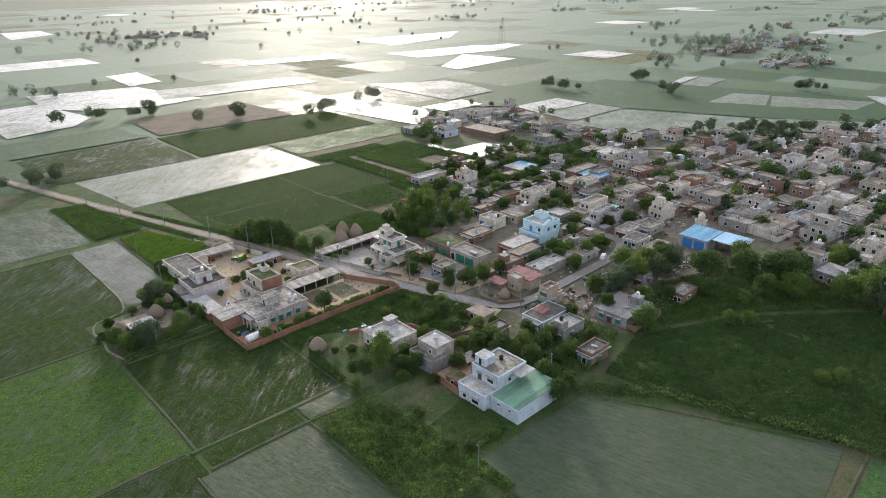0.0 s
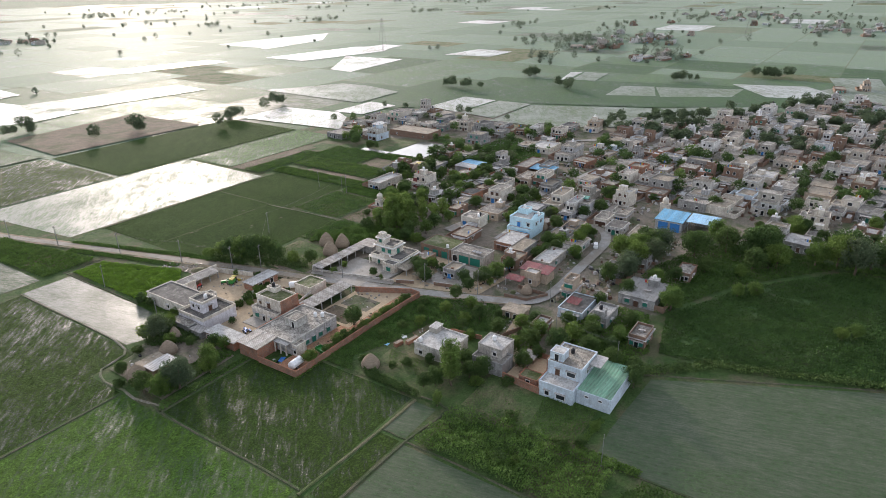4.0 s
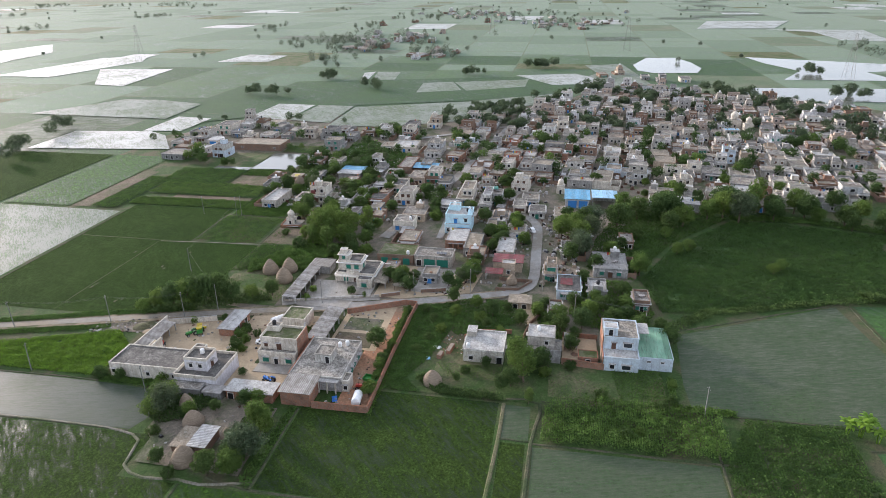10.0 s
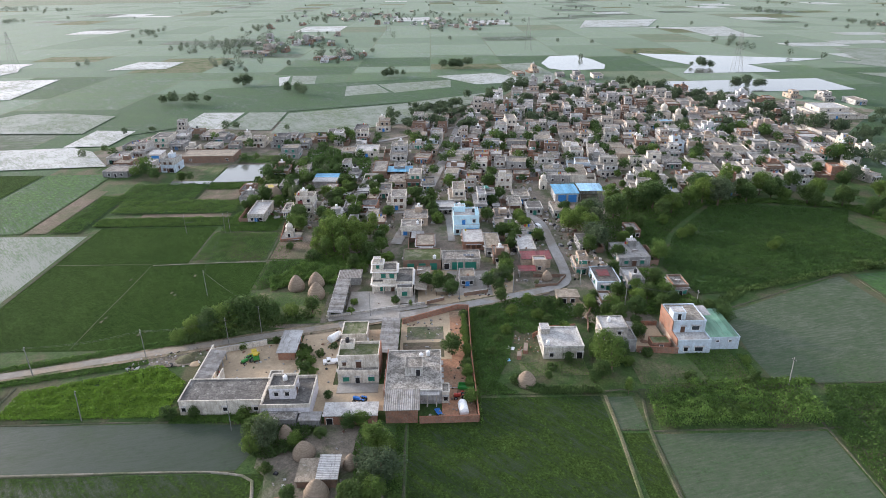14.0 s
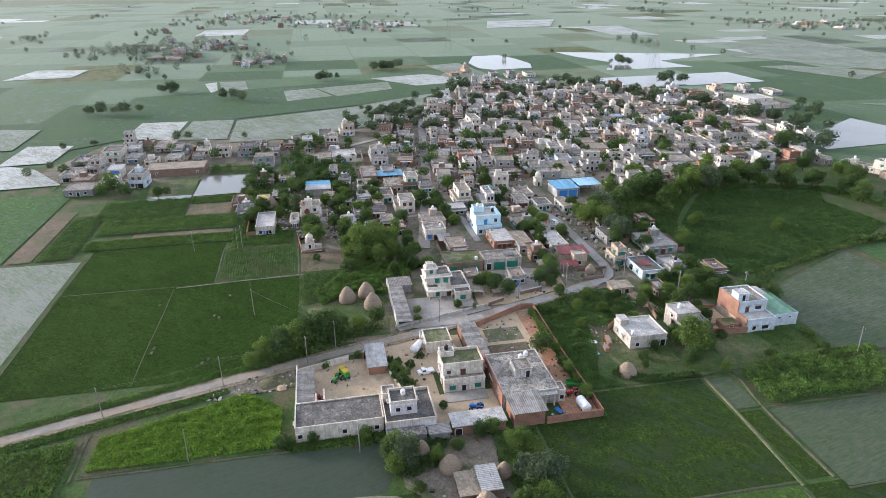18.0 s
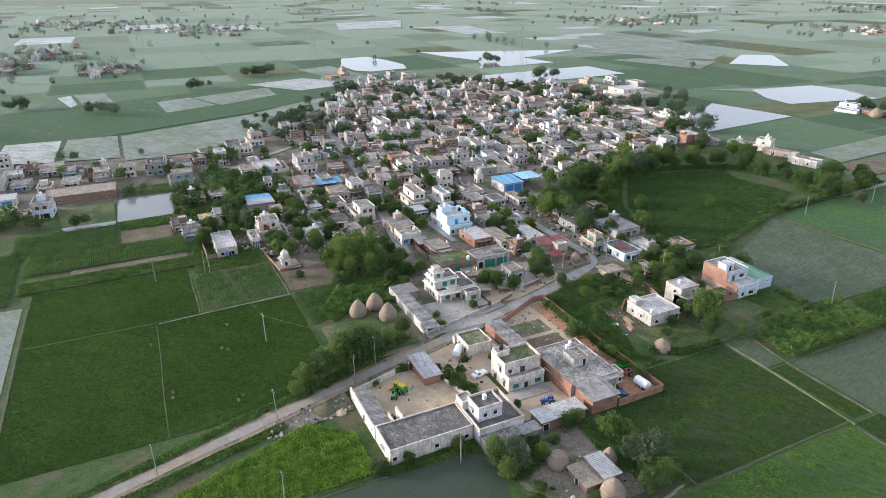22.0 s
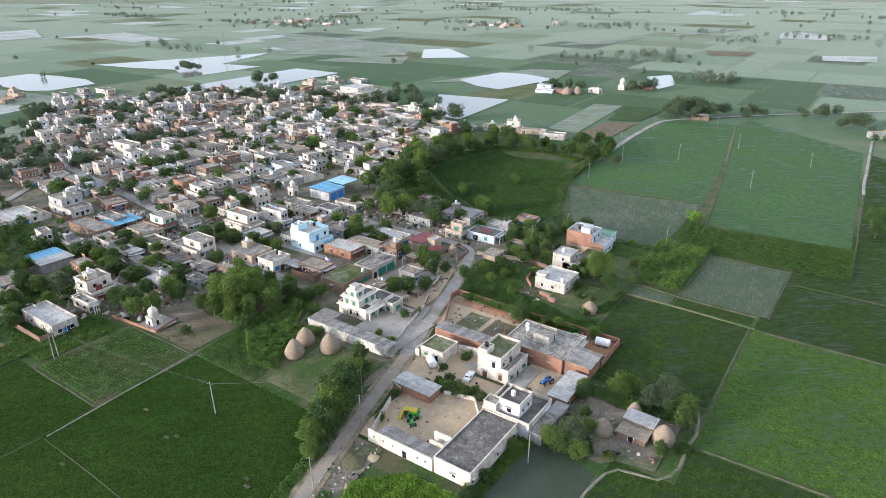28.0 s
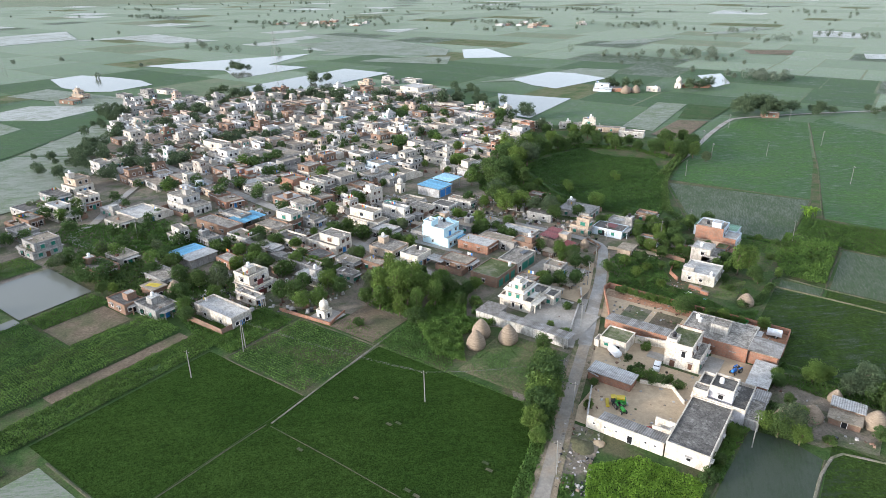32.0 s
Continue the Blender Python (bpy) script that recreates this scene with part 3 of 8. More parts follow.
flat("field", [(71.5, 13.5), (128, 17), (137, -62), (131, -146), (95, -152), (78, -46)], M_P_MEAD, 0.05, "wide young paddy field, green with pale wet streaks")
flat("field", [(63.5, 36), (76, -46), (94, -152), (89, -170), (24, -116), (17, 36)], M_P_MEAD, 0.051, "wide green paddy field")
flat("field", [(15, 55), (20, -114), (-60, -60), (-60, 55)], M_P_DARK, 0.05, "green paddy field beyond a water channel")
rect("field", 91, 144.4, 202.5, 271.6, M_P_DEEP, 0.05, "deep green thick paddy field")
rect("field", 144.6, 178, 228.2, 271.6, M_P_DEEP, 0.052, "deep green paddy strip")
flat("field", [(72, 330), (79, 273.5), (170, 273.5), (171, 330)], M_P_PALE, 0.05, "newly planted flooded paddy, water sheen painted pale")
rect("field", 145.5, 172, 203.5, 227.5, M_SCRUB, 0.05, "vegetable plot of leafy plants")
rect("field", 147, 162, 187.5, 202, M_BROWN, 0.06, "bare ploughed plot beside a shrine wall")
rect("field", 103, 122, 178.5, 200, M_DRYGRASS, 0.07, "thin grass ground where straw stacks stand")
flat("field", [(84, 214), (76, 204.5), (62, 204.5), (62, 243), (73, 243)], M_SCRUB, 0.055, "strip of bright fodder crop beside the road")
rect("field", 20, 54, 245, 300, M_P_WET, 0.05, "flooded young paddy beside a weedy strip")
flat("field", [(56, 245), (73, 245), (66, 293), (53, 296)], M_SCRUB, 0.05, "weedy grass strip beside the road")
flat("field", [(57, 262), (63, 247), (70, 252), (67, 270)], M_BROWN, 0.05, "bare ploughed patch among weeds")
rect("field", 72, 86, 74, 100, M_DRYGRASS, 0.05, "trodden grass plot behind a house")
flat("field", [(116, 70), (136, 74), (163, 61), (173, 53), (195, 34), (191, 8), (184, -15), (173, -8), (146, -12), (131, 15), (118, 56)], M_CROPFLOOR, 0.05, "large leafy green crop field beside the village")
rect("field", 69, 108, 104, 137.5, M_SCRUB, 0.045, "weedy grass ground between a wall and some houses")
rect("yard", 72, 92.5, 171, 202, M_DIRT, 0, "sandy farm yard of trodden earth", "yard")
rect("yard", 83, 99, 161.5, 181.5, M_DIRT, 0, "sandy farm yard of trodden earth", "yard")
rect("yard", 64, 74, 158.8, 174, M_DIRT, 0, "earthen yard beside the cream house", "yard")
rect("yard", 60, 84, 138.5, 146, M_REDDIRT, 0, "reddish earth yard along a brick wall", "yard")
rect("yard", 84, 109, 138.5, 156.2, M_DIRT, 0, "walled yard with bare beds of earth", "yard")
rect("bed", 85, 92, 145, 155.4, M_BROWN, 0, "bare dug garden bed in a walled yard", "garden bed")
rect("bed", 93.4, 100, 145, 154.6, M_VILLAGE, 0, "bare garden bed in a walled yard", "garden bed")
rect("yard", 83, 108, 139.6, 143.2, M_REDDIRT, 0, "reddish earth path in a walled yard", "yard")
flat("yard", [(37, 157), (58, 158), (60, 172), (58.4, 183), (47, 182.5), (44.5, 180), (37.6, 179)], M_VILLAGE, 0, "muddy brown yard round straw stacks", "yard")
flat("yard", [(84, 203), (92.6, 203), (86, 222), (82, 218)], M_VILLAGE, 0, "rubbish-strewn earth beside the road", "yard")
flat("yard", [(113, 152), (113, 139), (119, 124), (134, 122), (136, 150), (124, 152)], M_DIRT, 0, "bare earth yards beside the road", "yard")
rect("yard", 118, 135, 130, 143, M_PAVE, 0, "pale paved drive in front of the shops", "yard")
rect("field", 76, 88, 111, 127, M_DRYGRASS, 0.06, "thin grass garden behind a hedge")
for x0, x1, y0, y1, m, s in (
        (179, 188, 226, 276, M_CROPFLOOR, "strip of lush fodder crop"), (188.5, 192.6, 227, 262, M_BROWN, "narrow fallow strip"), (193, 209, 226, 276, M_CROPFLOOR, "strip of tall fodder crop"),
        (210, 224, 230, 247, M_BROWN, "bare plot beside the pond"), (209, 232, 248, 281, M_CROPFLOOR, "strip of lush fodder crop"), (173, 216, 277.5, 289, M_CROPFLOOR, "strip of lush fodder crop"),
        (173, 224, 290, 298, M_BROWN, "bare fallow strip"), (173, 250, 299, 330, M_P_MEAD, "green field with rough edges"),
        (62, 132, 332, 395, M_P_DARK, "green paddy field with wet rows"), (134, 250, 332, 393, M_P_DEEP, "dark green paddy field")):
    rect("field", x0, x1, y0, y1, m, 0.05, s)

# ponds and flooded land beyond the village
flat("field", [(238, 267), (262, 270), (266, 249), (237, 248.5)], M_DRYGRASS, 0, "weedy mud flat beside the village pond")
flat("pond", [(232, 266), (237.5, 267), (237, 248.5), (233, 248.5)], M_WATER, 0, "strip of bright standing water beside the pond", "pond")
flat("field", [(267, 245.5), (267, 226.5), (282, 226.5), (282, 245.5)], M_SCRUB, 0, "green garden plot between houses and the pond")
flat("pond", [(235, 248), (264, 247.5), (264, 226), (236, 227)], M_WATER, 0.06, "small still village pond with grey water", "pond")
POND, BRIGHT, PALE = (M_WATER, "still grey flood water over fields", "pond"), (M_P_SILVER, "newly planted flooded field, water sheen painted into its colour", "field"), (M_P_PALE, "pale flooded young paddy", "field")


def far_field(look_of, *pts):
    mat, label, category = look_of
    return flat("pond" if category == "pond" else "field", pts, mat, 0, label, category)


DARK = (M_P_OUTDARK, "deep green thick paddy field beyond the village", "field")
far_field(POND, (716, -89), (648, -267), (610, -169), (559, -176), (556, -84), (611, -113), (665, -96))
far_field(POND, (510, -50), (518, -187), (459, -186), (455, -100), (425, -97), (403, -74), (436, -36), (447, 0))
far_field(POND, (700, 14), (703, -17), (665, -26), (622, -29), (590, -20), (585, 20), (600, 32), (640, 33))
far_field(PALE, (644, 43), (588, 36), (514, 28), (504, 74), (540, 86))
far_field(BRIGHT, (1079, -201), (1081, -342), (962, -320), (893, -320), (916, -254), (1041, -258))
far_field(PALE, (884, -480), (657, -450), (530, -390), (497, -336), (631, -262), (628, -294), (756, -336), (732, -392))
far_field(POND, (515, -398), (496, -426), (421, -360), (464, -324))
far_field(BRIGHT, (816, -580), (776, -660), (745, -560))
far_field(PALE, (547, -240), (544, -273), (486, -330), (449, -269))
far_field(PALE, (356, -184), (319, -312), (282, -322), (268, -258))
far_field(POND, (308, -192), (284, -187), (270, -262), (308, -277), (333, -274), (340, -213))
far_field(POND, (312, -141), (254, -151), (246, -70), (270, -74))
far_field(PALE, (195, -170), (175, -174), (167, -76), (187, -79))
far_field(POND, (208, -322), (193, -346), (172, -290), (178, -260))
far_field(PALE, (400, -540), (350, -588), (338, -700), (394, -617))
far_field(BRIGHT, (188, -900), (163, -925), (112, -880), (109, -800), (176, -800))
far_field((M_BROWN, "bare brown field with puddles", "field"), (222, -572), (168, -591), (164, -539), (204, -526))
far_field(PALE, (321, -772), (288, -952), (248, -934), (293, -791))
far_field(BRIGHT, (97, -590), (45, -615), (42, -555), (91, -540))
far_field((M_CROPFLOOR, "yellow-green crop field beside trees", "field"), (174, -174), (146, -178), (147, -128), (166, -122))
far_field((M_BROWN, "bare brown field beside trees", "field"), (165, -66), (164, -116), (147, -122), (146, -68))
far_field(DARK, (330, 330), (500, 330), (560, 90), (500, 60), (470, 96), (428, 166), (398, 248))
far_field(BRIGHT, (557, 143), (573, 90), (521, 55), (507, 109))
far_field(PALE, (633, 80), (644, 44), (514, 32), (506, 57))
far_field(PALE, (457, 214), (504, 218), (514, 194), (472, 180))
far_field(PALE, (512, 192), (534, 130), (495, 131), (470, 176))
far_field(PALE, (517, 267), (567, 275), (567, 253), (520, 247))
far_field(BRIGHT, (509, 275), (558, 286), (566, 277), (519, 271))
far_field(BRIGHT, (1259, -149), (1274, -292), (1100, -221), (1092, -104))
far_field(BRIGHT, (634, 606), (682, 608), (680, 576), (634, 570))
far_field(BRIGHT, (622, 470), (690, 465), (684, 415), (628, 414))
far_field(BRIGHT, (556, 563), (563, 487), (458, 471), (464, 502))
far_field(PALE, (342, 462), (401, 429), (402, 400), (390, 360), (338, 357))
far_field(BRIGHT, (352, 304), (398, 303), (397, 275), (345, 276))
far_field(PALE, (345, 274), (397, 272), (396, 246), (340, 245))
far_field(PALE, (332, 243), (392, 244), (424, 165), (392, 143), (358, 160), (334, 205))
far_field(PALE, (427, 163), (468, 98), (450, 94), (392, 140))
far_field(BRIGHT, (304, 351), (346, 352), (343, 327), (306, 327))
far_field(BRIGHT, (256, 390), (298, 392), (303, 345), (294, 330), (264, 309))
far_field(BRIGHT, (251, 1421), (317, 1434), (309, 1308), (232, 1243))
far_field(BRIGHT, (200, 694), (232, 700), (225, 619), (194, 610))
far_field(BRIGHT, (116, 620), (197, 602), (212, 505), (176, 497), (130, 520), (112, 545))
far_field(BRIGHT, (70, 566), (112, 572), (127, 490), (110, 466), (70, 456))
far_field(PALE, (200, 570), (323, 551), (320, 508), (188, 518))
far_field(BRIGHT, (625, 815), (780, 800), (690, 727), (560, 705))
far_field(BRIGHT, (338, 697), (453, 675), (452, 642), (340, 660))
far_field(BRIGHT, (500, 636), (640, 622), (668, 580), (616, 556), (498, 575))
far_field((M_BROWN, "bare purple-brown field with puddles", "field"), (140, 456), (225, 465), (228, 395), (138, 398))
far_field(DARK, (68, 432), (120, 440), (134, 400), (60, 398))

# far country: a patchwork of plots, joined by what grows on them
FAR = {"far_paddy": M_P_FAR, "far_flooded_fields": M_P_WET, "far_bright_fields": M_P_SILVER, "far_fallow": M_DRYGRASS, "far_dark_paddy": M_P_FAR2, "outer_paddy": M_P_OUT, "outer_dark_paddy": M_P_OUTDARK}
packs = {k: MB() for k in FAR}
for i in range(-21, 24):
    for j in range(-33, 33):
        w, h = 118, 74
        x0, y0 = i * w + 14 * math.sin(j * 1.7), j * h
        cx, cy = x0 + w / 2, y0 + h / 2
        d = math.hypot(cx - 200, cy - 120)
        near = -60 < cx < 240 and -40 < cy < 300
        if near or d > 2400 or rr.random() < 0.03:
            continue
        cuts = [(x0, x0 + w, y0, y0 + h)]
        if rr.random() < 0.45:
            s = x0 + w * rr.uniform(0.3, 0.7)
            cuts = [(x0, s - 0.8, y0, y0 + h), (s, x0 + w, y0, y0 + h)]
        for a, b, c, e in cuts:
            # past 520 m most plots take the paddies with the haze-like fuzz
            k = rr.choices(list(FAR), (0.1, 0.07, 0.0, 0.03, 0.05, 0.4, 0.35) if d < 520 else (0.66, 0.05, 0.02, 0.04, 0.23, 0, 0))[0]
            if k.startswith("outer"):
                one = MB()
                one.poly([(a, c, 0.02), (b - 1.2, c, 0.02), (b - 1.2, e - 1.2, 0.02), (a, e - 1.2, 0.02)], FAR[k])
                tagged(new("field", one.mesh("field")), "green paddy field some way beyond the village", "field", kind="structure")
                continue
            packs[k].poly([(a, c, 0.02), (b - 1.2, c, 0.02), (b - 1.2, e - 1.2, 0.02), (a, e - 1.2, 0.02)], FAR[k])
for k, mb in packs.items():
    if not mb.f:
        continue
    tagged(new(k, mb.mesh(k)), "patchwork of far fields: " + k.replace("_", " "), "fields", kind="stuff")

# roads and lanes
M_DUST = soil("dusty_verge", (0.27, 0.215, 0.15), (0.21, 0.17, 0.115), (0.095, 0.108, 0.052), 0.5)
ROADLINE = [(-20, 620), (25, 450), (60.7, 315), (75.8, 263), (87.7, 222), (94.6, 198), (101.5, 173), (108.5, 150), (112.3, 137), (116.5, 125), (120.6, 114), (124.5, 108), (133, 106), (154, 106.2), (170, 106.4), (180, 107.7), (187.5, 112), (189, 118), (186, 125)]
ribbon("road_verge", ROADLINE[:11], 5.0, M_DUST, 0.30, "dusty earth verge along the village road", "verge")
ribbon("road", ROADLINE, 2.7, M_ROAD, 0.36, "narrow worn grey village road", "road")
ribbon("lane", ROADLINE[6:], 3.4, M_LANE, 0.372, "pale concrete village street with a sharp bend", "lane")
ribbon("lane", [(158, 160.5), (172, 158), (194, 154), (230, 147.3), (273, 141), (316, 135), (356, 129), (395, 120)], 4.2, M_LANE, 0.314, "straight concrete village lane", "lane")
ribbon("lane", [(189, 180), (190, 165), (193, 149), (197, 139)], 2.2, M_LANE, 0.316, "narrow concrete lane between walls", "lane")
ribbon("lane", [(188, 116), (200, 121), (230, 112), (262, 100), (300, 92)], 2.8, M_LANE, 0.318, "narrow concrete lane between houses", "lane")
ribbon("lane", [(160, 140.8), (172, 141), (184, 141.4), (196, 142.6)], 2.4, M_LANE, 0.322, "concrete lane beside a blue house", "lane")
ribbon("lane", [(262, 208), (280, 209), (289, 204.5), (292, 196), (308, 178), (346, 130)], 3.2, M_LANE, 0.326, "pale curving village lane", "lane")
ribbon("lane", [(134, 6), (134, -34), (136, -70), (137, -94), (136.5, -130), (131, -145), (99, -181), (64, -215), (28, -247), (-80, -345)], 2.8, M_LANE, 0.330, "pale dirt road between the fields", "road")
ribbon("lane", [(121, 109), (110, 106), (101, 104), (94, 97)], 3.0, M_DIRT, 0.334, "dirt track to the small houses", "track")
ribbon("channel", [(22, -150), (20, -80), (19.5, -56), (18.3, -36)], 0.9, M_LANE, 0.1, "concrete water channel beside a path", "channel", 0.2)
ribbon("lane", [(393, 148), (420, 143), (520, 120)], 2.5, M_BUNDPALE, 0.338, "pale field path", "path")

# banks between the fields
for b in ((34, 111, 34.2, 154), (32, 111.3, -40, 111.3), (55.5, 103, 55.5, 63), (31, 103, 31, 67), (31, 66.5, 71, 66),
          (71, 70, 71, 14), (71, 14, 128, 18), (64, 37, 76, -46), (76, -46, 94, -152), (15.5, 55, 64, 58), (34, 153.6, 59, 153.6), (34, 154, 36, 163), (33.5, 167.3, -40, 167.3),
          (145, 228, 172, 228), (90, 272, 170, 272), (172.5, 203, 172.5, 227), (61.5, 204, 61.5, 243), (18, -34, 15, 60), (145.2, 202.6, 172, 203), (70, 101.5, 70, 64), (130, 18, 105, 70),
          (56, 109.5, 56.2, 103), (60.8, 244.2, 75, 244.2), (46, 186, 46, 240), (296, 310, 256, 310)):
    bund(*b)
ribbon("field_bank", [(46, 240), (46.3, 200), (45.8, 188), (43.5, 182), (36.5, 180.5), (34, 175), (34.6, 168), (34, 163), (36, 154)], 0.35, M_BUNDPALE, 0.03, "curved pale mud bank round a wet field", "bank", 0.2)
ribbon("field_bank", [(145.8, 196), (145.4, 203), (144.4, 221), (143.2, 239)], 0.3, M_BUNDPALE, 0.03, "pale cemented water course between fields", "bank", 0.18)
bund(143.8, 239.8, 144.4, 271, 0.25, 0.12, M_BUNDDARK)
bund(142.6, 239.6, 91, 240.2, 0.2, 0.1, M_BUNDDARK)
for x, y in ((132, 241.5), (134.3, 222.4), (121, 224), (122.4, 225.4), (107.6, 238.2), (105.4, 238.4), (98, 225.3), (99.6, 224)):
    rect("bare_patch", x - 0.8, x + 0.6, y - 0.35, y + 0.35, M_BUNDDARK, 0, "small wet bare patch in a paddy", "field")
ribbon("field_path", [(33, 110.6), (56, 109.5), (68, 109.4)], 0.45, M_BUND, 0.05, "pale foot path along a field bank", "path", 0.2)
ribbon("field_path", [(34, 103.4), (55.5, 102.9), (69, 101.6), (69.5, 109)], 0.45, M_BUNDDARK, 0.05, "earth foot path between wet fields", "path", 0.2)


# ---------------------------------------------------------------- houses
_made = {}


def cached(key, build):
    if key not in _made:
        _made[key] = build()
    return _made[key]


def framed(mb, w, h, mat, sill):
    """A proud frame as one band round an opening in the plane y = 0."""
    f, i, k = 0.09, len(mb.v), mb.use(mat)
    for x, z0, z1, y in ((w / 2 + f, -f, h + f, 0.02), (w / 2 + f, -f, h + f, -0.09), (w / 2, 0, h, -0.09), (w / 2, 0, h, -0.01)):
        mb.v += [(-x, y, z0), (x, y, z0), (x, y, z1), (-x, y, z1)]
    for j in range(3):
        for s in range(4):
            c = (s + 1) % 4
            mb.f.append((i + 4 * j + s, i + 4 * j + c, i + 4 * j + 4 + c, i + 4 * j + 4 + s))
            mb.k.append(k)
    return i + 12


def frame_mesh(w, h, frame_mat, shade, pane=None):
    def build():
        mb = MB()
        i = framed(mb, w, h, frame_mat, True)
        if pane:
            mb.f.append((i, i + 1, i + 2, i + 3))
            mb.k.append(mb.use(pane))
        return mb if SINK else mb.mesh("window")
    return cached(("frame", w, h, frame_mat.name, pane.name if pane else "", bool(SINK)), build)


def hood_mesh(w):
    return cached(("hood", w), lambda: MB().box(-w / 2 - 0.3, w / 2 + 0.3, -0.6, 0.03, 0, 0.09, M_CONC).mesh("hood"))


def pane_into(mb, w, h, mat):
    mb.box(-w / 2, w / 2, -0.03, 0.02, 0, h, mat)
    return mb


def pane_mesh(w, h, mat):
    return cached(("pane", w, h, mat.name), lambda: pane_into(MB(), w, h, mat).mesh("pane"))


LOW = 0.88  # storeys are low here
FACES = {"S": 0, "N": 180, "W": -90, "E": 90}


class House:
    """A house from blocks with flat roofs and parapets; coordinates are those of the plan unless local is set."""

    def __init__(self, name, x0, x1, y0, y1, label, category="house", turn=0, group="", local=False, fine=True):
        cx, cy = (x0 + x1) / 2, (y0 + y1) / 2
        self.r = root(name, cx, cy, label, category, group, turn=turn)
        self.o = (0, 0) if local else (cx, cy)
        self.fine = fine

    def loc(self, x, y):
        return x - self.o[0], y - self.o[1]

    def block(self, x0, x1, y0, y1, z0, z1, wall=None, roof=None, parapet=0.7, rail=None, slab=0.12):
        wall, roof = wall or M_WHITE, roof or M_ROOF
        z0, z1, parapet = z0 * LOW, z1 * LOW, parapet * LOW
        (a, c), (b, d) = self.loc(x0, y0), self.loc(x1, y1)
        self.at = (a, b, c, d, z0, z1)
        part("wall", MB().box(a, b, c, d, z0, z1, wall), self.r)
        if parapet > 0:
            part("parapet", MB().ring(a - 0.04, b + 0.04, c - 0.04, d + 0.04, z1, z1 + parapet, 0.16, rail or wall, 0.05 if self.fine else 0), self.r)
            part("roof", MB().box(a + 0.12, b - 0.12, c + 0.12, d - 0.12, z1, z1 + slab, roof), self.r)
        else:
            part("roof", MB().box(a - 0.3, b + 0.3, c - 0.3, d + 0.3, z1, z1 + slab + 0.04, roof), self.r)
        return self

    def tin(self, x0, x1, y0, y1, z0, z1, mat, along="x"):
        """A pitched roof of overlapping sheets, from height z0 to z1 along an axis."""
        (a, c), (b, d) = self.loc(x0, y0), self.loc(x1, y1)
        z0, z1, t = z0 * LOW, z1 * LOW, 0.05
        span = (d - c) if along == "x" else (b - a)
        n = max(1, round(span / 1.5)) if self.fine and not SINK else 1
        for i in range(n):
            lift = 0.03 * (i % 2)
            lap = 0.06 if i < n - 1 else 0
            if along == "x":
                p = [(a, c + span * i / n), (b, c + span * i / n), (b, c + span * (i + 1) / n + lap), (a, c + span * (i + 1) / n + lap)]
                zs = (z0, z1, z1, z0)
            else:
                p = [(a + span * i / n, c), (a + span * (i + 1) / n + lap, c), (a + span * (i + 1) / n + lap, d), (a + span * i / n, d)]
                zs = (z0, z0, z1, z1)
            mb = MB()
            top = [(x, y, z + lift) for (x, y), z in zip(p, zs)]
            low = [(x, y, z - t) for x, y, z in top]
            k, m = len(mb.v), mb.use(mat)
            mb.v += top + low
            for q in ((0, 1, 2, 3), (7, 6, 5, 4), (4, 5, 1, 0), (5, 6, 2, 1), (6, 7, 3, 2), (7, 4, 0, 3)):
                mb.f.append(tuple(k + s for s in q))
                mb.k.append(m)
            part("roof_sheet", mb, self.r)
        return self

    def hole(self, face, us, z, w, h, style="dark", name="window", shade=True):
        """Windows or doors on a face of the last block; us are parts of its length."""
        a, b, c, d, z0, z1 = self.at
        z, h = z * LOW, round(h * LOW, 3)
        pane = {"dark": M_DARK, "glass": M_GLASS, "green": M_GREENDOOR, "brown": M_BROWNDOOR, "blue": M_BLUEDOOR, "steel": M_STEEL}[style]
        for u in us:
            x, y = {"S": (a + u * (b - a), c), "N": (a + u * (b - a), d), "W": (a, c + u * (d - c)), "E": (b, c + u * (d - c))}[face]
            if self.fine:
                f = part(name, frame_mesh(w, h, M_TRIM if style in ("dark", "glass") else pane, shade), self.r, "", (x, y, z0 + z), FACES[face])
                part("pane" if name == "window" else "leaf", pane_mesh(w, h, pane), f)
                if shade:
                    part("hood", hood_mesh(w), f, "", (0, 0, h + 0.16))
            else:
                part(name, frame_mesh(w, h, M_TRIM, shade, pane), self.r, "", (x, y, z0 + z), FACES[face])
        return self

    def tank(self, x, y, z, mat=None, s=1.0):
        x, y = self.loc(x, y)
        z = z * LOW + 0.01
        if SINK:
            part("water_tank", MB().turn([(0.5, 0), (0.5, 1.0), (0.2, 1.25)], mat or M_TANKW, 8), self.r, "", (x, y, z))
            return self
        me = cached(("tank", (mat or M_TANKW).name), lambda: MB().turn([(0.5, 0), (0.52, 0.1), (0.49, 0.35), (0.52, 0.4), (0.49, 0.7), (0.52, 0.75), (0.5, 1.0), (0.3, 1.2), (0.16, 1.22), (0.16, 1.3)], mat or M_TANKW, 12).mesh("water_tank", True))
        part("water_tank", me, self.r, "plastic roof water tank", (x, y, z))
        return self

    def slab(self, name, x0, x1, y0, y1, z0, z1, mat, label=""):
        (a, c), (b, d) = self.loc(x0, y0), self.loc(x1, y1)
        part(name, MB().box(a, b, c, d, z0 * LOW, z1 * LOW, mat), self.r, label)
        return self

    def posts(self, xs, y, z0, z1, mat, w=0.25):
        for x in xs:
            a, c = self.loc(x, y)
            part("pillar", MB().box(a - w / 2, a + w / 2, c - w / 2, c + w / 2, z0 * LOW, z1 * LOW, mat), self.r)
        return self


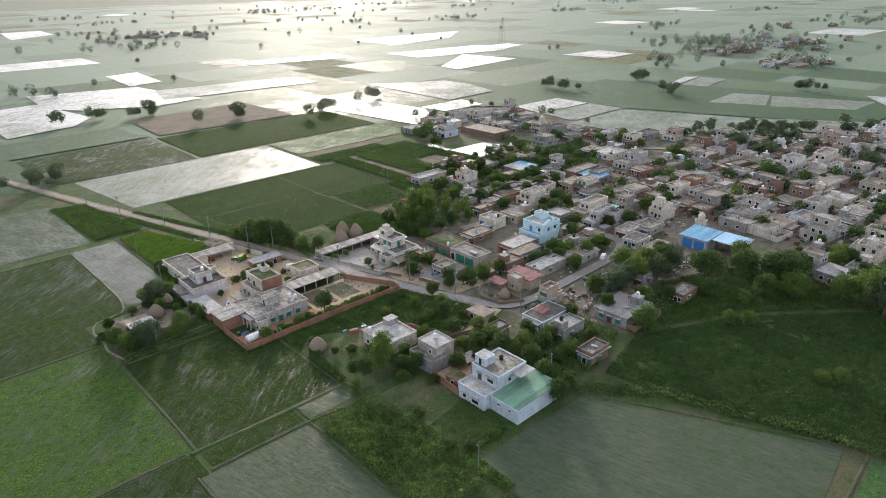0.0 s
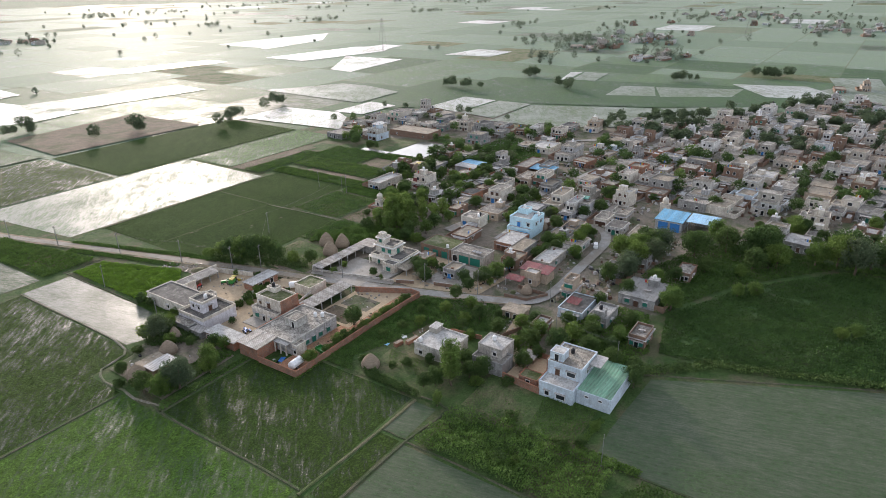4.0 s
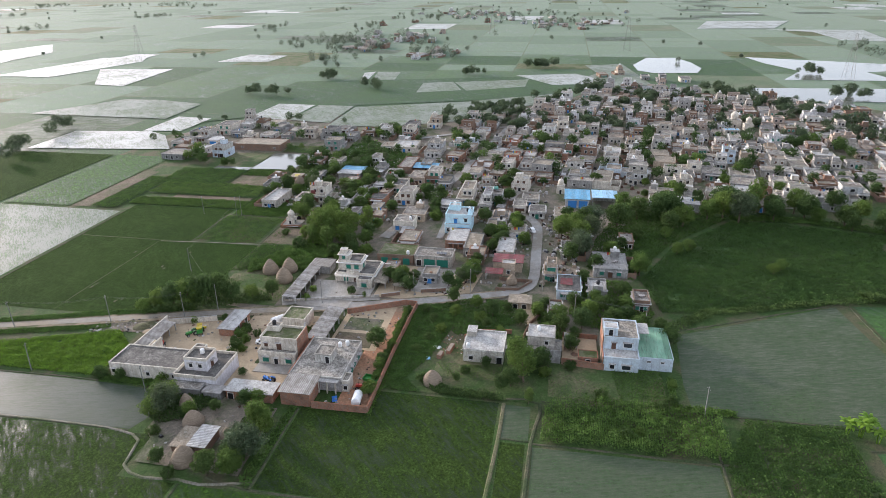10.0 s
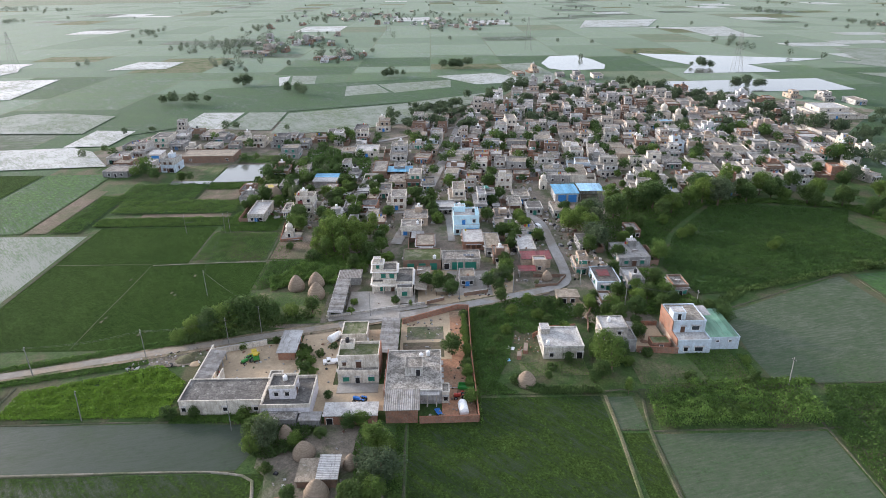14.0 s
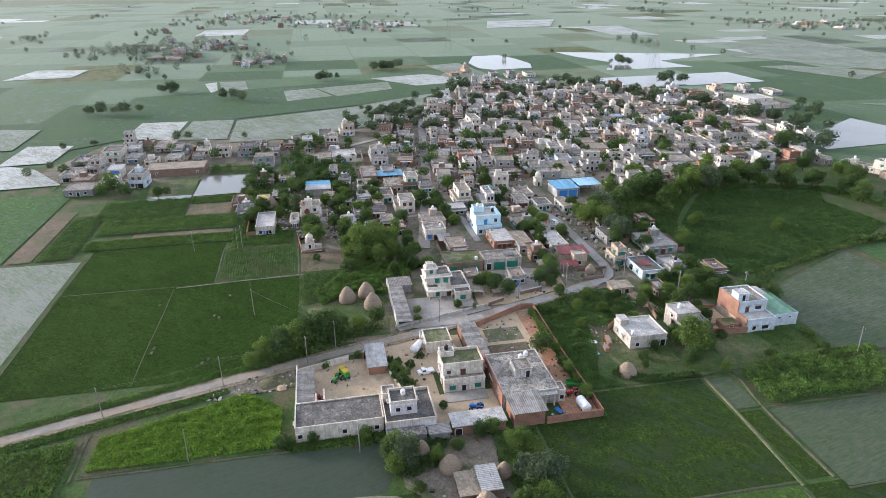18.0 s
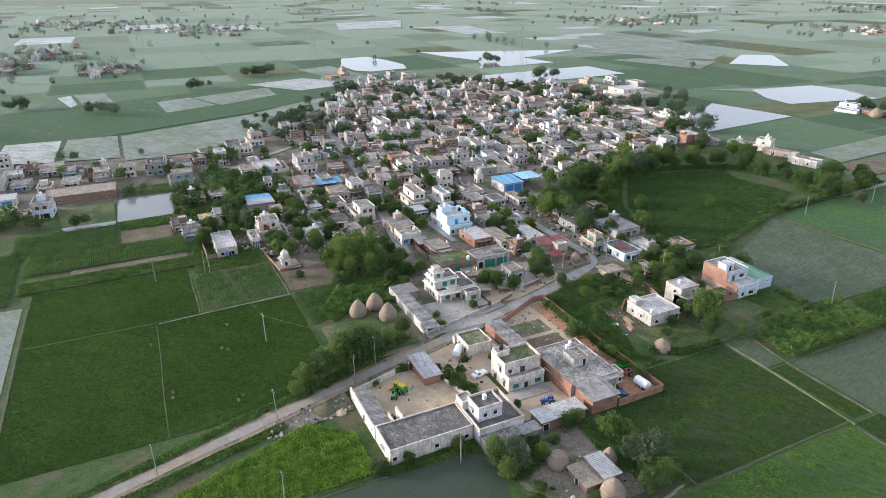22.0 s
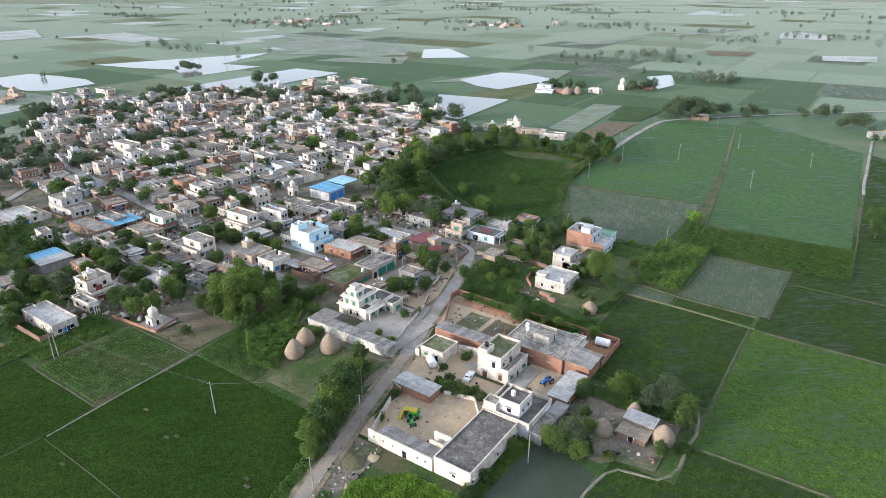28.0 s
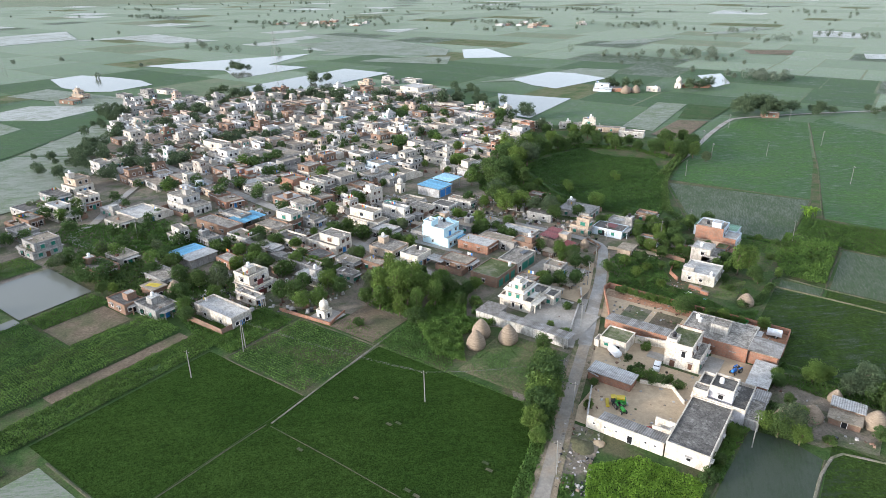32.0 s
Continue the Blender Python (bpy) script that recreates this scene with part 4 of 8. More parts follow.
def wall_run(pts, h, mat, label, cap=None, w=0.24):
    """A free-standing wall along a line of corners."""
    x, y = pts[0]
    r = root("boundary_wall", x, y, label, "wall")
    for (a, b), (c, d) in zip(pts, pts[1:]):
        L = math.hypot(c - a, d - b)
        mb = MB().box(0, L, -w / 2, w / 2, -0.1, h, mat)
        part("wall", mb, r, "", (a - x, b - y, 0), math.degrees(math.atan2(d - b, c - a)))
        if cap:
            part("coping", MB().box(-0.04, L + 0.04, -w / 2 - 0.05, w / 2 + 0.05, h, h + 0.08, cap), r, "", (a - x, b - y, 0), math.degrees(math.atan2(d - b, c - a)))
    return r


# --- long white farmhouse with a dark roof, and its yard
H = House("farmhouse", 63.8, 72, 184.6, 202.4, "long single-storey whitewashed farmhouse with a blackened flat roof")
H.block(63.8, 72, 184.6, 202.4, 0, 3.9, M_WHITE, M_ROOFDARK, 0.35)
H.hole("W", (0.45, 0.95, 0.08), 1.2, 0.9, 1.3, "dark")
H.hole("N", (0.45,), 1.3, 0.8, 1.0, "dark")
H.slab("stair_wall", 72.1, 76, 196.2, 196.5, 0, 4.6, M_WHITE)
H.slab("stair_wall", 72.1, 76, 198.0, 198.3, 0, 3.6, M_WHITE)
for i in range(9):
    H.slab("step", 72.1 + 0.42 * i, 72.5 + 0.42 * i, 196.5, 198.0, 0, 3.9 - 0.4 * i, M_ROOFPALE)
H = House("cattle_shed", 72.3, 88, 198.6, 203, "open cattle shed with a grey sheet roof along a white wall", "shed")
H.slab("wall", 72.3, 88.2, 202.2, 202.5, 0, 3.4, M_WHITE)
H.tin(72.3, 86, 198.4, 202.2, 2.7, 3.35, M_TIN, "y")
H.posts((73, 76.2, 79.4, 82.6, 85.6), 198.7, 0, 2.75, M_CONC)
H.at = (72.3 - 80.15, 88.2 - 80.15, 0, 202.5 - 200.8, 0, 3)
H.hole("N", (0.42,), 0.05, 1.0, 2.0, "dark", "door", False)
H.hole("N", (0.1, 0.22, 0.6, 0.75, 0.9), 1.7, 0.45, 0.5, "dark", "window", False)
wall_run([(88.2, 202.4), (92.3, 190.2)], 1.7, M_WHITE, "whitewashed yard wall beside the road", M_CONC)
wall_run([(92.3, 186.6), (95, 185.8)], 2.0, M_BRICK, "short red brick gate wall", M_CONC)

H = House("lilac_house", 61.5, 72.3, 174, 184.3, "two-storey pale lilac house with dark roof terraces and window hoods")
H.block(61.5, 72.3, 174, 184.3, 0, 3.7, M_LILAC, M_ROOFDARK, 0.9, M_WHITE)
H.hole("W", (0.25, 0.75), 1.1, 1.0, 1.3, "dark").hole("N", (0.3,), 0.1, 1.0, 2.1, "brown", "door")
H.block(64.4, 69.2, 177.5, 183.0, 3.7, 6.9, M_LILAC, M_ROOFDARK, 0.7, M_WHITE)
H.hole("W", (0.3, 0.72), 1.1, 0.9, 1.3, "dark").hole("N", (0.5,), 0.9, 1.0, 1.3, "dark").hole("S", (0.5,), 0.1, 0.9, 2.0, "brown", "door")
H.block(58.6, 61.4, 176.5, 184.3, 0, 2.5, M_GREY, M_ROOF, 0.25)
H.block(69.2, 72.2, 181.5, 184.2, 3.7, 6.0, M_WHITE, M_ROOF, 0.3)
H.tank(67.5, 180, 7.0, M_TANKW)
H = House("tin_lean_to", 58.6, 61.3, 171.6, 175.9, "small cement store with a grey sheet roof", "shed")
H.block(58.7, 61.2, 171.7, 175.8, 0, 2.3, M_GREY, M_TIN, 0)

# --- cream two-storey house with the mossy roof
H = House("cream_house", 72.4, 82.6, 160.4, 169.8, "cream two-storey house with green windows and a mossy roof")
H.block(74.4, 82.6, 160.4, 169.8, 0, 3.4, M_WHITE, M_ROOF, 0.3)
H.hole("W", (0.18, 0.80), 1.0, 1.3, 1.4, "green").hole("W", (0.52,), 0.1, 1.0, 2.1, "dark", "door")
H.hole("N", (0.25,), 0.8, 0.7, 1.8, "brown").hole("N", (0.75,), 0.1, 1.0, 2.1, "brown", "door")
H.block(76.4, 82.6, 160.4, 169.8, 3.4, 6.5, M_WHITE, M_MOSS, 0.8)
H.hole("W", (0.5,), 0.1, 1.0, 2.1, "brown", "door").hole("W", (0.85,), 1.0, 0.7, 1.1, "brown").hole("N", (0.3,), 0.3, 0.9, 2.0, "dark")
H.block(80.2, 82.5, 166.4, 169.6, 6.5, 8.0, M_WHITE, M_ROOF, 0.15)
H.slab("terrace_wall", 74.4, 76.4, 169.6, 169.8, 3.4, 4.3, M_WHITE).slab("terrace_wall", 74.4, 74.6, 160.4, 169.6, 3.4, 4.2, M_WHITE)
H.slab("porch_floor", 70.6, 74.3, 160.4, 169.8, 0, 0.35, M_PAVE).slab("end_wall", 76.4, 82.8, 160.1, 160.35, 0, 7.4, M_BRICK, "bare red brick side wall")
H.slab("ramp", 83, 87, 166, 169, 0, 0.25, M_PAVE)
H.tank(81.3, 168, 8.16, M_TANKB)
H = House("brick_shed", 59.4, 64, 159.6, 171, "long red brick shed with a pale sheet roof", "shed")
H.block(59.6, 63.8, 159.8, 170.8, 0, 2.7, M_BRICK, M_ROOFPALE, 0)
H.hole("W", (0.9,), 0.1, 1.3, 1.9, "dark", "door", False).hole("E", (0.3,), 0.1, 1.1, 2.0, "green", "door", False)
H = House("road_shed", 84.8, 95, 181.6, 186, "red brick shed with a pale blue-grey sheet roof beside the road", "shed")
H.block(85, 94.8, 181.8, 185.8, 0, 2.5, M_BRICK, M_ROOF, 0)
H.tin(84.6, 95.2, 181.3, 186.2, 2.75, 2.95, M_TINWHITE, "x")
H.hole("S", (0.3, 0.75), 0.1, 1.2, 2.0, "dark", "door", False)
wall_run([(84.4, 181), (77.5, 179.2), (73.6, 183.6)], 1.1, M_WHITE, "low white wall across a farm yard")
H = House("pump_house", 91.5, 98.5, 164.5, 171, "low white pump house with a mossy flat roof")
H.block(91.6, 98.3, 164.6, 171, 0, 3.2, M_WHITE, M_MOSS, 0.35)
H.hole("N", (0.3,), 0.1, 1.0, 2.1, "dark", "door").hole("N", (0.75,), 1.2, 0.8, 0.9, "green")
H.block(98.4, 99.6, 168.5, 171.5, 0, 2.2, M_WHITE, M_ROOF, 0.1)
wall_run([(91.5, 164.4), (83, 162.4)], 2.2, M_WHITE, "white wall of the yard", M_CONC)

# --- large cement house with brick side wall
H = House("cement_house", 66, 83, 144.5, 158.6, "large cement house with green windows and a brick side wall")
H.block(66.3, 82.5, 146, 158.4, 0, 3.9, M_WHITE2, M_ROOF, 0.35)
H.hole("N", (0.55,), 0.9, 2.6, 1.5, "green").hole("N", (0.2, 0.85), 1.0, 1.1, 1.3, "green")
H.hole("S", (0.15, 0.32, 0.62, 0.8), 0.9, 1.1, 1.4, "green").hole("S", (0.47,), 0.1, 1.1, 2.2, "green", "door")
H.slab("side_wall", 66.3, 83, 158.45, 158.7, 0, 4.4, M_BRICK, "bare red brick side wall")
H.block(72, 76.2, 150.2, 154.2, 3.9, 6.4, M_WHITE2, M_ROOF, 0.25)
H.hole("W", (0.25,), 0.1, 0.9, 2.0, "dark", "door", False)
H.tank(79.5, 150.6, 4.1, M_TANKW).tank(80.5, 149, 4.1, M_TANKW)
H.block(66.3, 69.5, 144.3, 145.9, 0, 3.3, M_WHITE, M_ROOF, 0.3)
H.hole("W", (0.5,), 0.9, 0.9, 1.4, "dark")
for y in (147.0, 149.0, 151.0):
    H.slab("pillar", 65.2, 65.5, y, y + 0.3, 0, 3.6, M_WHITE)
H.slab("porch_roof", 64.9, 66.2, 146.5, 151.6, 3.6, 3.8, M_ROOFPALE)
H = House("brick_barn", 59.6, 66.2, 151, 158, "tall red brick barn with a grey sheet roof", "barn")
H.block(59.8, 66.1, 151.2, 157.9, 0, 3.9, M_BRICK, M_ROOF, 0)
H.tin(59.3, 66.3, 150.7, 158.3, 4.15, 4.5, M_TINX, "x")
H = House("long_cowshed", 84, 101, 156.2, 161.6, "long low cowshed with a grey sheet roof and brick back wall", "shed")
H.slab("back_wall", 83.4, 101, 160.8, 161.1, 0, 3.0, M_BRICK)
H.tin(83.6, 101, 156.4, 161.2, 2.7, 3.1, M_TIN, "y")
H.posts((84, 88, 92, 96, 100.6), 156.7, 0, 2.7, M_CONC)
wall_run([(59.6, 150.8), (59.8, 138.2), (84, 138.4), (109, 137.8), (109.4, 141), (101.6, 156)], 1.8, M_BRICK, "red brick wall round a farm yard")

# --- tall white villa behind its court
H = House("white_villa", 117, 131.5, 153, 166.5, "white stepped three-storey villa with dark terraces and green windows")
H.block(120.8, 130.6, 153.6, 165.6, 0, 3.5, M_WHITE, M_ROOFDARK, 0.55)
H.hole("N", (0.3, 0.55), 0.8, 0.8, 1.7, "dark").hole("W", (0.2, 0.75), 0.9, 1.2, 1.5, "green").hole("W", (0.48,), 0.1, 1.1, 2.1, "brown", "door")
H.block(117.4, 120.7, 153.6, 158.2, 0, 3.2, M_WHITE, M_ROOFDARK, 0.5)
H.hole("W", (0.5,), 0.9, 1.4, 1.5, "green").hole("N", (0.5,), 0.9, 0.9, 1.4, "green")
H.block(123.2, 128.8, 158.4, 165.6, 3.5, 6.7, M_WHITE, M_ROOFDARK, 0.6)
H.hole("W", (0.2, 0.55), 0.9, 1.2, 1.5, "green").hole("N", (0.3, 0.75), 0.9, 0.8, 1.3, "green").hole("S", (0.5,), 0.1, 1.0, 2.1, "green", "door")
H.block(123.9, 126.9, 162.4, 165.5, 6.7, 9.3, M_WHITE, M_ROOFPALE, 0.3)
H.hole("W", (0.5,), 0.9, 0.8, 1.2, "green").hole("N", (0.5,), 0.9, 0.8, 1.2, "green")
H.block(124.6, 126.4, 163.2, 165.2, 9.3, 10.5, M_WHITE, M_ROOFPALE, 0.15)
H.slab("cornice", 122.6, 129.4, 157.8, 166.2, 6.45, 6.62, M_TRIM).slab("cornice", 120.3, 131.1, 153.1, 166.1, 3.2, 3.38, M_TRIM).slab("cornice", 123.5, 127.3, 162, 165.9, 9.05, 9.2, M_TRIM)
H.slab("balcony", 121.2, 123.1, 158.6, 162.4, 3.75, 3.9, M_TRIM).slab("balcony_rail", 121.2, 121.35, 158.6, 162.4, 3.9, 4.7, M_WHITE)
for y in (154.2, 158.6, 162.0, 165.2):
    H.slab("pillar", 119.4 if y > 158.4 else 117.0, 119.7 if y > 158.4 else 117.3, y, y + 0.3, 0, 3.2, M_WHITE)
H.slab("porch_roof", 119.2, 120.7, 158.5, 165.6, 3.2, 3.4, M_WHITE)
H.slab("porch_floor", 113.5, 120.6, 153, 166, 0, 0.4, M_PAVE)
H.tank(128, 164.2, 6.9, M_TANKW)
H = House("side_shed", 118, 131, 151.6, 153.4, "narrow lean-to with a rusty brown sheet roof beside a villa", "shed")
H.slab("back_wall", 118.4, 131, 152.9, 153.2, 0, 2.8, M_WHITE2).tin(118, 131, 149.4, 153.1, 2.3, 2.8, M_MUDROOF, "y").posts((118.6, 122.6, 126.6, 130.6), 149.7, 0, 2.3, M_CONC)
H = House("roadside_shed", 117.6, 121, 141.6, 147, "low dark shed of poles and thatch beside the road", "shed")
H.slab("back_wall", 120.8, 121, 141.8, 146.8, 0, 1.9, M_BRICKOLD).tin(117.6, 121.2, 141.4, 147, 1.9, 2.3, M_MUDROOF, "x").posts((117.9, 120.5), 141.7, 0, 1.9, M_BROWNDOOR, 0.12).posts((117.9, 120.5), 146.6, 0, 1.9, M_BROWNDOOR, 0.12)
wall_run([(112.9, 149.4), (115.2, 144.4)], 1.2, M_BRICKOLD, "low old brick wall along the road", M_CONC)
wall_run([(117.6, 138.6), (119.6, 131.4)], 1.3, M_BRICKOLD, "low old brick wall along the road", M_CONC)
wall_run([(122.6, 117), (123.2, 110.2), (129.4, 106.4), (130, 116.4)], 1.2, M_BRICKOLD, "low brick wall round a straw stack")
H = House("corner_shed", 111.6, 117, 105.4, 112.4, "low mud-roofed shed at the road bend", "shed")
H.block(112, 116.6, 106, 112, 0, 2.4, M_TAN, M_MUDROOF, 0)
H.hole("W", (0.3, 0.7), 0.05, 1.2, 1.8, "dark", "door", False)
H = House("court_sheds", 104, 133, 168, 177, "row of low sheds with grey sheet roofs round a paved court", "shed")
H.slab("back_wall", 104.6, 131.6, 176.2, 176.5, 0, 3.0, M_WHITE2)
H.tin(104.4, 126, 172.4, 176.4, 2.75, 3.05, M_TIN, "y")
H.posts((105, 109, 113, 117, 121, 125), 172.7, 0, 2.75, M_CONC)
H.block(126.2, 131.8, 169.6, 176.1, 0, 2.8, M_GREY, M_TINX, 0)
rect("court_paving", 104, 121, 157, 172, M_PAVE, 0.09, "pale paved court of a villa", "paving")
flat("entrance_paving", [(103.2, 176), (105.8, 177), (113, 150), (110.6, 149.2)], M_PAVE, 0.085, "pale concrete apron between a villa wall and the road", "paving")
wall_run([(105.4, 177), (107.6, 168), (110.6, 157.5), (112.4, 150)], 1.1, M_WHITE2, "low white court wall with coping beside the road", M_CONC)

# --- grey cube house, middle houses and the house with the green roof
H = House("cube_house", 82.6, 93, 110.6, 121, "square cream and grey flat-roofed house with a stair head")
H.block(83.2, 92.8, 111, 120.8, 0, 3.7, M_WHITE2, M_ROOFPALE, 0.45)
H.hole("W", (0.8,), 0.9, 1.0, 1.3, "dark").hole("W", (0.1,), 0.1, 1.3, 2.3, "dark", "door").hole("N", (0.4, 0.75), 1.3, 0.9, 1.0, "dark").hole("S", (0.5,), 1.0, 1.0, 1.2, "dark")
H.block(89.6, 92.6, 118.4, 120.6, 3.7, 5.4, M_WHITE2, M_ROOFPALE, 0.1)
H.tank(84.5, 119.7, 3.9, M_TANKW)
H = House("small_grey_house", 85.5, 96, 97, 106, "small grey two-level house with a water tank")
H.block(85.8, 91, 97.4, 105.5, 0, 3.5, M_GREY, M_ROOF, 0.6)
H.hole("W", (0.5,), 1.0, 0.9, 1.3, "dark").hole("W", (0.85,), 0.1, 0.9, 2.0, "brown", "door").hole("N", (0.5,), 1.0, 0.9, 1.2, "dark")
H.block(88.5, 94.5, 99, 105.5, 0, 6.0, M_WHITE2, M_ROOFPALE, 0.3)
H.hole("W", (0.3,), 4.0, 0.9, 1.2, "dark").hole("N", (0.4,), 3.8, 1.0, 1.3, "dark")
H.tank(92, 103, 6.2, M_TANKW)
wall_run([(95.6, 107), (103, 105.6), (109, 103)], 1.5, M_BRICKOLD, "low old brick wall behind small houses")
wall_run([(93.4, 122), (97, 118), (98, 110)], 1.4, M_BRICK, "low red brick garden wall")
wall_run([(85.7, 97.2), (84.6, 87.2)], 1.9, M_BRICK, "red brick garden wall")
rect("yard", 86, 98, 88.5, 97, M_DIRT, 0.08, "rubble-strewn house yard", "yard")
H = House("yard_shed", 86, 90, 88.4, 96.6, "low brick shed with grass growing on its roof", "shed")
H.block(86.2, 89.6, 88.6, 93.2, 0, 2.3, M_BRICK, M_MOSS, 0.2)
H.hole("W", (0.5,), 0.1, 1.0, 1.8, "dark", "door", False)
H = House("yard_shed", 91, 98, 92.6, 96.8, "small open shed with a rusty sheet roof in a rubble yard", "shed")
H.slab("back_wall", 91, 97.6, 96.4, 96.6, 0, 2.3, M_BRICKOLD).tin(91, 97.8, 93.4, 96.7, 2.1, 2.4, M_TIN, "y").posts((91.3, 94.4, 97.4), 93.6, 0, 2.1, M_BROWNDOOR, 0.12)
wall_run([(98.4, 97), (98.2, 88.2)], 1.7, M_BRICK, "red brick wall of a rubble yard")
H = House("green_roof_house", 84, 101, 71, 90.5, "two-storey pale blue house with a green-roofed hall and red brick side")
H.block(84.6, 98, 79.3, 87.4, 0, 3.9, M_PALEBLUE, M_ROOFPALE, 0.5)
H.hole("W", (0.35,), 0.9, 2.0, 1.4, "glass").hole("W", (0.75,), 0.9, 1.0, 1.4, "dark")
H.slab("brick_side", 84.8, 98, 87.45, 87.7, 2.5, 4.6, M_BRICK, "bare red brick side wall").slab("plastered_side", 84.8, 98, 87.45, 87.68, 0, 2.5, M_TAN)
H.block(89, 98, 79.3, 87.4, 3.9, 7.4, M_PALEBLUE, M_ROOF, 0.35)
H.hole("W", (0.3,), 0.9, 1.9, 1.4, "glass").hole("W", (0.7,), 0.1, 0.9, 2.1, "brown", "door").hole("S", (0.4, 0.75), 1.0, 1.0, 1.3, "dark")
H.slab("brick_side", 89, 98, 87.45, 87.7, 4.5, 7.9, M_BRICK, "bare red brick side wall")
H.block(90, 93, 84.2, 87.4, 7.4, 9.7, M_PALEBLUE, M_ROOFPALE, 0.12)
H.hole("W", (0.5,), 0.1, 0.9, 1.9, "dark", "door", False)
H.block(86.4, 100.6, 71.4, 79.2, 0, 3.8, M_PALEBLUE, M_TINGREEN, 0.12)
H.tin(86.5, 100.5, 71.5, 79.1, 4.05, 4.45, M_TINGREEN, "x")
H.hole("W", (0.3, 0.7), 2.5, 0.8, 0.5, "dark", "window", False)
H.slab("balcony", 93, 98, 76.5, 79.2, 6.9, 7.1, M_CONC)
H.tank(95, 84, 7.5, M_TANKB)
H = House("straw_yard_shed", 40.8, 47.4, 165.8, 172.5, "small brick cattle shed with a pale sheet roof", "shed")
H.block(41.2, 47.2, 165.9, 169.2, 0, 2.6, M_BRICKOLD, M_ROOF, 0)
H.tin(40.9, 47.5, 165.5, 169.6, 2.8, 3.0, M_TINWHITE, "x")
H.block(41.4, 47.2, 169.4, 173.2, 0, 1.9, M_BRICKOLD, M_MUDROOF, 0)
H.hole("N", (0.5,), 0.1, 1.0, 1.7, "dark", "door", False)

# --- houses across the road
H = House("shop_house", 132, 146, 143, 157, "flat brick house with a round mossy patch on its roof")
H.block(136.6, 146, 145, 157, 0, 3.6, M_BRICKOLD, M_MOSS, 0.3)
H.hole("W", (0.2, 0.5, 0.8), 0.1, 2.0, 2.4, "green", "door", False).hole("N", (0.5,), 1.1, 0.9, 1.1, "dark")
H.tank(138, 147, 3.8)
H = House("shop_row", 134.5, 144, 131.5, 144.7, "row of shops with green shutters and a cement roof")
H.block(136.5, 143.6, 132.4, 144.6, 0, 3.8, M_WHITE2, M_ROOF, 0.4)
H.hole("W", (0.25, 0.6), 0.1, 3.4, 2.7, "green", "shutter", False).hole("W", (0.88,), 0.1, 1.6, 2.4, "dark", "door", False)
for i in range(3):
    H.slab("solar_panel", 138 + 0.1 * i, 139.6 + 0.1 * i, 134.4 + 1.15 * i, 135.4 + 1.15 * i, 4.5, 4.58, M_GLASS)
    H.slab("panel_stand", 138.7, 138.9, 134.8 + 1.15 * i, 135.0 + 1.15 * i, 3.9, 4.5, M_STEEL)
H = House("red_roof_house", 133, 143, 107.5, 120, "tan house with a maroon sheet roof by the road bend")
H.block(136.4, 141.6, 110, 119, 0, 3.6, M_TAN, M_ROOF, 0)
H.tin(136.0, 142, 109.6, 119.3, 3.95, 4.3, M_TINRED, "x")
H.block(133.2, 136.3, 112, 116, 0, 4.6, M_TAN, M_ROOFPALE, 0.4)
H.hole("W", (0.5,), 1.0, 0.9, 1.3, "dark")
H.tin(129.6, 133.1, 115.5, 121, 2.6, 3.0, M_TINRED, "x").posts((130, 132.8), 120.6, 0, 2.7, M_CONC)
H = House("cyan_house", 164, 178, 130, 140.5, "tall sky-blue two-storey house with a roof stair")
H.block(166, 177, 130.6, 139.9, 0, 3.6, M_CYAN, M_ROOFPALE, 0.5)
H.hole("W", (0.25,), 0.1, 1.4, 2.2, "blue", "door").hole("W", (0.6, 0.85), 1.0, 1.1, 1.4, "glass").hole("N", (0.6,), 1.3, 0.8, 1.0, "glass")
H.block(168, 177, 130.6, 139.9, 3.6, 7.0, M_CYAN, M_ROOFPALE, 0.7)
H.hole("W", (0.2,), 1.0, 1.1, 1.4, "glass").hole("W", (0.6,), 0.1, 1.0, 2.1, "blue", "door").hole("S", (0.3, 0.7), 1.0, 1.1, 1.3, "glass")
H.block(173.5, 176.8, 135.4, 139.4, 7.0, 9.0, M_CYAN, M_ROOFPALE, 0.4)
for i in range(8):
    H.slab("stair_step", 168.3 + 0.5 * i, 168.8 + 0.5 * i, 130.9, 132.0, 7.0, 7.2 + 0.22 * i, M_CYAN)
H.tin(163.2, 165.9, 130.8, 135.5, 2.7, 3.1, M_TINBLUE, "x")
H.tank(175, 137.5, 9.2).tank(175, 132, 7.2).tank(173, 132.4, 7.2, M_TANKB)
H = House("teal_house", 164, 173, 150.5, 160, "white house with teal panels, a parapet and small roof tanks")
H.block(165, 172, 151.4, 158.8, 0, 4.2, M_WHITE, M_ROOF, 0.5)
H.hole("W", (0.2, 0.8), 0.9, 1.3, 1.6, "blue").hole("W", (0.5,), 0.1, 1.1, 2.2, "brown", "door").hole("N", (0.3, 0.7), 1.0, 1.0, 1.3, "dark")
H.tank(168, 153, 4.4).tank(169.2, 153, 4.4, M_TANKB)
H.tin(158.5, 164.5, 150.5, 155, 2.6, 2.9, M_TINWHITE, "x").posts((159, 162), 150.8, 0, 2.6, M_CONC)


# ---------------------------------------------------------------- the rest of the village
TAKEN = [(130, 178, 128, 160), (128, 146, 105, 123)]


def free(x, y, m=6):
    return not any(a - m < x < b + m and c - m < y < d + m for a, b, c, d in TAKEN)


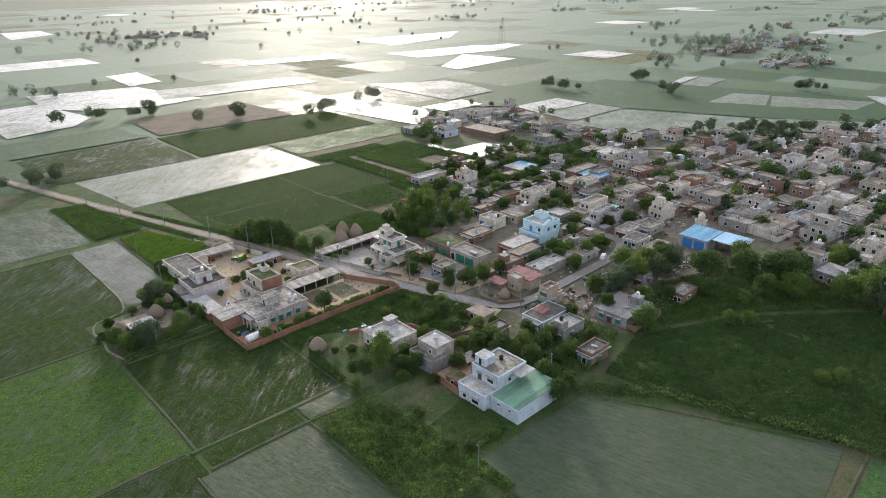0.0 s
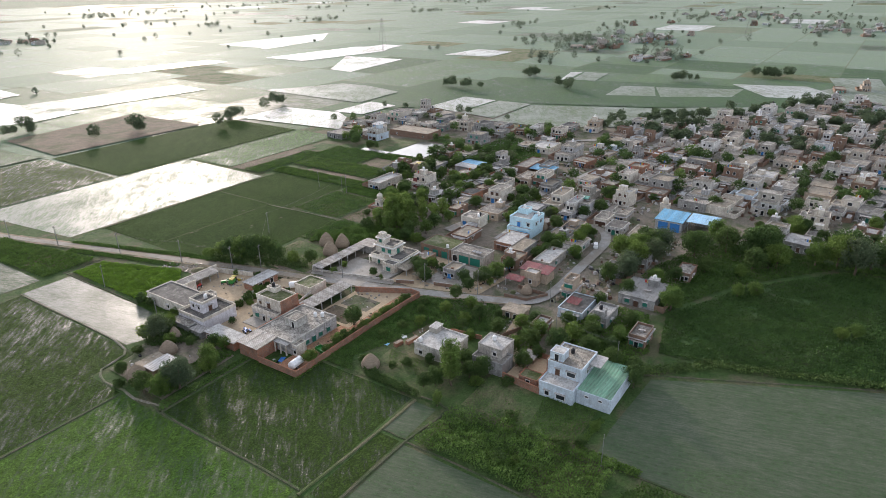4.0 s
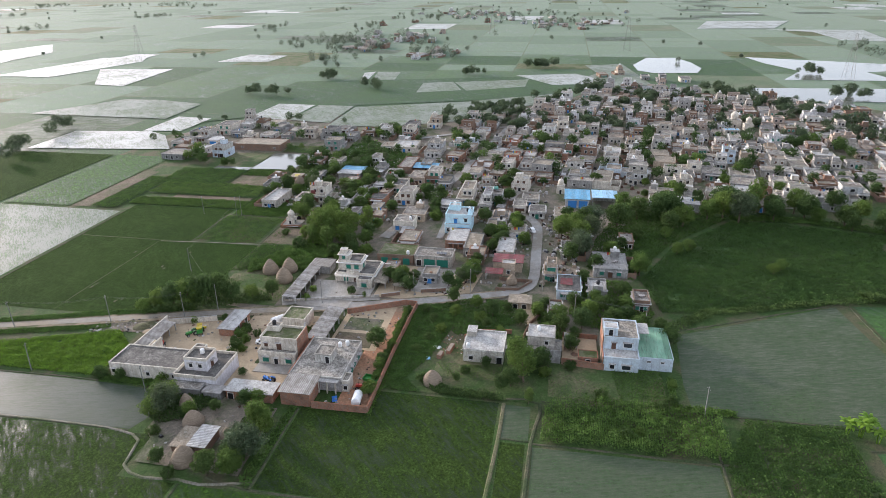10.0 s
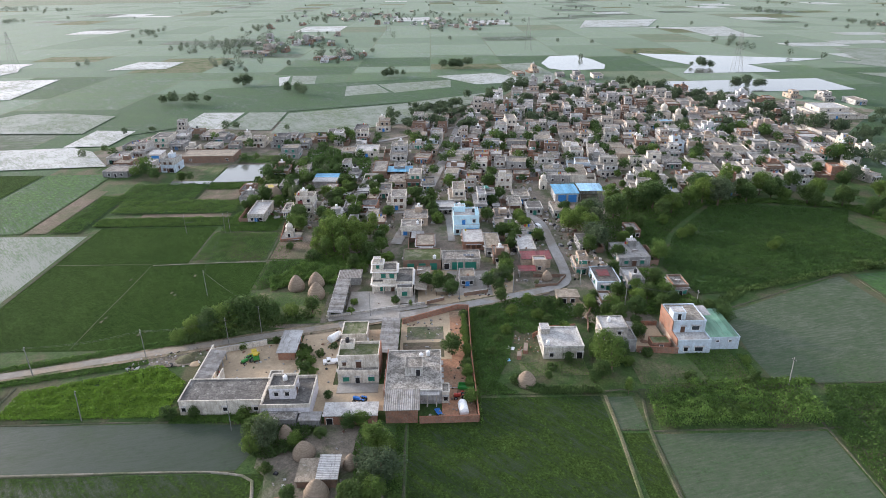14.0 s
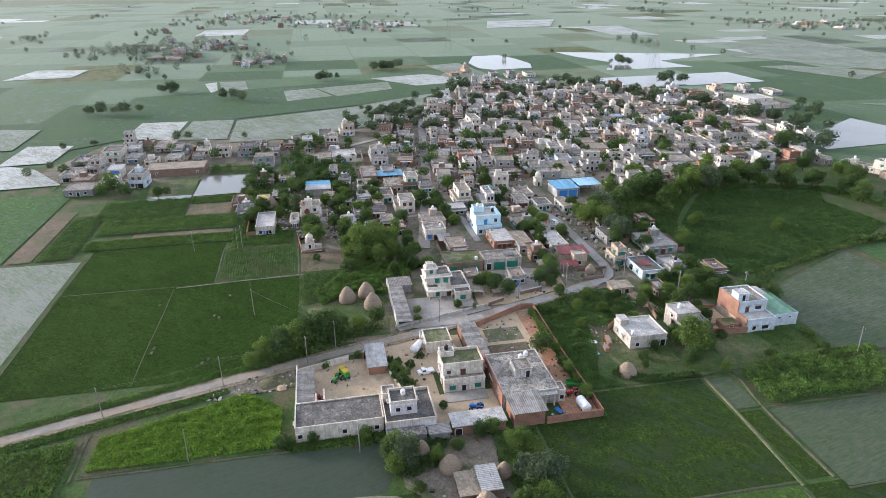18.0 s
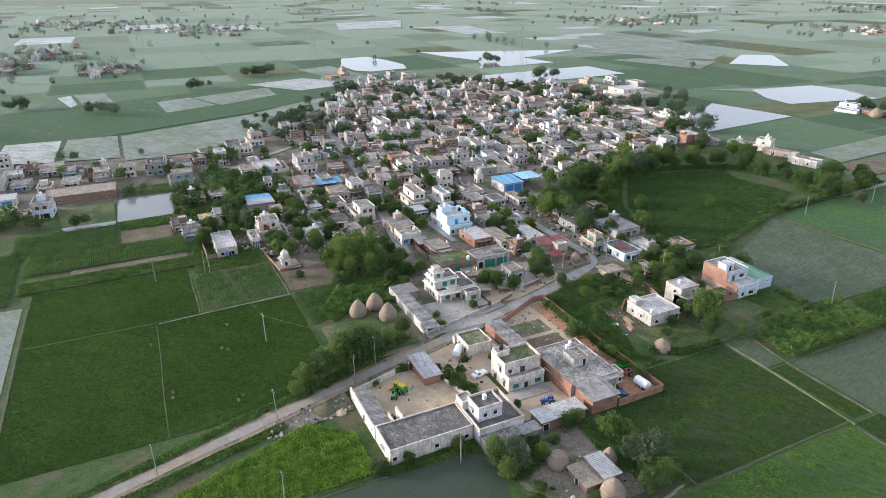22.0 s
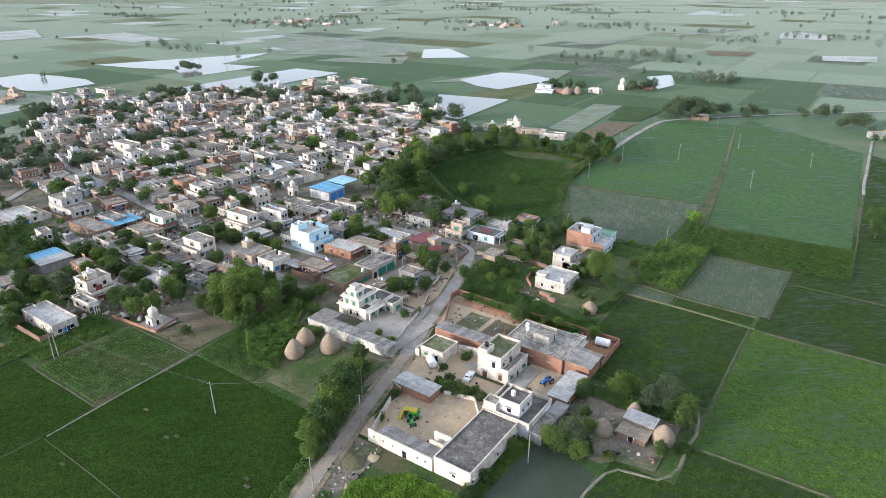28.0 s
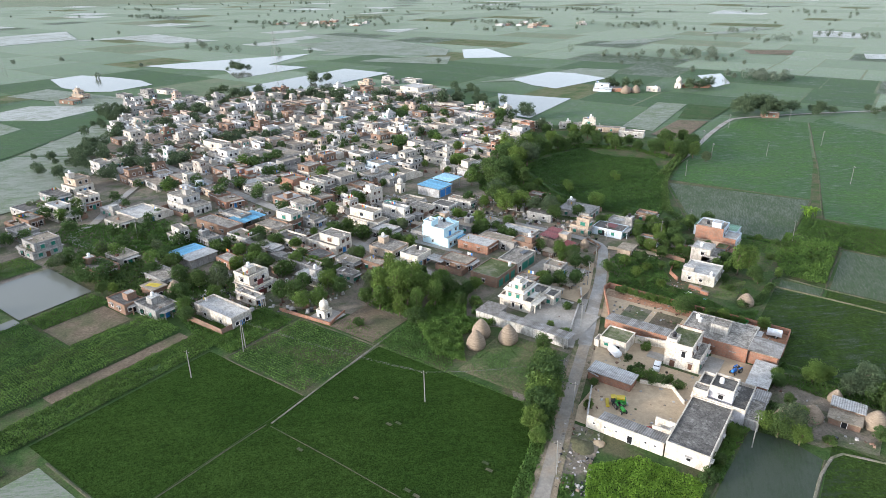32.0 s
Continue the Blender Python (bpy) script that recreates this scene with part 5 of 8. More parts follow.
def inside(x, y, poly):
    hit = False
    for (ax, ay), (bx, by) in zip(poly, poly[1:] + poly[:1]):
        if (ay > y) != (by > y) and x < (bx - ax) * (y - ay) / (by - ay) + ax:
            hit = not hit
    return hit


WALLS = [M_WHITE2] * 11 + [M_GREY] * 4 + [M_BRICKOLD] * 4 + [M_BRICK, M_BRICK, M_TAN, M_TAN, M_TAN, M_PALEBLUE] + [M_WHITE] * 5
WORDS = {M_WHITE2: "pale painted", M_GREY: "bare cement", M_BRICKOLD: "old brick", M_BRICK: "red brick", M_WHITE: "whitewashed", M_TAN: "tan plastered", M_CYAN: "sky-blue", M_PALEBLUE: "pale blue"}
ROOFS = [M_ROOF, M_ROOF, M_ROOF, M_ROOFDARK, M_ROOFPALE, M_MUDROOF, M_MUDROOF]


def village_house(cx, cy, w, d, turn, near, storeys=None, wall=None, roof=None, tank=None, group="houses of the village"):
    """A courtyard house of one to three blocks; w and d are the plot."""
    wall = wall or (rr.choice(FARWALLS * 2 + [M_BRICKOLD] * 3) if SINK else rr.choice(WALLS))
    roof = roof or (rr.choice(FARROOFS) if SINK else rr.choice(ROOFS))
    storeys = storeys or rr.choices((1, 2, 3), (0.74, 0.24, 0.02))[0]
    words = {1: "single-storey", 2: "two-storey", 3: "three-storey"}[storeys]
    H = House("village_house", cx - 1, cx + 1, cy - 1, cy + 1, f"{WORDS.get(wall, 'painted')} {words} flat-roofed village house", "house", turn, group, local=True, fine=near)
    x0, x1, y0, y1 = -w / 2, w / 2, -d / 2, d / 2
    h = rr.uniform(2.9, 3.5)
    deep = rr.uniform(0.62, 0.92) * d
    flip = rr.random() < 0.5
    a, b = (y0, y0 + deep) if flip else (y1 - deep, y1)
    style = rr.choice(("dark", "dark", "glass", "brown", "green"))
    H.block(x0, x1, a, b, 0, h, wall, roof, rr.choice((0.25, 0.5, 0.8)))
    H.hole("W", (0.25, 0.75), 1.0, 1.1, 1.3, style).hole("W", (0.5,), 0.1, 1.1, 2.1, rr.choice(("brown", "green", "blue", "dark")), "door")
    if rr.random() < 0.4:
        # an open porch as a flat panel, its inner shade painted near-black
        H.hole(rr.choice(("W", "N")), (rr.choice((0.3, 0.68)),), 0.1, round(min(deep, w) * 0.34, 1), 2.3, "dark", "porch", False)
    if rr.random() < 0.35 and not SINK:
        mb = MB().ring(x0 - 0.45, x1 + 0.45, a - 0.45, b + 0.45, h * LOW - 0.28, h * LOW - 0.18, 0.5, M_CONC)
        part("eaves_slab", mb, H.r)
    H.hole("N", (0.3, 0.72), 1.1, 1.0, 1.2, style)
    if near:
        H.hole("S", (0.4,), 1.1, 1.0, 1.2, style)
    z, top = h, (x0, x1, a, b)
    for s in range(1, storeys):
        q = rr.uniform(0.5, 0.92)
        x2, x3 = (x0, x0 + w * q) if rr.random() < 0.5 else (x1 - w * q, x1)
        a2, b2 = a + 0.02 * s, b - deep * rr.uniform(0.0, 0.3)
        hh = rr.uniform(2.8, 3.2)
        up = wall if rr.random() < 0.8 or SINK else rr.choice(WALLS)
        H.block(x2 + 0.03 * s, x3 - 0.03 * s, a2, b2, z, z + hh, up, roof, rr.choice((0.4, 0.7, 0.9)))
        H.hole("W", (0.3, 0.7), 0.9, 1.1, 1.4, style).hole("N", (0.5,), 0.9, 1.6, 1.4, style)
        z, top = z + hh, (x2, x3, a2, b2)
    if rr.random() < (0.22 if storeys > 1 else 0.24):
        mx, my = rr.uniform(top[0] + 1.6, top[1] - 1.6), rr.uniform(top[2] + 1.6, top[3] - 1.6)
        H.block(mx - 1.3, mx + 1.3, my - 1.4, my + 1.4, z, z + 2.3, wall, M_ROOFPALE, 0.1)
        if rr.random() < 0.6:
            H.tank(mx + 0.2, my, z + 2.45, rr.choice((M_TANKW, M_TANKB, M_TANKW)))
    if deep < d - 2.5:
        c, e = (b, y1) if flip else (y0, a)
        mb = MB()
        yw = M_BRICKOLD if rr.random() < 0.5 else wall
        mb.box(x0, x0 + 0.22, c, e, 0, 1.9, yw), mb.box(x1 - 0.22, x1, c, e, 0, 1.9, yw)
        yy = e - 0.22 if flip else c
        mb.box(x0 + 0.22, x1 - 0.22, yy, yy + 0.22, 0, 1.9, yw)
        part("yard_wall", mb, H.r)
        if rr.random() < 0.55 and e - c > 3:
            s = rr.uniform(0.35, 0.6)
            t0, t1 = (e - (e - c) * 0.6, e - 0.3) if flip else (c + 0.3, c + (e - c) * 0.6)
            H.tin(x0 + 0.25, x0 + w * s, t0, t1, 2.3, 2.6, rr.choice((M_TIN, M_TIN, M_MUDROOF, M_TINWHITE)), "x")
        if rr.random() < 0.6 and e - c > 3:
            s = rr.uniform(0.25, 0.4)
            t0 = rr.uniform(c + 0.3, e - 2.6)
            H.block(x1 - w * s, x1 - 0.3, t0, t0 + 2.3, 0, rr.uniform(2.2, 2.8), rr.choice((wall, M_BRICKOLD, M_GREY)) if not SINK else wall, roof, 0.15)
    if storeys == 1 and w > 6 and rr.random() < 0.45:
        # a veranda of a slab on pillars before the door
        mb = MB().box(x0 - 1.5, x0, a + 0.4, a + deep * 0.8, h * LOW - 0.35, h * LOW - 0.2, M_CONC)
        for k in range(3):
            yy = a + 0.6 + k * (deep * 0.8 - 0.6) / 2.3
            mb.box(x0 - 1.4, x0 - 1.18, yy, yy + 0.22, 0, h * LOW - 0.35, wall)
        part("veranda", mb, H.r)
    if not SINK:
        x2, x3, a2, b2 = top
        for k in range(rr.choice((0, 1, 1, 2))):
            qx, qy = rr.uniform(x2 + 0.5, x3 - 1.6), rr.uniform(a2 + 0.4, b2 - 1.4)
            kind = rr.random()
            if kind < 0.3:  # a rope cot
                c = MB().ring(0, 0.95, 0, 1.9, 0.40, 0.46, 0.06, M_BROWNDOOR).box(0.06, 0.89, 0.06, 1.84, 0.42, 0.44, M_RAG)
                for lx, ly in ((0, 0), (0.89, 0), (0, 1.84), (0.89, 1.84)):
                    c.box(lx, lx + 0.06, ly, ly + 0.06, 0, 0.40, M_BROWNDOOR)
                part("cot", c, H.r, "rope cot on the roof", (qx, qy, z * LOW + 0.12), rr.uniform(0, 20))
            elif kind < 0.55:  # washing on a line
                c = MB().rod((0, 0, 0), (0, 0, 1.7), 0.03, 0.03, M_STEEL, 5).rod((2.2, 0, 0), (2.2, 0, 1.7), 0.03, 0.03, M_STEEL, 5)
                for j, m in enumerate(rr.sample((M_RED, M_BLUE, M_YELLOW, M_RAG, M_TANKW), 3)):
                    c.box(0.2 + 0.65 * j, 0.72 + 0.65 * j, -0.015, 0.015, 0.7, 1.62, m)
                part("washing_line", c, H.r, "coloured washing on a roof line", (qx - 0.3, qy, z * LOW + 0.1), rr.choice((0, 90)))
            else:  # a low stack of bricks or boards
                c = MB().box(0, rr.uniform(0.6, 1.6), 0, rr.uniform(0.4, 1.0), 0, rr.uniform(0.25, 0.7), rr.choice((M_BRICKOLD, M_TIN, M_CONC, M_BROWNDOOR)), 0.05)
                part("roof_block", c, H.r, "", (qx, qy, z * LOW + 0.1), rr.uniform(-20, 20))
    return H


# landmarks of the village
def landmark(x0, x1, y0, y1, **k):
    TAKEN.append((x0, x1, y0, y1))
    turn = k.pop("turn", 0)
    return village_house((x0 + x1) / 2, (y0 + y1) / 2, x1 - x0, y1 - y0, turn, True, **k)


H = landmark(192, 201, 192, 202, storeys=2, wall=M_WHITE)
for z in (1.0, 4.2):
    H.slab("painted_panel", -4.62, -4.52, 1.6, 3.6, z, z + 1.8, M_TINRED, "orange-red painted panel")
landmark(187, 196, 203, 206, storeys=1, wall=M_WHITE)
landmark(182, 198, 211.5, 221.5, storeys=1, wall=M_WHITE2, roof=M_ROOFPALE)
landmark(194, 208, 158, 168, storeys=2, wall=M_WHITE)
landmark(209, 219, 162, 171, storeys=1, wall=M_WHITE)
landmark(222, 234, 159, 168, storeys=1, wall=M_TAN)
landmark(197, 212, 134, 143, storeys=2, wall=M_WHITE)
landmark(191, 204, 126, 132, storeys=2, wall=M_WHITE2)
landmark(176, 186, 148, 158, storeys=1, wall=M_TAN)
landmark(188, 196, 138, 146, storeys=1, wall=M_GREY)
landmark(275, 286, 214.5, 225.5, storeys=2, wall=M_GREY)
landmark(309, 320, 181, 189, storeys=2, wall=M_BRICK)
landmark(276, 291, 172, 187, storeys=1, wall=M_WHITE)
landmark(268, 285, 160, 172, storeys=2, wall=M_WHITE2)
landmark(336, 354, 96, 106, storeys=2, wall=M_WHITE)
landmark(300, 304, 60, 66, storeys=2, wall=M_WHITE)
landmark(182, 193, 95, 101, storeys=1, wall=M_WHITE2)
landmark(131, 138, 98, 103, storeys=2, wall=M_TAN)
H = landmark(120, 131, 92, 101, storeys=1, wall=M_PALEBLUE)
H.tin(-2.4, 1.2, -2.0, 1.5, 3.9, 4.3, M_TINRED, "x")
H = landmark(137, 150, 75, 88, storeys=1, wall=M_GREY, roof=M_TINWHITE)
landmark(228, 240, 44, 56, storeys=2, wall=M_WHITE)
landmark(148, 158, 90, 98, storeys=1, wall=M_GREY)
landmark(160, 168, 74, 80, storeys=1, wall=M_BRICKOLD)
landmark(145, 158, 112, 119, storeys=1, wall=M_WHITE2)
landmark(146, 160, 122, 130, storeys=1, wall=M_GREY)
landmark(152, 164, 130, 139, storeys=1, wall=M_BRICK, roof=M_ROOFPALE)
landmark(150, 160, 147, 156, storeys=1, wall=M_BRICKOLD)

for x, y, w, d, s, wl in ((204, 110, 9, 8, 1, M_WHITE2), (196, 116, 9, 8, 1, M_WHITE), (203, 126, 10, 8, 2, M_WHITE2), (223, 148, 10, 8, 1, M_GREY), (229, 155, 10, 9, 2, M_BRICKOLD), (171, 122, 9, 8, 1, M_GREY), (168, 113, 9, 8, 1, M_WHITE2), (166, 91, 8, 6, 1, M_GREY),
                       (208, 224, 10, 8, 1, M_GREY), (218, 226, 9, 7, 1, M_BRICKOLD), (224, 211, 10, 8, 1, M_GREY), (247, 219, 11, 9, 1, M_BRICKOLD), (250, 208, 9, 8, 1, M_WHITE2), (230, 176, 10, 8, 1, M_WHITE2), (249, 164, 11, 8, 1, M_GREY), (195, 181, 16, 6, 1, M_GREY), (282, 190, 10, 8, 1, M_WHITE2), (306, 197, 10, 8, 1, M_WHITE2),
                       (144, 126, 8, 7, 1, M_BRICKOLD), (124, 88, 9, 6, 1, M_GREY), (119, 76, 7, 5, 1, M_BRICKOLD), (110, 100, 6, 5, 1, M_BRICKOLD), (176, 168, 8, 6, 1, M_BRICKOLD), (184, 171, 8, 6, 1, M_GREY), (186, 185, 9, 6, 1, M_WHITE2), (178, 178, 7, 5, 1, M_GREY), (215, 176, 9, 6, 1, M_GREY),
                       (130, 150, 6, 5, 1, M_BRICKOLD), (127, 137, 6, 5, 1, M_GREY), (146, 140, 8, 8, 1, M_GREY), (148, 131, 7, 6, 1, M_WHITE2), (155, 147, 8, 6, 1, M_BRICK), (178, 138, 8, 8, 1, M_GREY), (182, 122, 9, 8, 1, M_TAN), (190, 107, 8, 7, 1, M_WHITE2)):
    if free(x, y, -1):
        landmark(x - w / 2, x + w / 2, y - d / 2, y + d / 2, storeys=s, wall=wl)

# low houses that fill the front of the village between the lanes
LANES = [(ROADLINE[9:], 4), ([(158, 160.5), (172, 158), (194, 154), (230, 147.3), (273, 141)], 6), ([(189, 180), (190, 165), (193, 149), (197, 139)], 3), ([(188, 116), (200, 121), (230, 112)], 4), ([(160, 140.8), (196, 142.6)], 4), ([(121, 109), (94, 97)], 4)]


def off_lanes(x, y, m):
    for line, clear in LANES:
        for (ax, ay), (bx, by) in zip(line, line[1:]):
            t = max(0, min(1, ((x - ax) * (bx - ax) + (y - ay) * (by - ay)) / ((bx - ax) ** 2 + (by - ay) ** 2)))
            if math.hypot(x - ax - t * (bx - ax), y - ay - t * (by - ay)) < clear * 0.5 + m:
                return False
    return True


TAKEN += [(192, 226, 70, 104), (236, 258, 156, 176), (222, 240, 188, 202)]
FRONT = [(143, 110), (186, 106), (203, 110), (206, 160), (256, 158), (258, 186), (224, 200), (176, 178), (172, 160), (146, 158), (126, 150), (128, 126)]
for i in range(700):
    x, y = rr.uniform(126, 258), rr.uniform(106, 202)
    w, d = rr.uniform(5.5, 9.5), rr.uniform(5, 8)
    m = max(w, d) / 2
    if not inside(x, y, FRONT) or not free(x, y, m + 0.2) or not off_lanes(x, y, m):
        continue
    TAKEN.append((x - w / 2, x + w / 2, y - d / 2, y + d / 2))
    village_house(x, y, w, d, -4 + rr.uniform(-4, 4), False, 1 if rr.random() < 0.85 else 2)

SHEDS = [M_TIN, M_TINX, M_MUDROOF, M_ROOF, M_TINWHITE, M_MUDROOF]
for i in range(420):
    x, y = rr.uniform(118, 256), rr.uniform(92, 200)
    w, d = rr.uniform(2.4, 5.0), rr.uniform(2.2, 3.8)
    if not inside(x, y, FRONT) or not free(x, y, max(w, d) / 2) or not off_lanes(x, y, max(w, d) / 2):
        continue
    TAKEN.append((x - w / 2, x + w / 2, y - d / 2, y + d / 2))
    H = House("yard_shed", x - 1, x + 1, y - 1, y + 1, "small low yard shed of old brick between village houses", "shed", -4 + rr.uniform(-8, 8), "yard sheds", local=True, fine=False)
    H.block(-w / 2, w / 2, -d / 2, d / 2, 0, rr.uniform(1.9, 2.6), rr.choice((M_BRICKOLD, M_BRICKOLD, M_GREY, M_TAN)), rr.choice(SHEDS), 0)
    H.hole("W", (0.5,), 0.05, 1.1, 1.6, "dark", "door", False)
for i in range(46):
    x, y = rr.uniform(120, 256), rr.uniform(96, 200)
    L, t = rr.uniform(5, 11), rr.choice((-4, 86))
    ex, ey = x + L * math.cos(radians(t)), y + L * math.sin(radians(t))
    if inside(x, y, FRONT) and all(free(x + (ex - x) * k / 6, y + (ey - y) * k / 6, 0.3) and off_lanes(x + (ex - x) * k / 6, y + (ey - y) * k / 6, 0.4) for k in range(7)):
        wall_run([(x, y), (ex, ey)], rr.uniform(1.1, 1.8), rr.choice((M_BRICKOLD, M_BRICK, M_GREY)), "low old brick yard wall between village houses")

H = House("small_barn", 215, 222, 214, 220, "low brick barn under a plastic sheet", "shed")
H.block(215.4, 221.4, 215, 219.6, 0, 3.5, M_BRICKOLD, M_MUDROOF, 0)
H.hole("W", (0.5,), 0.1, 1.2, 1.9, "dark", "door", False)

# blue-roofed hall and its lean-to
H = House("blue_roof_hall", 198, 216, 84, 101, "wide hall with a blue sheet roof and blue doors")
H.block(200.4, 211.4, 87.6, 97, 0, 4.2, M_WHITE2, M_ROOF, 0)
H.tin(200, 211.8, 87.2, 97.4, 4.5, 5.0, M_TINBLUE, "x")
H.hole("W", (0.25, 0.7), 0.1, 3.2, 3.4, "blue", "door", False)
H.slab("shed_wall", 211.0, 211.3, 77.2, 85.4, 0, 4.3, M_WHITE2).tin(202, 211.6, 76.5, 86.6, 4.9, 5.2, M_TINPALEBLUE, "x").posts((203, 207, 211), 77.4, 0, 4.8, M_STEEL, 0.15).posts((203, 207, 211), 86, 0, 4.8, M_STEEL, 0.15)
H = House("long_blue_shed", 236, 258, 156, 176, "long brick building with a blue sheet roof strip", "shed")
H.block(238, 257, 168.5, 175, 0, 3.4, M_BRICKOLD, M_ROOF, 0.4)
H.hole("N", (0.2, 0.5, 0.8), 1.2, 1.0, 1.0, "dark")
H.tin(239, 247.5, 156.5, 168.2, 3.2, 3.6, M_TINBLUE, "x").posts((239.5, 243, 247), 157, 0, 3.2, M_CONC)
H.slab("yard_wall", 236.5, 236.8, 156, 168.4, 0, 2.4, M_BRICKOLD)
H = House("blue_tin_shed", 224, 238, 189, 201, "grey shed with one white and one blue roof sheet", "shed")
H.block(225, 237, 190, 200, 0, 3.0, M_GREY, M_ROOF, 0)
H.tin(224.6, 231, 189.6, 200.4, 3.3, 3.6, M_TINWHITE, "y").tin(231.05, 237.5, 189.6, 200.4, 3.3, 3.6, M_TINBLUE, "y")

# white temple complex with domes
def domed(name, x, y, w, h, r, label, mat):
    TAKEN.append((x - w / 2, x + w / 2, y - w / 2, y + w / 2))
    H = House(name, x - w / 2, x + w / 2, y - w / 2, y + w / 2, label, "shrine")
    H.block(x - w / 2, x + w / 2, y - w / 2, y + w / 2, 0, h, mat, M_ROOFPALE, 0.3)
    for f in "WNS":
        H.hole(f, (0.5,), 0.1, 0.9, min(2.0, h - 0.8), "dark", "door", False)
    prof = [(r * 0.92, 0), (r * 1.0, r * 0.15), (r * 1.04, r * 0.5), (r * 0.96, r * 0.9), (r * 0.7, r * 1.3), (r * 0.35, r * 1.55), (r * 0.12, r * 1.68), (r * 0.1, r * 1.9), (r * 0.03, r * 2.2)]
    part("drum", MB().turn([(r * 0.98, h), (r * 0.98, h + r * 0.5)], mat, 20), H.r)
    part("dome", MB().turn(prof, mat, 20), H.r, "", (0, 0, h + r * 0.5), smooth=True)
    return H


domed("shrine", 166.8, 199, 3.0, 2.8, 1.25, "small whitewashed shrine with an onion dome", M_WHITE)
rect("shrine_platform", 162.5, 170, 195, 202, M_PAVE, 0.12, "pale tiled platform of a shrine", "paving")
wall_run([(164, 194), (162.3, 201.6), (180, 203.4)], 1.0, M_BRICK, "low red brick wall round a shrine")
domed("temple", 364, -2, 7, 4.6, 2.1, "white temple with a large dome", M_WHITE)
domed("temple", 355, -8, 5, 4.0, 1.7, "white temple hall with a dome", M_WHITE)
domed("temple", 219.5, 99, 3.2, 3.8, 1.2, "small white shrine with a bulb dome among houses", M_WHITE)
domed("temple", 202, -244, 5, 4.0, 2.2, "far white temple with a dome", M_WHITE)
landmark(340, 346, -2, 8, storeys=1, wall=M_WHITE, roof=M_TINPALEBLUE)
landmark(352, 378, -128, -96, storeys=2, wall=M_WHITE)
landmark(304, 333, -80, -68, storeys=1, wall=M_WHITE2)

# dense blocks, filled by splitting plots
DENSE = [(176, 162), (205, 160), (258, 162), (330, 162), (392, 132), (450, 95), (515, 55), (488, 10), (445, -70), (380, -105), (300, -86), (242, -58), (216, -8), (205, 28), (205, 66), (205, 112), (178, 118)]
ca, sa = math.cos(radians(-7)), math.sin(radians(-7))
count = 0
far_plots = []
GARDENS = []


def split(x0, x1, y0, y1, depth):
    global count
    w, h = x1 - x0, y1 - y0
    if w < 13.5 and h < 13.5:
        lx, ly = (x0 + x1) / 2, (y0 + y1) / 2
        px, py = 200 + lx * ca - ly * sa, 150.6 + lx * sa + ly * ca
        if inside(px, py, DENSE) and free(px, py, 5) and rr.random() < 0.9:
            if rr.random() < 0.06:
                GARDENS.append((px, py, min(w, h)))
                return
            if px > 306:
                far_plots.append((px, py, w - 0.5, h - 0.5, -7 + rr.uniform(-3, 3)))
                return
            near = px < 205 and py > 60
            village_house(px, py, w - rr.uniform(0.1, 0.7), h - rr.uniform(0.1, 0.7), -7 + rr.uniform(-3, 3) + rr.choice((0, 0, 90, 180)) * (abs(w - h) < 2), near)
            count += 1
        return
    lane = 2.6 if depth in (3, 5) else 0.3
    t = rr.uniform(0.40, 0.60)
    if w > h:
        s = x0 + w * t
        split(x0, s - lane / 2, y0, y1, depth + 1), split(s + lane / 2, x1, y0, y1, depth + 1)
    else:
        s = y0 + h * t
        split(x0, x1, y0, s - lane / 2, depth + 1), split(x0, x1, s + lane / 2, y1, depth + 1)


split(-30, 330, 3.6, 40, 0)
split(-30, 330, -225, -3.6, 0)

# the hamlet behind the pond
for x, y, w, d, s, wl in ((338, 294, 9, 8, 3, M_WHITE2), (309, 297, 12, 11, 2, M_WHITE), (320, 302, 9, 8, 1, M_GREY), (326, 276, 13, 9, 1, M_WHITE2), (318, 266, 11, 8, 1, M_GREY), (313, 255, 11, 8, 1, M_WHITE), (305, 244, 9, 9, 2, M_WHITE), (303, 231, 9, 9, 2, M_GREY), (258, 276, 8, 10, 2, M_PALEBLUE),
                          (288, 299, 10, 9, 2, M_WHITE2), (251, 297, 9, 12, 1, M_GREY), (294, 277, 7, 7, 1, M_WHITE), (331, 286, 9, 7, 1, M_BRICKOLD), (302, 286, 9, 7, 1, M_GREY), (321, 289, 9, 8, 1, M_WHITE2), (297, 266, 8, 7, 1, M_WHITE2), (296, 255, 8, 7, 1, M_GREY), (311, 198, 9, 8, 2, M_WHITE), (315, 186, 9, 7, 2, M_WHITE2), (296, 184, 8, 7, 1, M_GREY), (357, 154, 9, 8, 2, M_WHITE2),
                          (300, 216, 9, 8, 1, M_GREY), (313, 211, 9, 8, 1, M_BRICKOLD), (326, 204, 9, 8, 1, M_WHITE2), (318, 226, 9, 9, 1, M_WHITE2), (298, 308, 10, 8, 1, M_GREY), (276, 308, 11, 9, 1, M_WHITE2), (266, 300, 9, 8, 1, M_BRICKOLD), (262, 288, 8, 7, 1, M_WHITE2), (334, 190, 10, 8, 1, M_GREY), (340, 176, 9, 8, 2, M_WHITE)):
    village_house(x, y, w * 1.22, d * 1.15, rr.uniform(-5, 5), True, s, wl, group="houses of the hamlet")
H = House("long_brick_barn", 269, 284, 247, 275, "long low building with a brick wall along the pond")
H.block(269.5, 283.5, 247.5, 274.5, 0, 3.6, M_BRICKOLD, M_MUDROOF, 0.3)
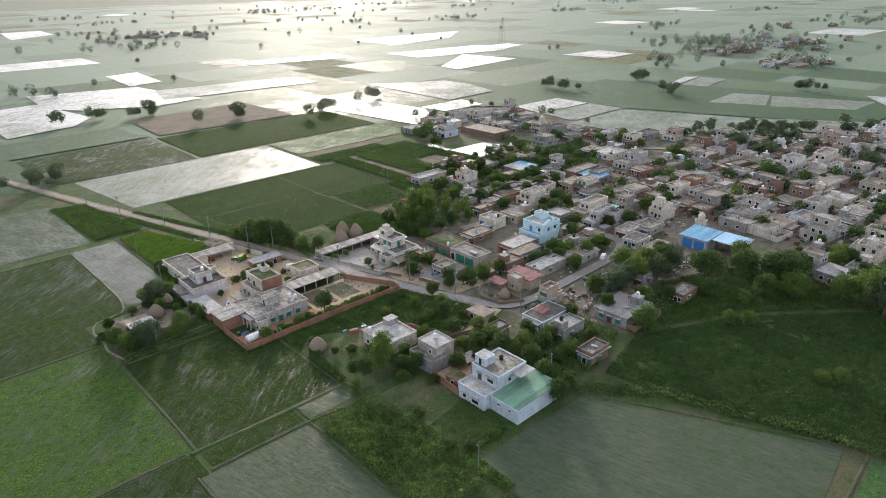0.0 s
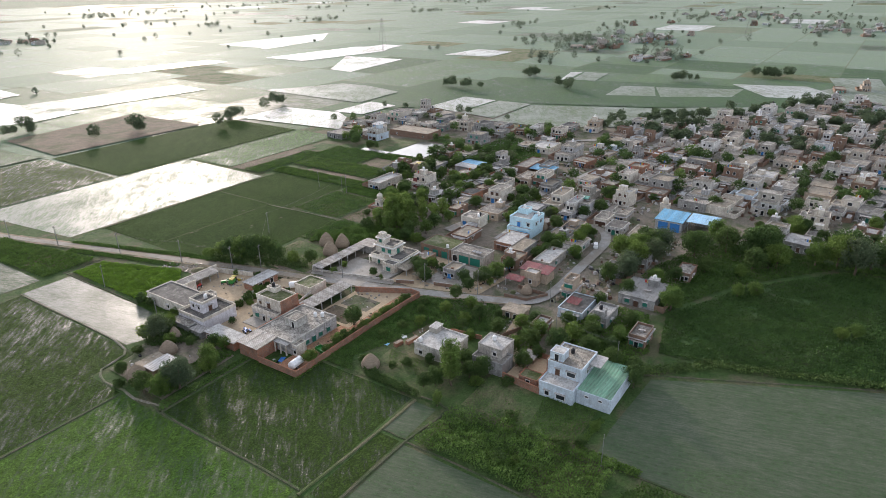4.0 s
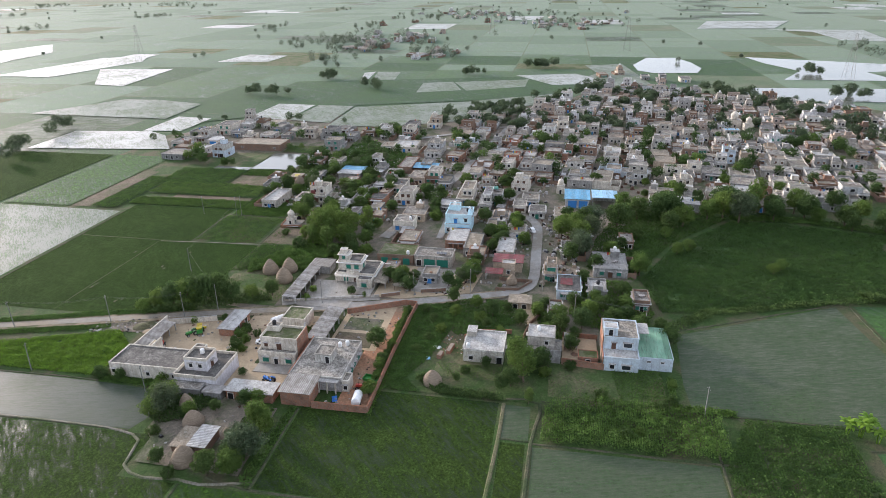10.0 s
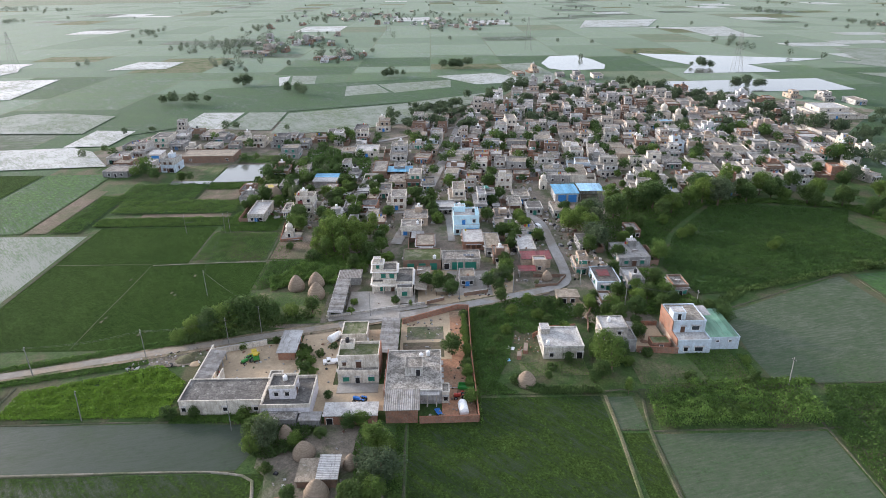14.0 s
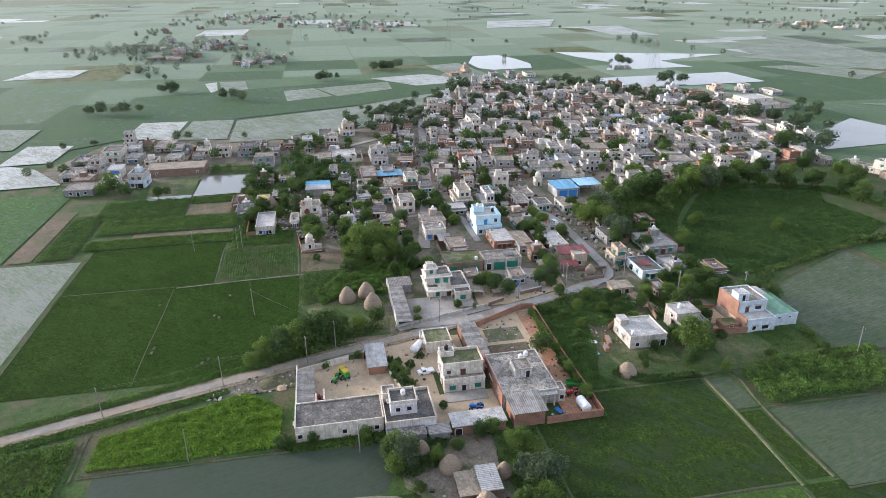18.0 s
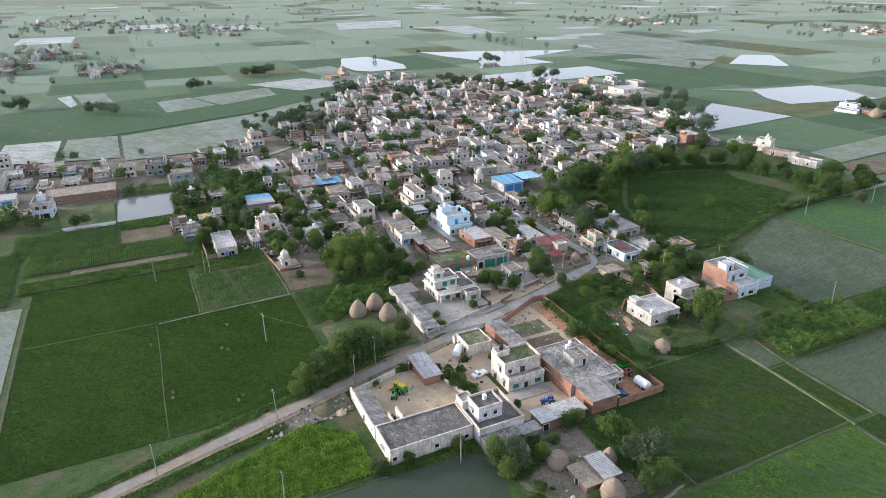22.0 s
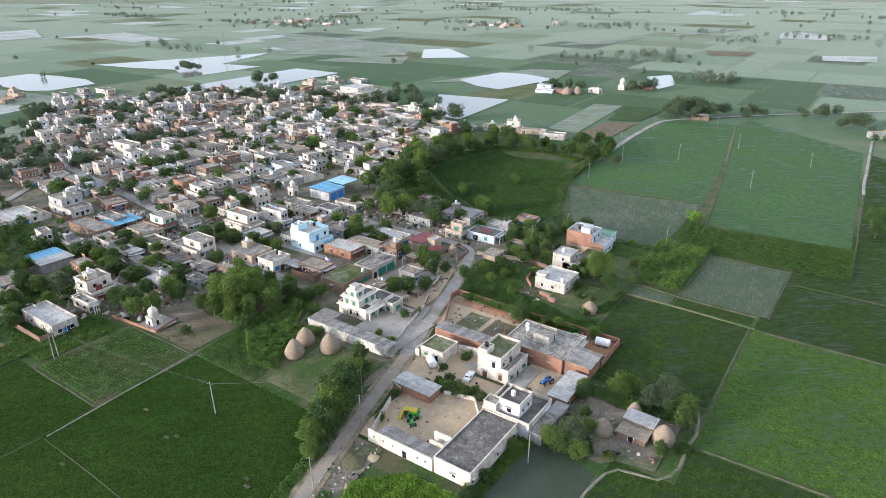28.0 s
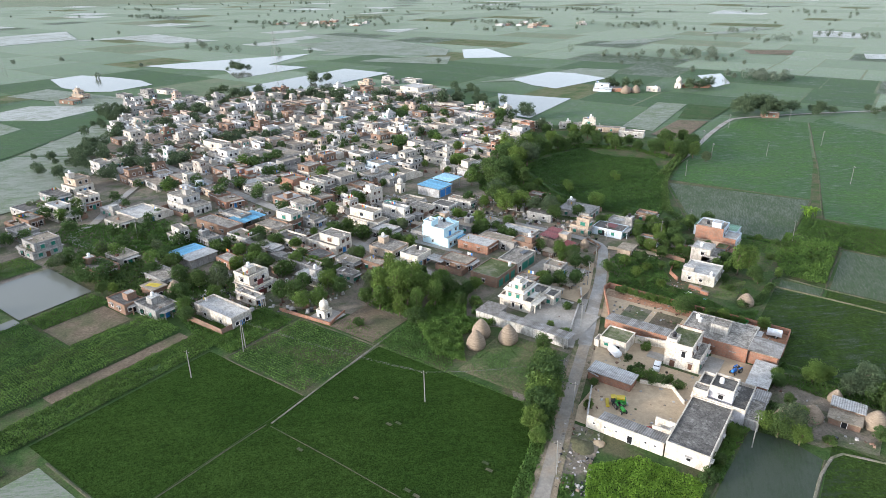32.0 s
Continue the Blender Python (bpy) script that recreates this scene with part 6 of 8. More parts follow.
H.hole("W", (0.12, 0.8), 1.2, 0.9, 1.0, "dark").hole("N", (0.5,), 0.1, 2.0, 2.4, "brown", "door", False)
H = House("blue_sided_shed", 272, 281, 284, 292, "white shed with a pale sheet roof and blue doors", "shed")
H.block(273, 280, 285, 291, 0, 4.2, M_WHITE, M_ROOF, 0)
H.tin(272.6, 280.4, 284.6, 291.4, 4.4, 4.9, M_TINWHITE, "x")
H.hole("W", (0.5,), 0.1, 3.6, 3.4, "blue", "door", False)
# outlying houses east of the village and farther off
for x, y, w, d, s, t in ((226, -46, 11, 8, 1, 20), (213, -58, 11, 8, 1, 20), (203, -62, 10, 8, 2, 20), (190, -60, 16, 7, 1, 15), (173, -57, 14, 7, 1, 10), (236, -36, 10, 8, 1, 20), (248, -198, 14, 10, 2, 10), (236, -203, 16, 10, 1, 10), (214, -216, 9, 6, 1, 0), (193, -252, 26, 6, 1, 30),
                          (118, -158, 10, 7, 1, 20), (418, -138, 14, 9, 2, 0), (405, -150, 16, 10, 1, 0), (430, -120, 12, 9, 2, 0), (535, 20, 14, 9, 2, 0), (548, 32, 12, 9, 1, 0), (540, 0, 14, 10, 1, 0), (560, 66, 15, 9, 1, 10), (575, 52, 13, 9, 2, 10), (20, -160, 9, 7, 1, 30)):
    village_house(x, y, w, d, t, False, s, group="outlying farmhouses")
# houses past these are too far to tell apart: the back of the village and far villages, each one joined mesh
for name, label, plots in (("far_houses", "crowded flat-roofed houses at the back of the village", far_plots),
                           ("far_village_houses", "clusters of houses of far villages among trees",
                            [(cx + rr.gauss(0, sp * 0.5), cy + rr.gauss(0, sp * 0.4), rr.uniform(10, 18), rr.uniform(8, 12), rr.uniform(-20, 20))
                             for cx, cy, k, sp in ((880, 335, 26, 90), (1170, 100, 22, 110), (770, 345, 9, 40), (715, 248, 10, 40), (1430, 275, 40, 190), (1000, -640, 14, 120), (650, -820, 12, 100), (400, 1100, 16, 120)) for _ in range(k)])):
    SINK[:] = [MB(), Matrix()]
    for x, y, w, d, t in plots:
        village_house(x, y, w, d, t, False)
    joined = SINK[0]
    SINK.clear()
    tagged(new(name, joined.mesh(name)), label, "houses", kind="stuff")


# ---------------------------------------------------------------- straw stacks, poles, vehicles
def hayrick(x, y, r, h, lean=0.0):
    def build():
        mb = MB()
        mb.turn([(0.88, 0.0), (0.97, 0.10), (1.0, 0.22), (0.95, 0.36), (0.80, 0.54), (0.60, 0.71), (0.38, 0.86), (0.17, 0.96), (0.03, 1.0)], M_STRAW, 20)
        mb.v = [(px * (1 + 0.05 * noise.noise((px * 3, py * 3, pz * 4))), py * (1 + 0.05 * noise.noise((px * 3 + 9, py * 3, pz * 4))), pz) for px, py, pz in mb.v]
        return mb.mesh("hayrick", True)
    ob = new("hayrick", cached("rick", build))
    ob.matrix_basis = pose(x, y, 0, 0, 0, rr.uniform(0, 360)) @ Matrix.Diagonal((r, r, h, 1))
    return tagged(ob, "conical brown straw stack plastered smooth, on bare ground", "hayrick", "hayricks")


for x, y, r, h in ((124, 188.6, 2.5, 4.9), (126, 183, 2.5, 4.9), (118.6, 181.8, 2.6, 5.0), (73, 126.4, 2.3, 3.6), (50.2, 173.4, 2.3, 3.6), (39, 169.2, 2.4, 4.2), (55.4, 178, 1.6, 3.6), (46.8, 163.8, 1.6, 3.2), (128, 112.5, 1.7, 3.2), (185, 96, 1.8, 3.4), (178, 131, 1.8, 3.2), (181, 128, 1.6, 3.0),
                   (213, 214, 2.6, 5.0), (229, -197, 4.0, 6), (223, -203, 3.6, 6), (206, -49, 2.5, 4.5), (402, 31, 3, 5), (397, 27, 3, 5), (406, 36, 3, 5)):
    hayrick(x, y, r, h)


M_POLE = masonry("pole_concrete", [(0.22, 0.215, 0.20)], (0.10, 0.11, 0.10), 0.4)


def pole(x, y, h=8.0, lean=0.0, mat=None):
    r = root("utility_pole", x, y, "grey concrete utility pole with a steel cross arm", "pole", "utility poles")
    r.matrix_basis = pose(x, y, 0, rr.uniform(-1.5, 1.5), rr.uniform(-1.5, 1.5) + lean, 17)
    part("shaft", cached(("shaft", h), lambda: MB().box(-0.11, 0.11, -0.09, 0.09, -0.3, h, M_POLE, 0.035).mesh("shaft")), r)
    part("cross_arm", cached(("arm", h), lambda: MB().box(-0.6, 0.6, -0.04, 0.04, h - 0.5, h - 0.42, M_DARK).mesh("cross_arm")), r)
    for dx in (-0.52, 0, 0.52):
        part("insulator", cached("ins", lambda: MB().turn([(0.05, 0), (0.08, 0.06), (0.05, 0.12), (0.07, 0.18), (0.03, 0.24)], M_CONC, 8).mesh("insulator")), r, "", (dx, 0, h - 0.4 if dx else h))
    return Vector((x, y, h - 0.2))


M_CABLE = plain("weathered_cable", (0.16, 0.16, 0.155), 0.9, spec=0.05)


def wires(a, b, n=2):
    """A span of sagging wires, each one bent tube."""
    r = root("power_line", a.x, a.y, "sagging pair of power wires between poles", "power line", "power lines")
    for k in range(n):
        off = 0.5 * (k - (n - 1) / 2)
        mb = MB()
        m = mb.use(M_CABLE)
        for i in range(15):
            t = i / 14
            p = a.lerp(b, t) + Vector((off - a.x, off - a.y, -3.6 * t * (1 - t)))
            mb.v += [(p.x, p.y, p.z + 0.014), (p.x + 0.011, p.y - 0.011, p.z - 0.008), (p.x - 0.011, p.y + 0.011, p.z - 0.008)]
            if i:
                c = 3 * i
                for j in range(3):
                    q = (j + 1) % 3
                    mb.f.append((c - 3 + j, c - 3 + q, c + q, c + j))
                    mb.k.append(m)
        part("wire", mb, r)


line = [pole(x, y) for x, y in ((92.4, 200), (87, 219), (80, 243), (72, 268), (66, 290))]
for a, b in zip(line, line[1:]):
    wires(a, b)
line2 = [pole(x, y) for x, y in ((98, 193), (121, 214.5), (172, 222), (171, 223.5))][:3]
for a, b in zip(line2, line2[1:]):
    wires(a, b)
line3 = [pole(x, y) for x, y in ((115, 140), (119, 124), (124, 103), (108, 94), (103, 76))]
for a, b in zip(line3, line3[1:]):
    wires(a, b)
for x, y in ((70, 67), (124, 7), (122, -30), (134, -60), (132, -110), (105, -150), (80, -90), (60, -20), (43, -70), (100, -50), (106, 165), (260, 291), (172, 238), (205, 205), (262, 196), (128, 140), (58.5, 190), (230, 142), (262, 138), (300, 134), (62.5, 223)):
    pole(x, y, rr.choice((7.5, 8.0)))


def pylon(x, y, h=38):
    r = root("pylon", x, y, "far lattice power pylon", "pylon", "pylons")
    mb = MB()
    b = 4.0
    for sx in (-1, 1):
        for sy in (-1, 1):
            mb.rod((sx * b, sy * b, 0), (sx * 0.5, sy * 0.5, h), 0.11, 0.08, M_POLE, 4)
    n = 9
    for i in range(n):
        z0, z1 = h * i / n, h * (i + 1) / n
        q0, q1 = b + (0.5 - b) * i / n, b + (0.5 - b) * (i + 1) / n
        for s in (-1, 1):
            mb.rod((-q0, s * q0, z0), (q1, s * q1, z1), 0.05, 0.05, M_POLE, 3)
            mb.rod((s * q0, -q0, z0), (s * q1, q1, z1), 0.05, 0.05, M_POLE, 3)
    part("tower", mb, r)
    for z in (h * 0.72, h * 0.83, h * 0.94):
        part("arm", MB().rod((-6, 0, z), (6, 0, z), 0.09, 0.09, M_POLE, 4), r)


for x, y in ((560, -135), (760, 30), (980, 210), (620, 560)):
    pylon(x, y)

M_CARWHITE = plain("white_car_paint", (0.75, 0.75, 0.74), 0.3)


def wheel(parent, x, y, r, w):
    ob = part("wheel", cached(("tyre", r, w), lambda: _tyre(r, w)), parent, "", (x, y, r))
    part("rim", cached(("rim", r, w), lambda: _rim(r, w)), ob)


def _tyre(r, w):
    mb = MB()
    mb.turn([(r * 0.6, -w / 2), (r * 0.94, -w / 2), (r, -w * 0.3), (r, w * 0.3), (r * 0.94, w / 2), (r * 0.6, w / 2)], M_RUBBER, 16)
    mb.v = [(x, z, y) for x, y, z in mb.v]
    return mb.mesh("wheel", False)


def _rim(r, w):
    mb = MB()
    mb.turn([(r * 0.58, -w * 0.52), (r * 0.5, -w * 0.3), (r * 0.5, w * 0.3), (r * 0.58, w * 0.52)], M_STEEL, 12)
    mb.v = [(x, z, y) for x, y, z in mb.v]
    return mb.mesh("rim")


def tractor(x, y, turn, paint, word):
    r = root("tractor", x, y, f"{word} farm tractor parked on a yard", "tractor", "tractors", turn=turn)
    part("bonnet", MB().box(0.3, 1.9, -0.33, 0.33, 0.75, 1.3, paint, 0.05), r)
    part("engine", MB().box(0.4, 1.8, -0.25, 0.25, 0.5, 0.75, M_DARK), r)
    part("seat", MB().box(-0.7, -0.2, -0.25, 0.25, 1.0, 1.15, M_DARK).box(-0.8, -0.68, -0.25, 0.25, 1.1, 1.6, M_DARK), r)
    for s in (-1, 1):
        part("mudguard", MB().box(-1.1, 0.2, s * 0.62 - 0.2, s * 0.62 + 0.2, 1.3, 1.42, paint, 0.04), r)
        wheel(r, -0.45, s * 0.72, 0.72, 0.4), wheel(r, 1.5, s * 0.6, 0.42, 0.25)
    part("exhaust", MB().rod((1.1, 0.2, 1.3), (1.1, 0.2, 2.1), 0.04, 0.04, M_DARK), r)
    part("steering_wheel", MB().turn([(0.2, 1.5), (0.2, 1.53)], M_DARK, 10, (0.15, 0)), r)


def trolley(x, y, turn, paint, label, cover=None):
    r = root("farm_trailer", x, y, label, "trailer", "farm trailers", turn=turn)
    mb = MB().box(-1.8, 1.8, -0.95, 0.95, 0.85, 0.95, paint).ring(-1.8, 1.8, -0.95, 0.95, 0.95, 1.55, 0.06, paint)
    part("bed", mb, r)
    if cover:
        part("cover", MB().turn([(0.95, -1.75), (1.0, -1.7), (1.0, 1.7), (0.95, 1.75)], cover, 16).mesh("cover", True), r, "", (0, 0, 1.3))
        r.children[-1].matrix_basis = pose(0, 0, 1.35, 0, 90, 0)
    part("drawbar", MB().rod((1.8, 0, 0.7), (3.0, 0, 0.5), 0.06, 0.06, M_STEEL), r)
    for s in (-1, 1):
        wheel(r, -0.5, s * 0.8, 0.45, 0.25)


def car(x, y, turn, label, pickup=False):
    r = root("pickup" if pickup else "car", x, y, label, "car", turn=turn)
    mb = MB().box(-2.0, 2.0, -0.82, 0.82, 0.35, 0.95, M_CARWHITE, 0.06)
    part("body", mb, r)
    x0 = 0.0 if pickup else -1.5
    part("cabin", MB().box(x0, 1.2, -0.76, 0.76, 0.95, 1.55, M_CARWHITE, 0.16), r)
    part("windscreen", MB().box(1.02, 1.16, -0.6, 0.6, 1.0, 1.4, M_GLASS, 0.05), r)
    for s in (-1, 1):
        part("side_window", MB().box(x0 + 0.25, 0.95, s * 0.73 - 0.04, s * 0.73 + 0.04, 1.02, 1.38, M_GLASS), r)
        wheel(r, -1.25, s * 0.74, 0.34, 0.22), wheel(r, 1.25, s * 0.74, 0.34, 0.22)
        part("headlight", MB().box(1.94, 2.01, s * 0.6 - 0.15, s * 0.6 + 0.15, 0.62, 0.78, M_TANKW), r)


tractor(67.2, 163.8, 70, M_BLUE, "blue")
tractor(68.2, 141.4, 95, M_RED, "red")
tractor(77, 197.6, 20, M_RED, "red")
tractor(84.5, 193.0, 140, M_MACHGREEN, "green and yellow")
r = root("harvester", 85.6, 191.6, "green and yellow harvester standing in a farm yard", "harvester", turn=25)
r.scale = (0.8, 0.8, 0.8)
part("body", MB().box(-2.2, 0.8, -0.9, 0.9, 1.0, 2.2, M_MACHGREEN, 0.12), r)
part("cab", MB().box(0.8, 1.9, -0.7, 0.7, 1.2, 2.6, M_GLASS, 0.08).box(0.7, 2.0, -0.8, 0.8, 2.6, 2.75, M_YELLOW), r)
part("hopper", MB().box(-1.6, 0.4, -0.7, 0.7, 2.2, 2.7, M_YELLOW, -0.12), r)
part("header", MB().box(2.2, 3.2, -1.8, 1.8, 0.3, 0.8, M_YELLOW, 0.1), r)
for s in (-1, 1):
    wheel(r, 0.9, s * 0.95, 0.75, 0.45), wheel(r, -1.6, s * 0.8, 0.5, 0.3)
trolley(63, 141.4, 5, M_TANKW, "farm trailer with a white and yellow cover", M_TANKW)
trolley(71, 140.4, 80, M_MACHGREEN, "green farm trailer beside a hedge")
car(83.2, 172.6, 100, "white pickup parked by the cream house", True)
trolley(93.6, 173.0, 140, M_TANKW, "white water tanker trailer beside the pump house", M_TANKW)
car(172, 108.5, 20, "white car on the village lane")

# bricks stacked and heaps
def heap(x, y, r, h, mat, label, category="mound"):
    mb = MB().turn([(1, 0), (0.8, 0.3), (0.5, 0.7), (0.2, 0.95), (0.05, 1.0)], mat, 12)
    mb.v = [(px * (1 + 0.25 * noise.noise((px * 2 + x, py * 2, pz * 2))), py * (1 + 0.25 * noise.noise((px * 2, py * 2 + y, pz * 2))), pz) for px, py, pz in mb.v]
    ob = new("mound", mb.mesh("mound", True))
    ob.matrix_basis = pose(x, y, 0.02) @ Matrix.Diagonal((r, r, h, 1))
    tagged(ob, label, category, "mounds")


heap(130, 128, 3.2, 1.0, M_DIRT, "heap of loose earth beside a house yard")
heap(86, 209, 2.6, 0.8, M_BROWN, "dark dung heap beside the road")
heap(88, 208, 1.6, 0.6, M_BROWN, "dark dung heap beside the road")
heap(84, 206, 1.4, 0.5, M_DIRT, "heap of earth beside the road")
heap(90, 94, 2.0, 0.7, M_BRICKOLD, "heap of broken bricks in a yard")
for x, y, n in ((87.2, 124.6, 8), (84, 126.6, 5)):
    r = root("brick_stack", x, y, "neat stack of red bricks on the grass", "bricks", "brick stacks", turn=80)
    for i in range(n):
        for j in range(4):
            part("brick_row", cached("brow", lambda: MB().box(-0.5, 0.5, -0.23, 0.23, 0, 0.3, M_BRICK).mesh("brick_row")), r, "", (0.04 * (j % 2), i * 0.47 - n * 0.235, j * 0.3))


# ---------------------------------------------------------------- trees, hedges and crops
def lobed(n_lobes, per, rx, rz, zc, lobe=0.42, seed=0):
    """Points and normals on overlapping clumps that fill an uneven crown."""
    q = np.random.default_rng(seed)
    pts, nor = [], []
    for i in range(n_lobes):
        a = 2 * math.pi * (i * 0.618 + q.uniform(0, 0.12))
        e = -0.85 + 1.8 * (i + 0.5) / n_lobes + q.uniform(-0.08, 0.08)
        rad = math.sqrt(max(0.04, 1 - e * e)) * q.uniform(0.42, 0.98)
        c = np.array([rad * rx * math.cos(a), rad * rx * math.sin(a), zc + e * rz * 0.72])
        lr = lobe * min(rx, rz) * q.uniform(0.5, 1.25)
        d = q.normal(0, 1, (per, 3))
        d /= np.linalg.norm(d, axis=1)[:, None]
        pts.append(c + d * lr * q.uniform(0.6, 1.12, (per, 1)) * np.array([1.1, 1.1, 0.9]))
        nor.append(d)
    return np.vstack(pts), np.vstack(nor)


def tree_kind(kind, v):
    """Meshes of a tree of unit height 8: trunk with limbs, and a crown of leaf sprays."""
    q = random.Random(100 + v)
    mb = MB()
    mat = M_LEAF
    few = v >= 10
    if kind == "round":
        rx, rz, zc, lob, per, size = 3.0, 3.3, 4.5, 26, 190, 0.31
    elif kind == "wide":
        rx, rz, zc, lob, per, size = 4.0, 3.2, 4.6, 34, 190, 0.33
    elif kind == "tall":
        rx, rz, zc, lob, per, size, mat = 1.7, 3.7, 4.6, 24, 130, 0.24, M_LEAFLIGHT
    elif kind == "grey":
        rx, rz, zc, lob, per, size, mat = 3.2, 3.3, 4.4, 26, 190, 0.29, M_LEAFGREY
    elif kind == "light":
        rx, rz, zc, lob, per, size, mat = 3.0, 3.3, 4.4, 26, 180, 0.30, M_LEAFLIGHT
    else:
        rx, rz, zc, lob, per, size, mat = 4.4, 3.8, 3.4, 20, 150, 0.50, (M_LEAF if v % 2 else M_LEAFLIGHT)
    if few:
        per, size = per // 6, size * 1.75
    x, y, z = 0.0, 0.0, 0.0
    r = 0.26 if kind != "tall" else 0.2
    for i in range(4):
        nx, ny, nz = x + q.uniform(-0.18, 0.18), y + q.uniform(-0.18, 0.18), z + zc * 0.27
        mb.rod((x, y, z - (0.2 if i == 0 else 0)), (nx, ny, nz), r, r * 0.8, M_BARK, 7)
        x, y, z, r = nx, ny, nz, r * 0.8
        if i >= 1:
            for k in range(2):
                a = q.uniform(0, 6.28)
                mb.rod((x, y, z - 0.3), (x + rx * 0.55 * math.cos(a), y + rx * 0.55 * math.sin(a), z + rz * 0.45), r * 0.6, 0.04, M_BARK, 5)
    pts, nor = lobed(lob, per, rx, rz, zc, 0.42 if kind != "tall" else 0.55, 50 + v)
    if few:
        return mat, leaves(pts, nor, size)
    return mb.mesh("trunk"), quads("crown", leaves(pts, nor, size), mat)


LABEL = {"round": "leafy round-crowned tree with dark green leaves", "wide": "large spreading tree with dense dark green leaves", "tall": "slender tall tree with light green leaves", "grey": "broad bushy tree with grey-green leaves", "light": "fresh light green tree with a full crown", "bush": "low leafy bush growing on open ground"}


FARTREES = {}


def tree(x, y, h, kind="round"):
    """A tree of its own on the near side of the village; past that it joins the trees at the back."""
    v = rr.randrange(5)
    s, a = h / 8.0, rr.uniform(0, 360)
    k1, k2 = rr.uniform(0.9, 1.12), rr.uniform(0.9, 1.12)
    if x > 236 or y < -60 or y > 330:
        mat, q = cached(("few", kind, v + 10), lambda: tree_kind(kind, v + 10))
        m = np.array(Matrix.Rotation(radians(a), 3, 'Z') @ Matrix.Diagonal((s * k1, s * k2, s)))
        # trees farthest off get the leaf colour paled as if by haze
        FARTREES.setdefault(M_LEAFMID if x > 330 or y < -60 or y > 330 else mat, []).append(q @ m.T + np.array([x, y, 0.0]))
        return
    trunk, crown = cached(("tree", kind, v), lambda: tree_kind(kind, v))
    r = root("bush" if kind == "bush" else "tree", x, y, LABEL[kind], "bush" if kind == "bush" else "tree", "trees and bushes")
    r.matrix_basis = pose(x, y, 0, 0, 0, a) @ Matrix.Diagonal((s * k1, s * k2, s, 1))
    part("trunk", trunk, r)
    part("crown", crown, r)


def grove(x0, x1, y0, y1, n, h0, h1, kinds=("round", "wide", "light", "grey")):
    for i in range(n):
        tree(rr.uniform(x0, x1), rr.uniform(y0, y1), rr.uniform(h0, h1), rr.choice(kinds))


# along the road by the long house
for x, y, h in ((96.8, 210, 6.5), (97.4, 206, 8.5), (98.4, 202, 9.5), (100, 198.5, 10.5), (101.8, 195, 10), (103.6, 191.6, 7), (106, 186.4, 5), (109, 181.5, 5.5), (94, 213, 4.5)):
    tree(x, y, h, rr.choice(("round", "light", "round")))
for i in range(20):
    tree(71.5 + 1.8 * i, 139.5 + rr.uniform(-0.2, 0.2), rr.uniform(2.2, 3.1), rr.choice(("light", "round", "tall")))
for i in range(60):
    x, y = rr.uniform(140, 235), rr.uniform(70, 225)
    if inside(x, y, [(140, 100), (186, 84), (232, 70), (235, 215), (200, 225), (176, 170), (150, 158)]) and off_lanes(x, y, 1.5) and free(x, y, 0.5):
        tree(x, y, rr.uniform(2.0, 4.2), rr.choice(("round", "light", "bush")))
# straw yard trees
for x, y, h, k in ((42, 157.5, 8.5, "grey"), (44.5, 160.2, 6.5, "grey"), (52, 159.5, 6.5, "light"), (50, 157, 5, "light"), (53, 181.5, 7.5, "grey"), (55, 184, 6, "round"), (51, 184, 5, "light"), (36.5, 163, 6, "round"), (37.5, 158.6, 6, "light"), (58.2, 165.5, 4.2, "round"), (55, 171, 3.2, "round"), (46, 180, 2.2, "bush"), (62.5, 199, 3.2, "round"), (63, 204.5, 3.2, "bush"), (62.4, 188.5, 3.2, "bush"), (38, 174, 4, "round"), (34.8, 170, 2.5, "bush"),
                   (86, 143, 6.2, "round"), (66, 139.6, 4.2, "light"), (76, 139.8, 3.8, "light"), (79, 140, 3.4, "round"), (80, 178.5, 3.0, "bush"), (83, 177.5, 2.6, "bush"), (85.4, 179.5, 3.2, "bush"), (76.5, 178, 2.4, "bush"), (68.5, 171.2, 2.6, "round"), (88.5, 163.2, 2.2, "bush"), (90.5, 163.4, 2.0, "bush"), (112.5, 170, 2.8, "light"), (108, 170.5, 2.4, "bush"), (113, 158.5, 3.2, "round"), (111.4, 154, 2.6, "tall"),
                   (76.8, 105.6, 10.5, "tall"), (79.4, 107.6, 11.0, "tall"), (74.5, 108.5, 5.5, "round"), (72.8, 110.6, 4, "round"), (82, 104, 4.6, "round"), (83.6, 101.5, 4.2, "round"), (68.6, 104, 4.4, "tall"), (81.5, 115, 3.2, "round"), (84, 95, 2.6, "bush"), (73.5, 88.2, 2.6, "bush"), (104, 92, 6.5, "round"), (101, 97.5, 6.0, "round"), (107, 98, 5.5, "light"), (98.5, 70.5, 6.5, "round"), (102.5, 77, 6.5, "round"), (104, 72, 5.0, "round"), (107, 116, 5.2, "round"), (110.5, 121, 4.5, "light"), (113.5, 128, 4.8, "round"), (105, 126, 4, "light"),
                   (121.5, 146, 6.0, "round"), (118, 142, 5.5, "round"), (124, 149.5, 5.2, "round"), (127, 146, 4.5, "light"), (123, 131, 5.4, "round"), (126, 127.5, 5.0, "grey"), (120.5, 128, 4.5, "round"), (131, 124, 4.2, "round"), (160, 118, 5, "round"), (152, 121, 5, "round")):
    tree(x, y, h, k)
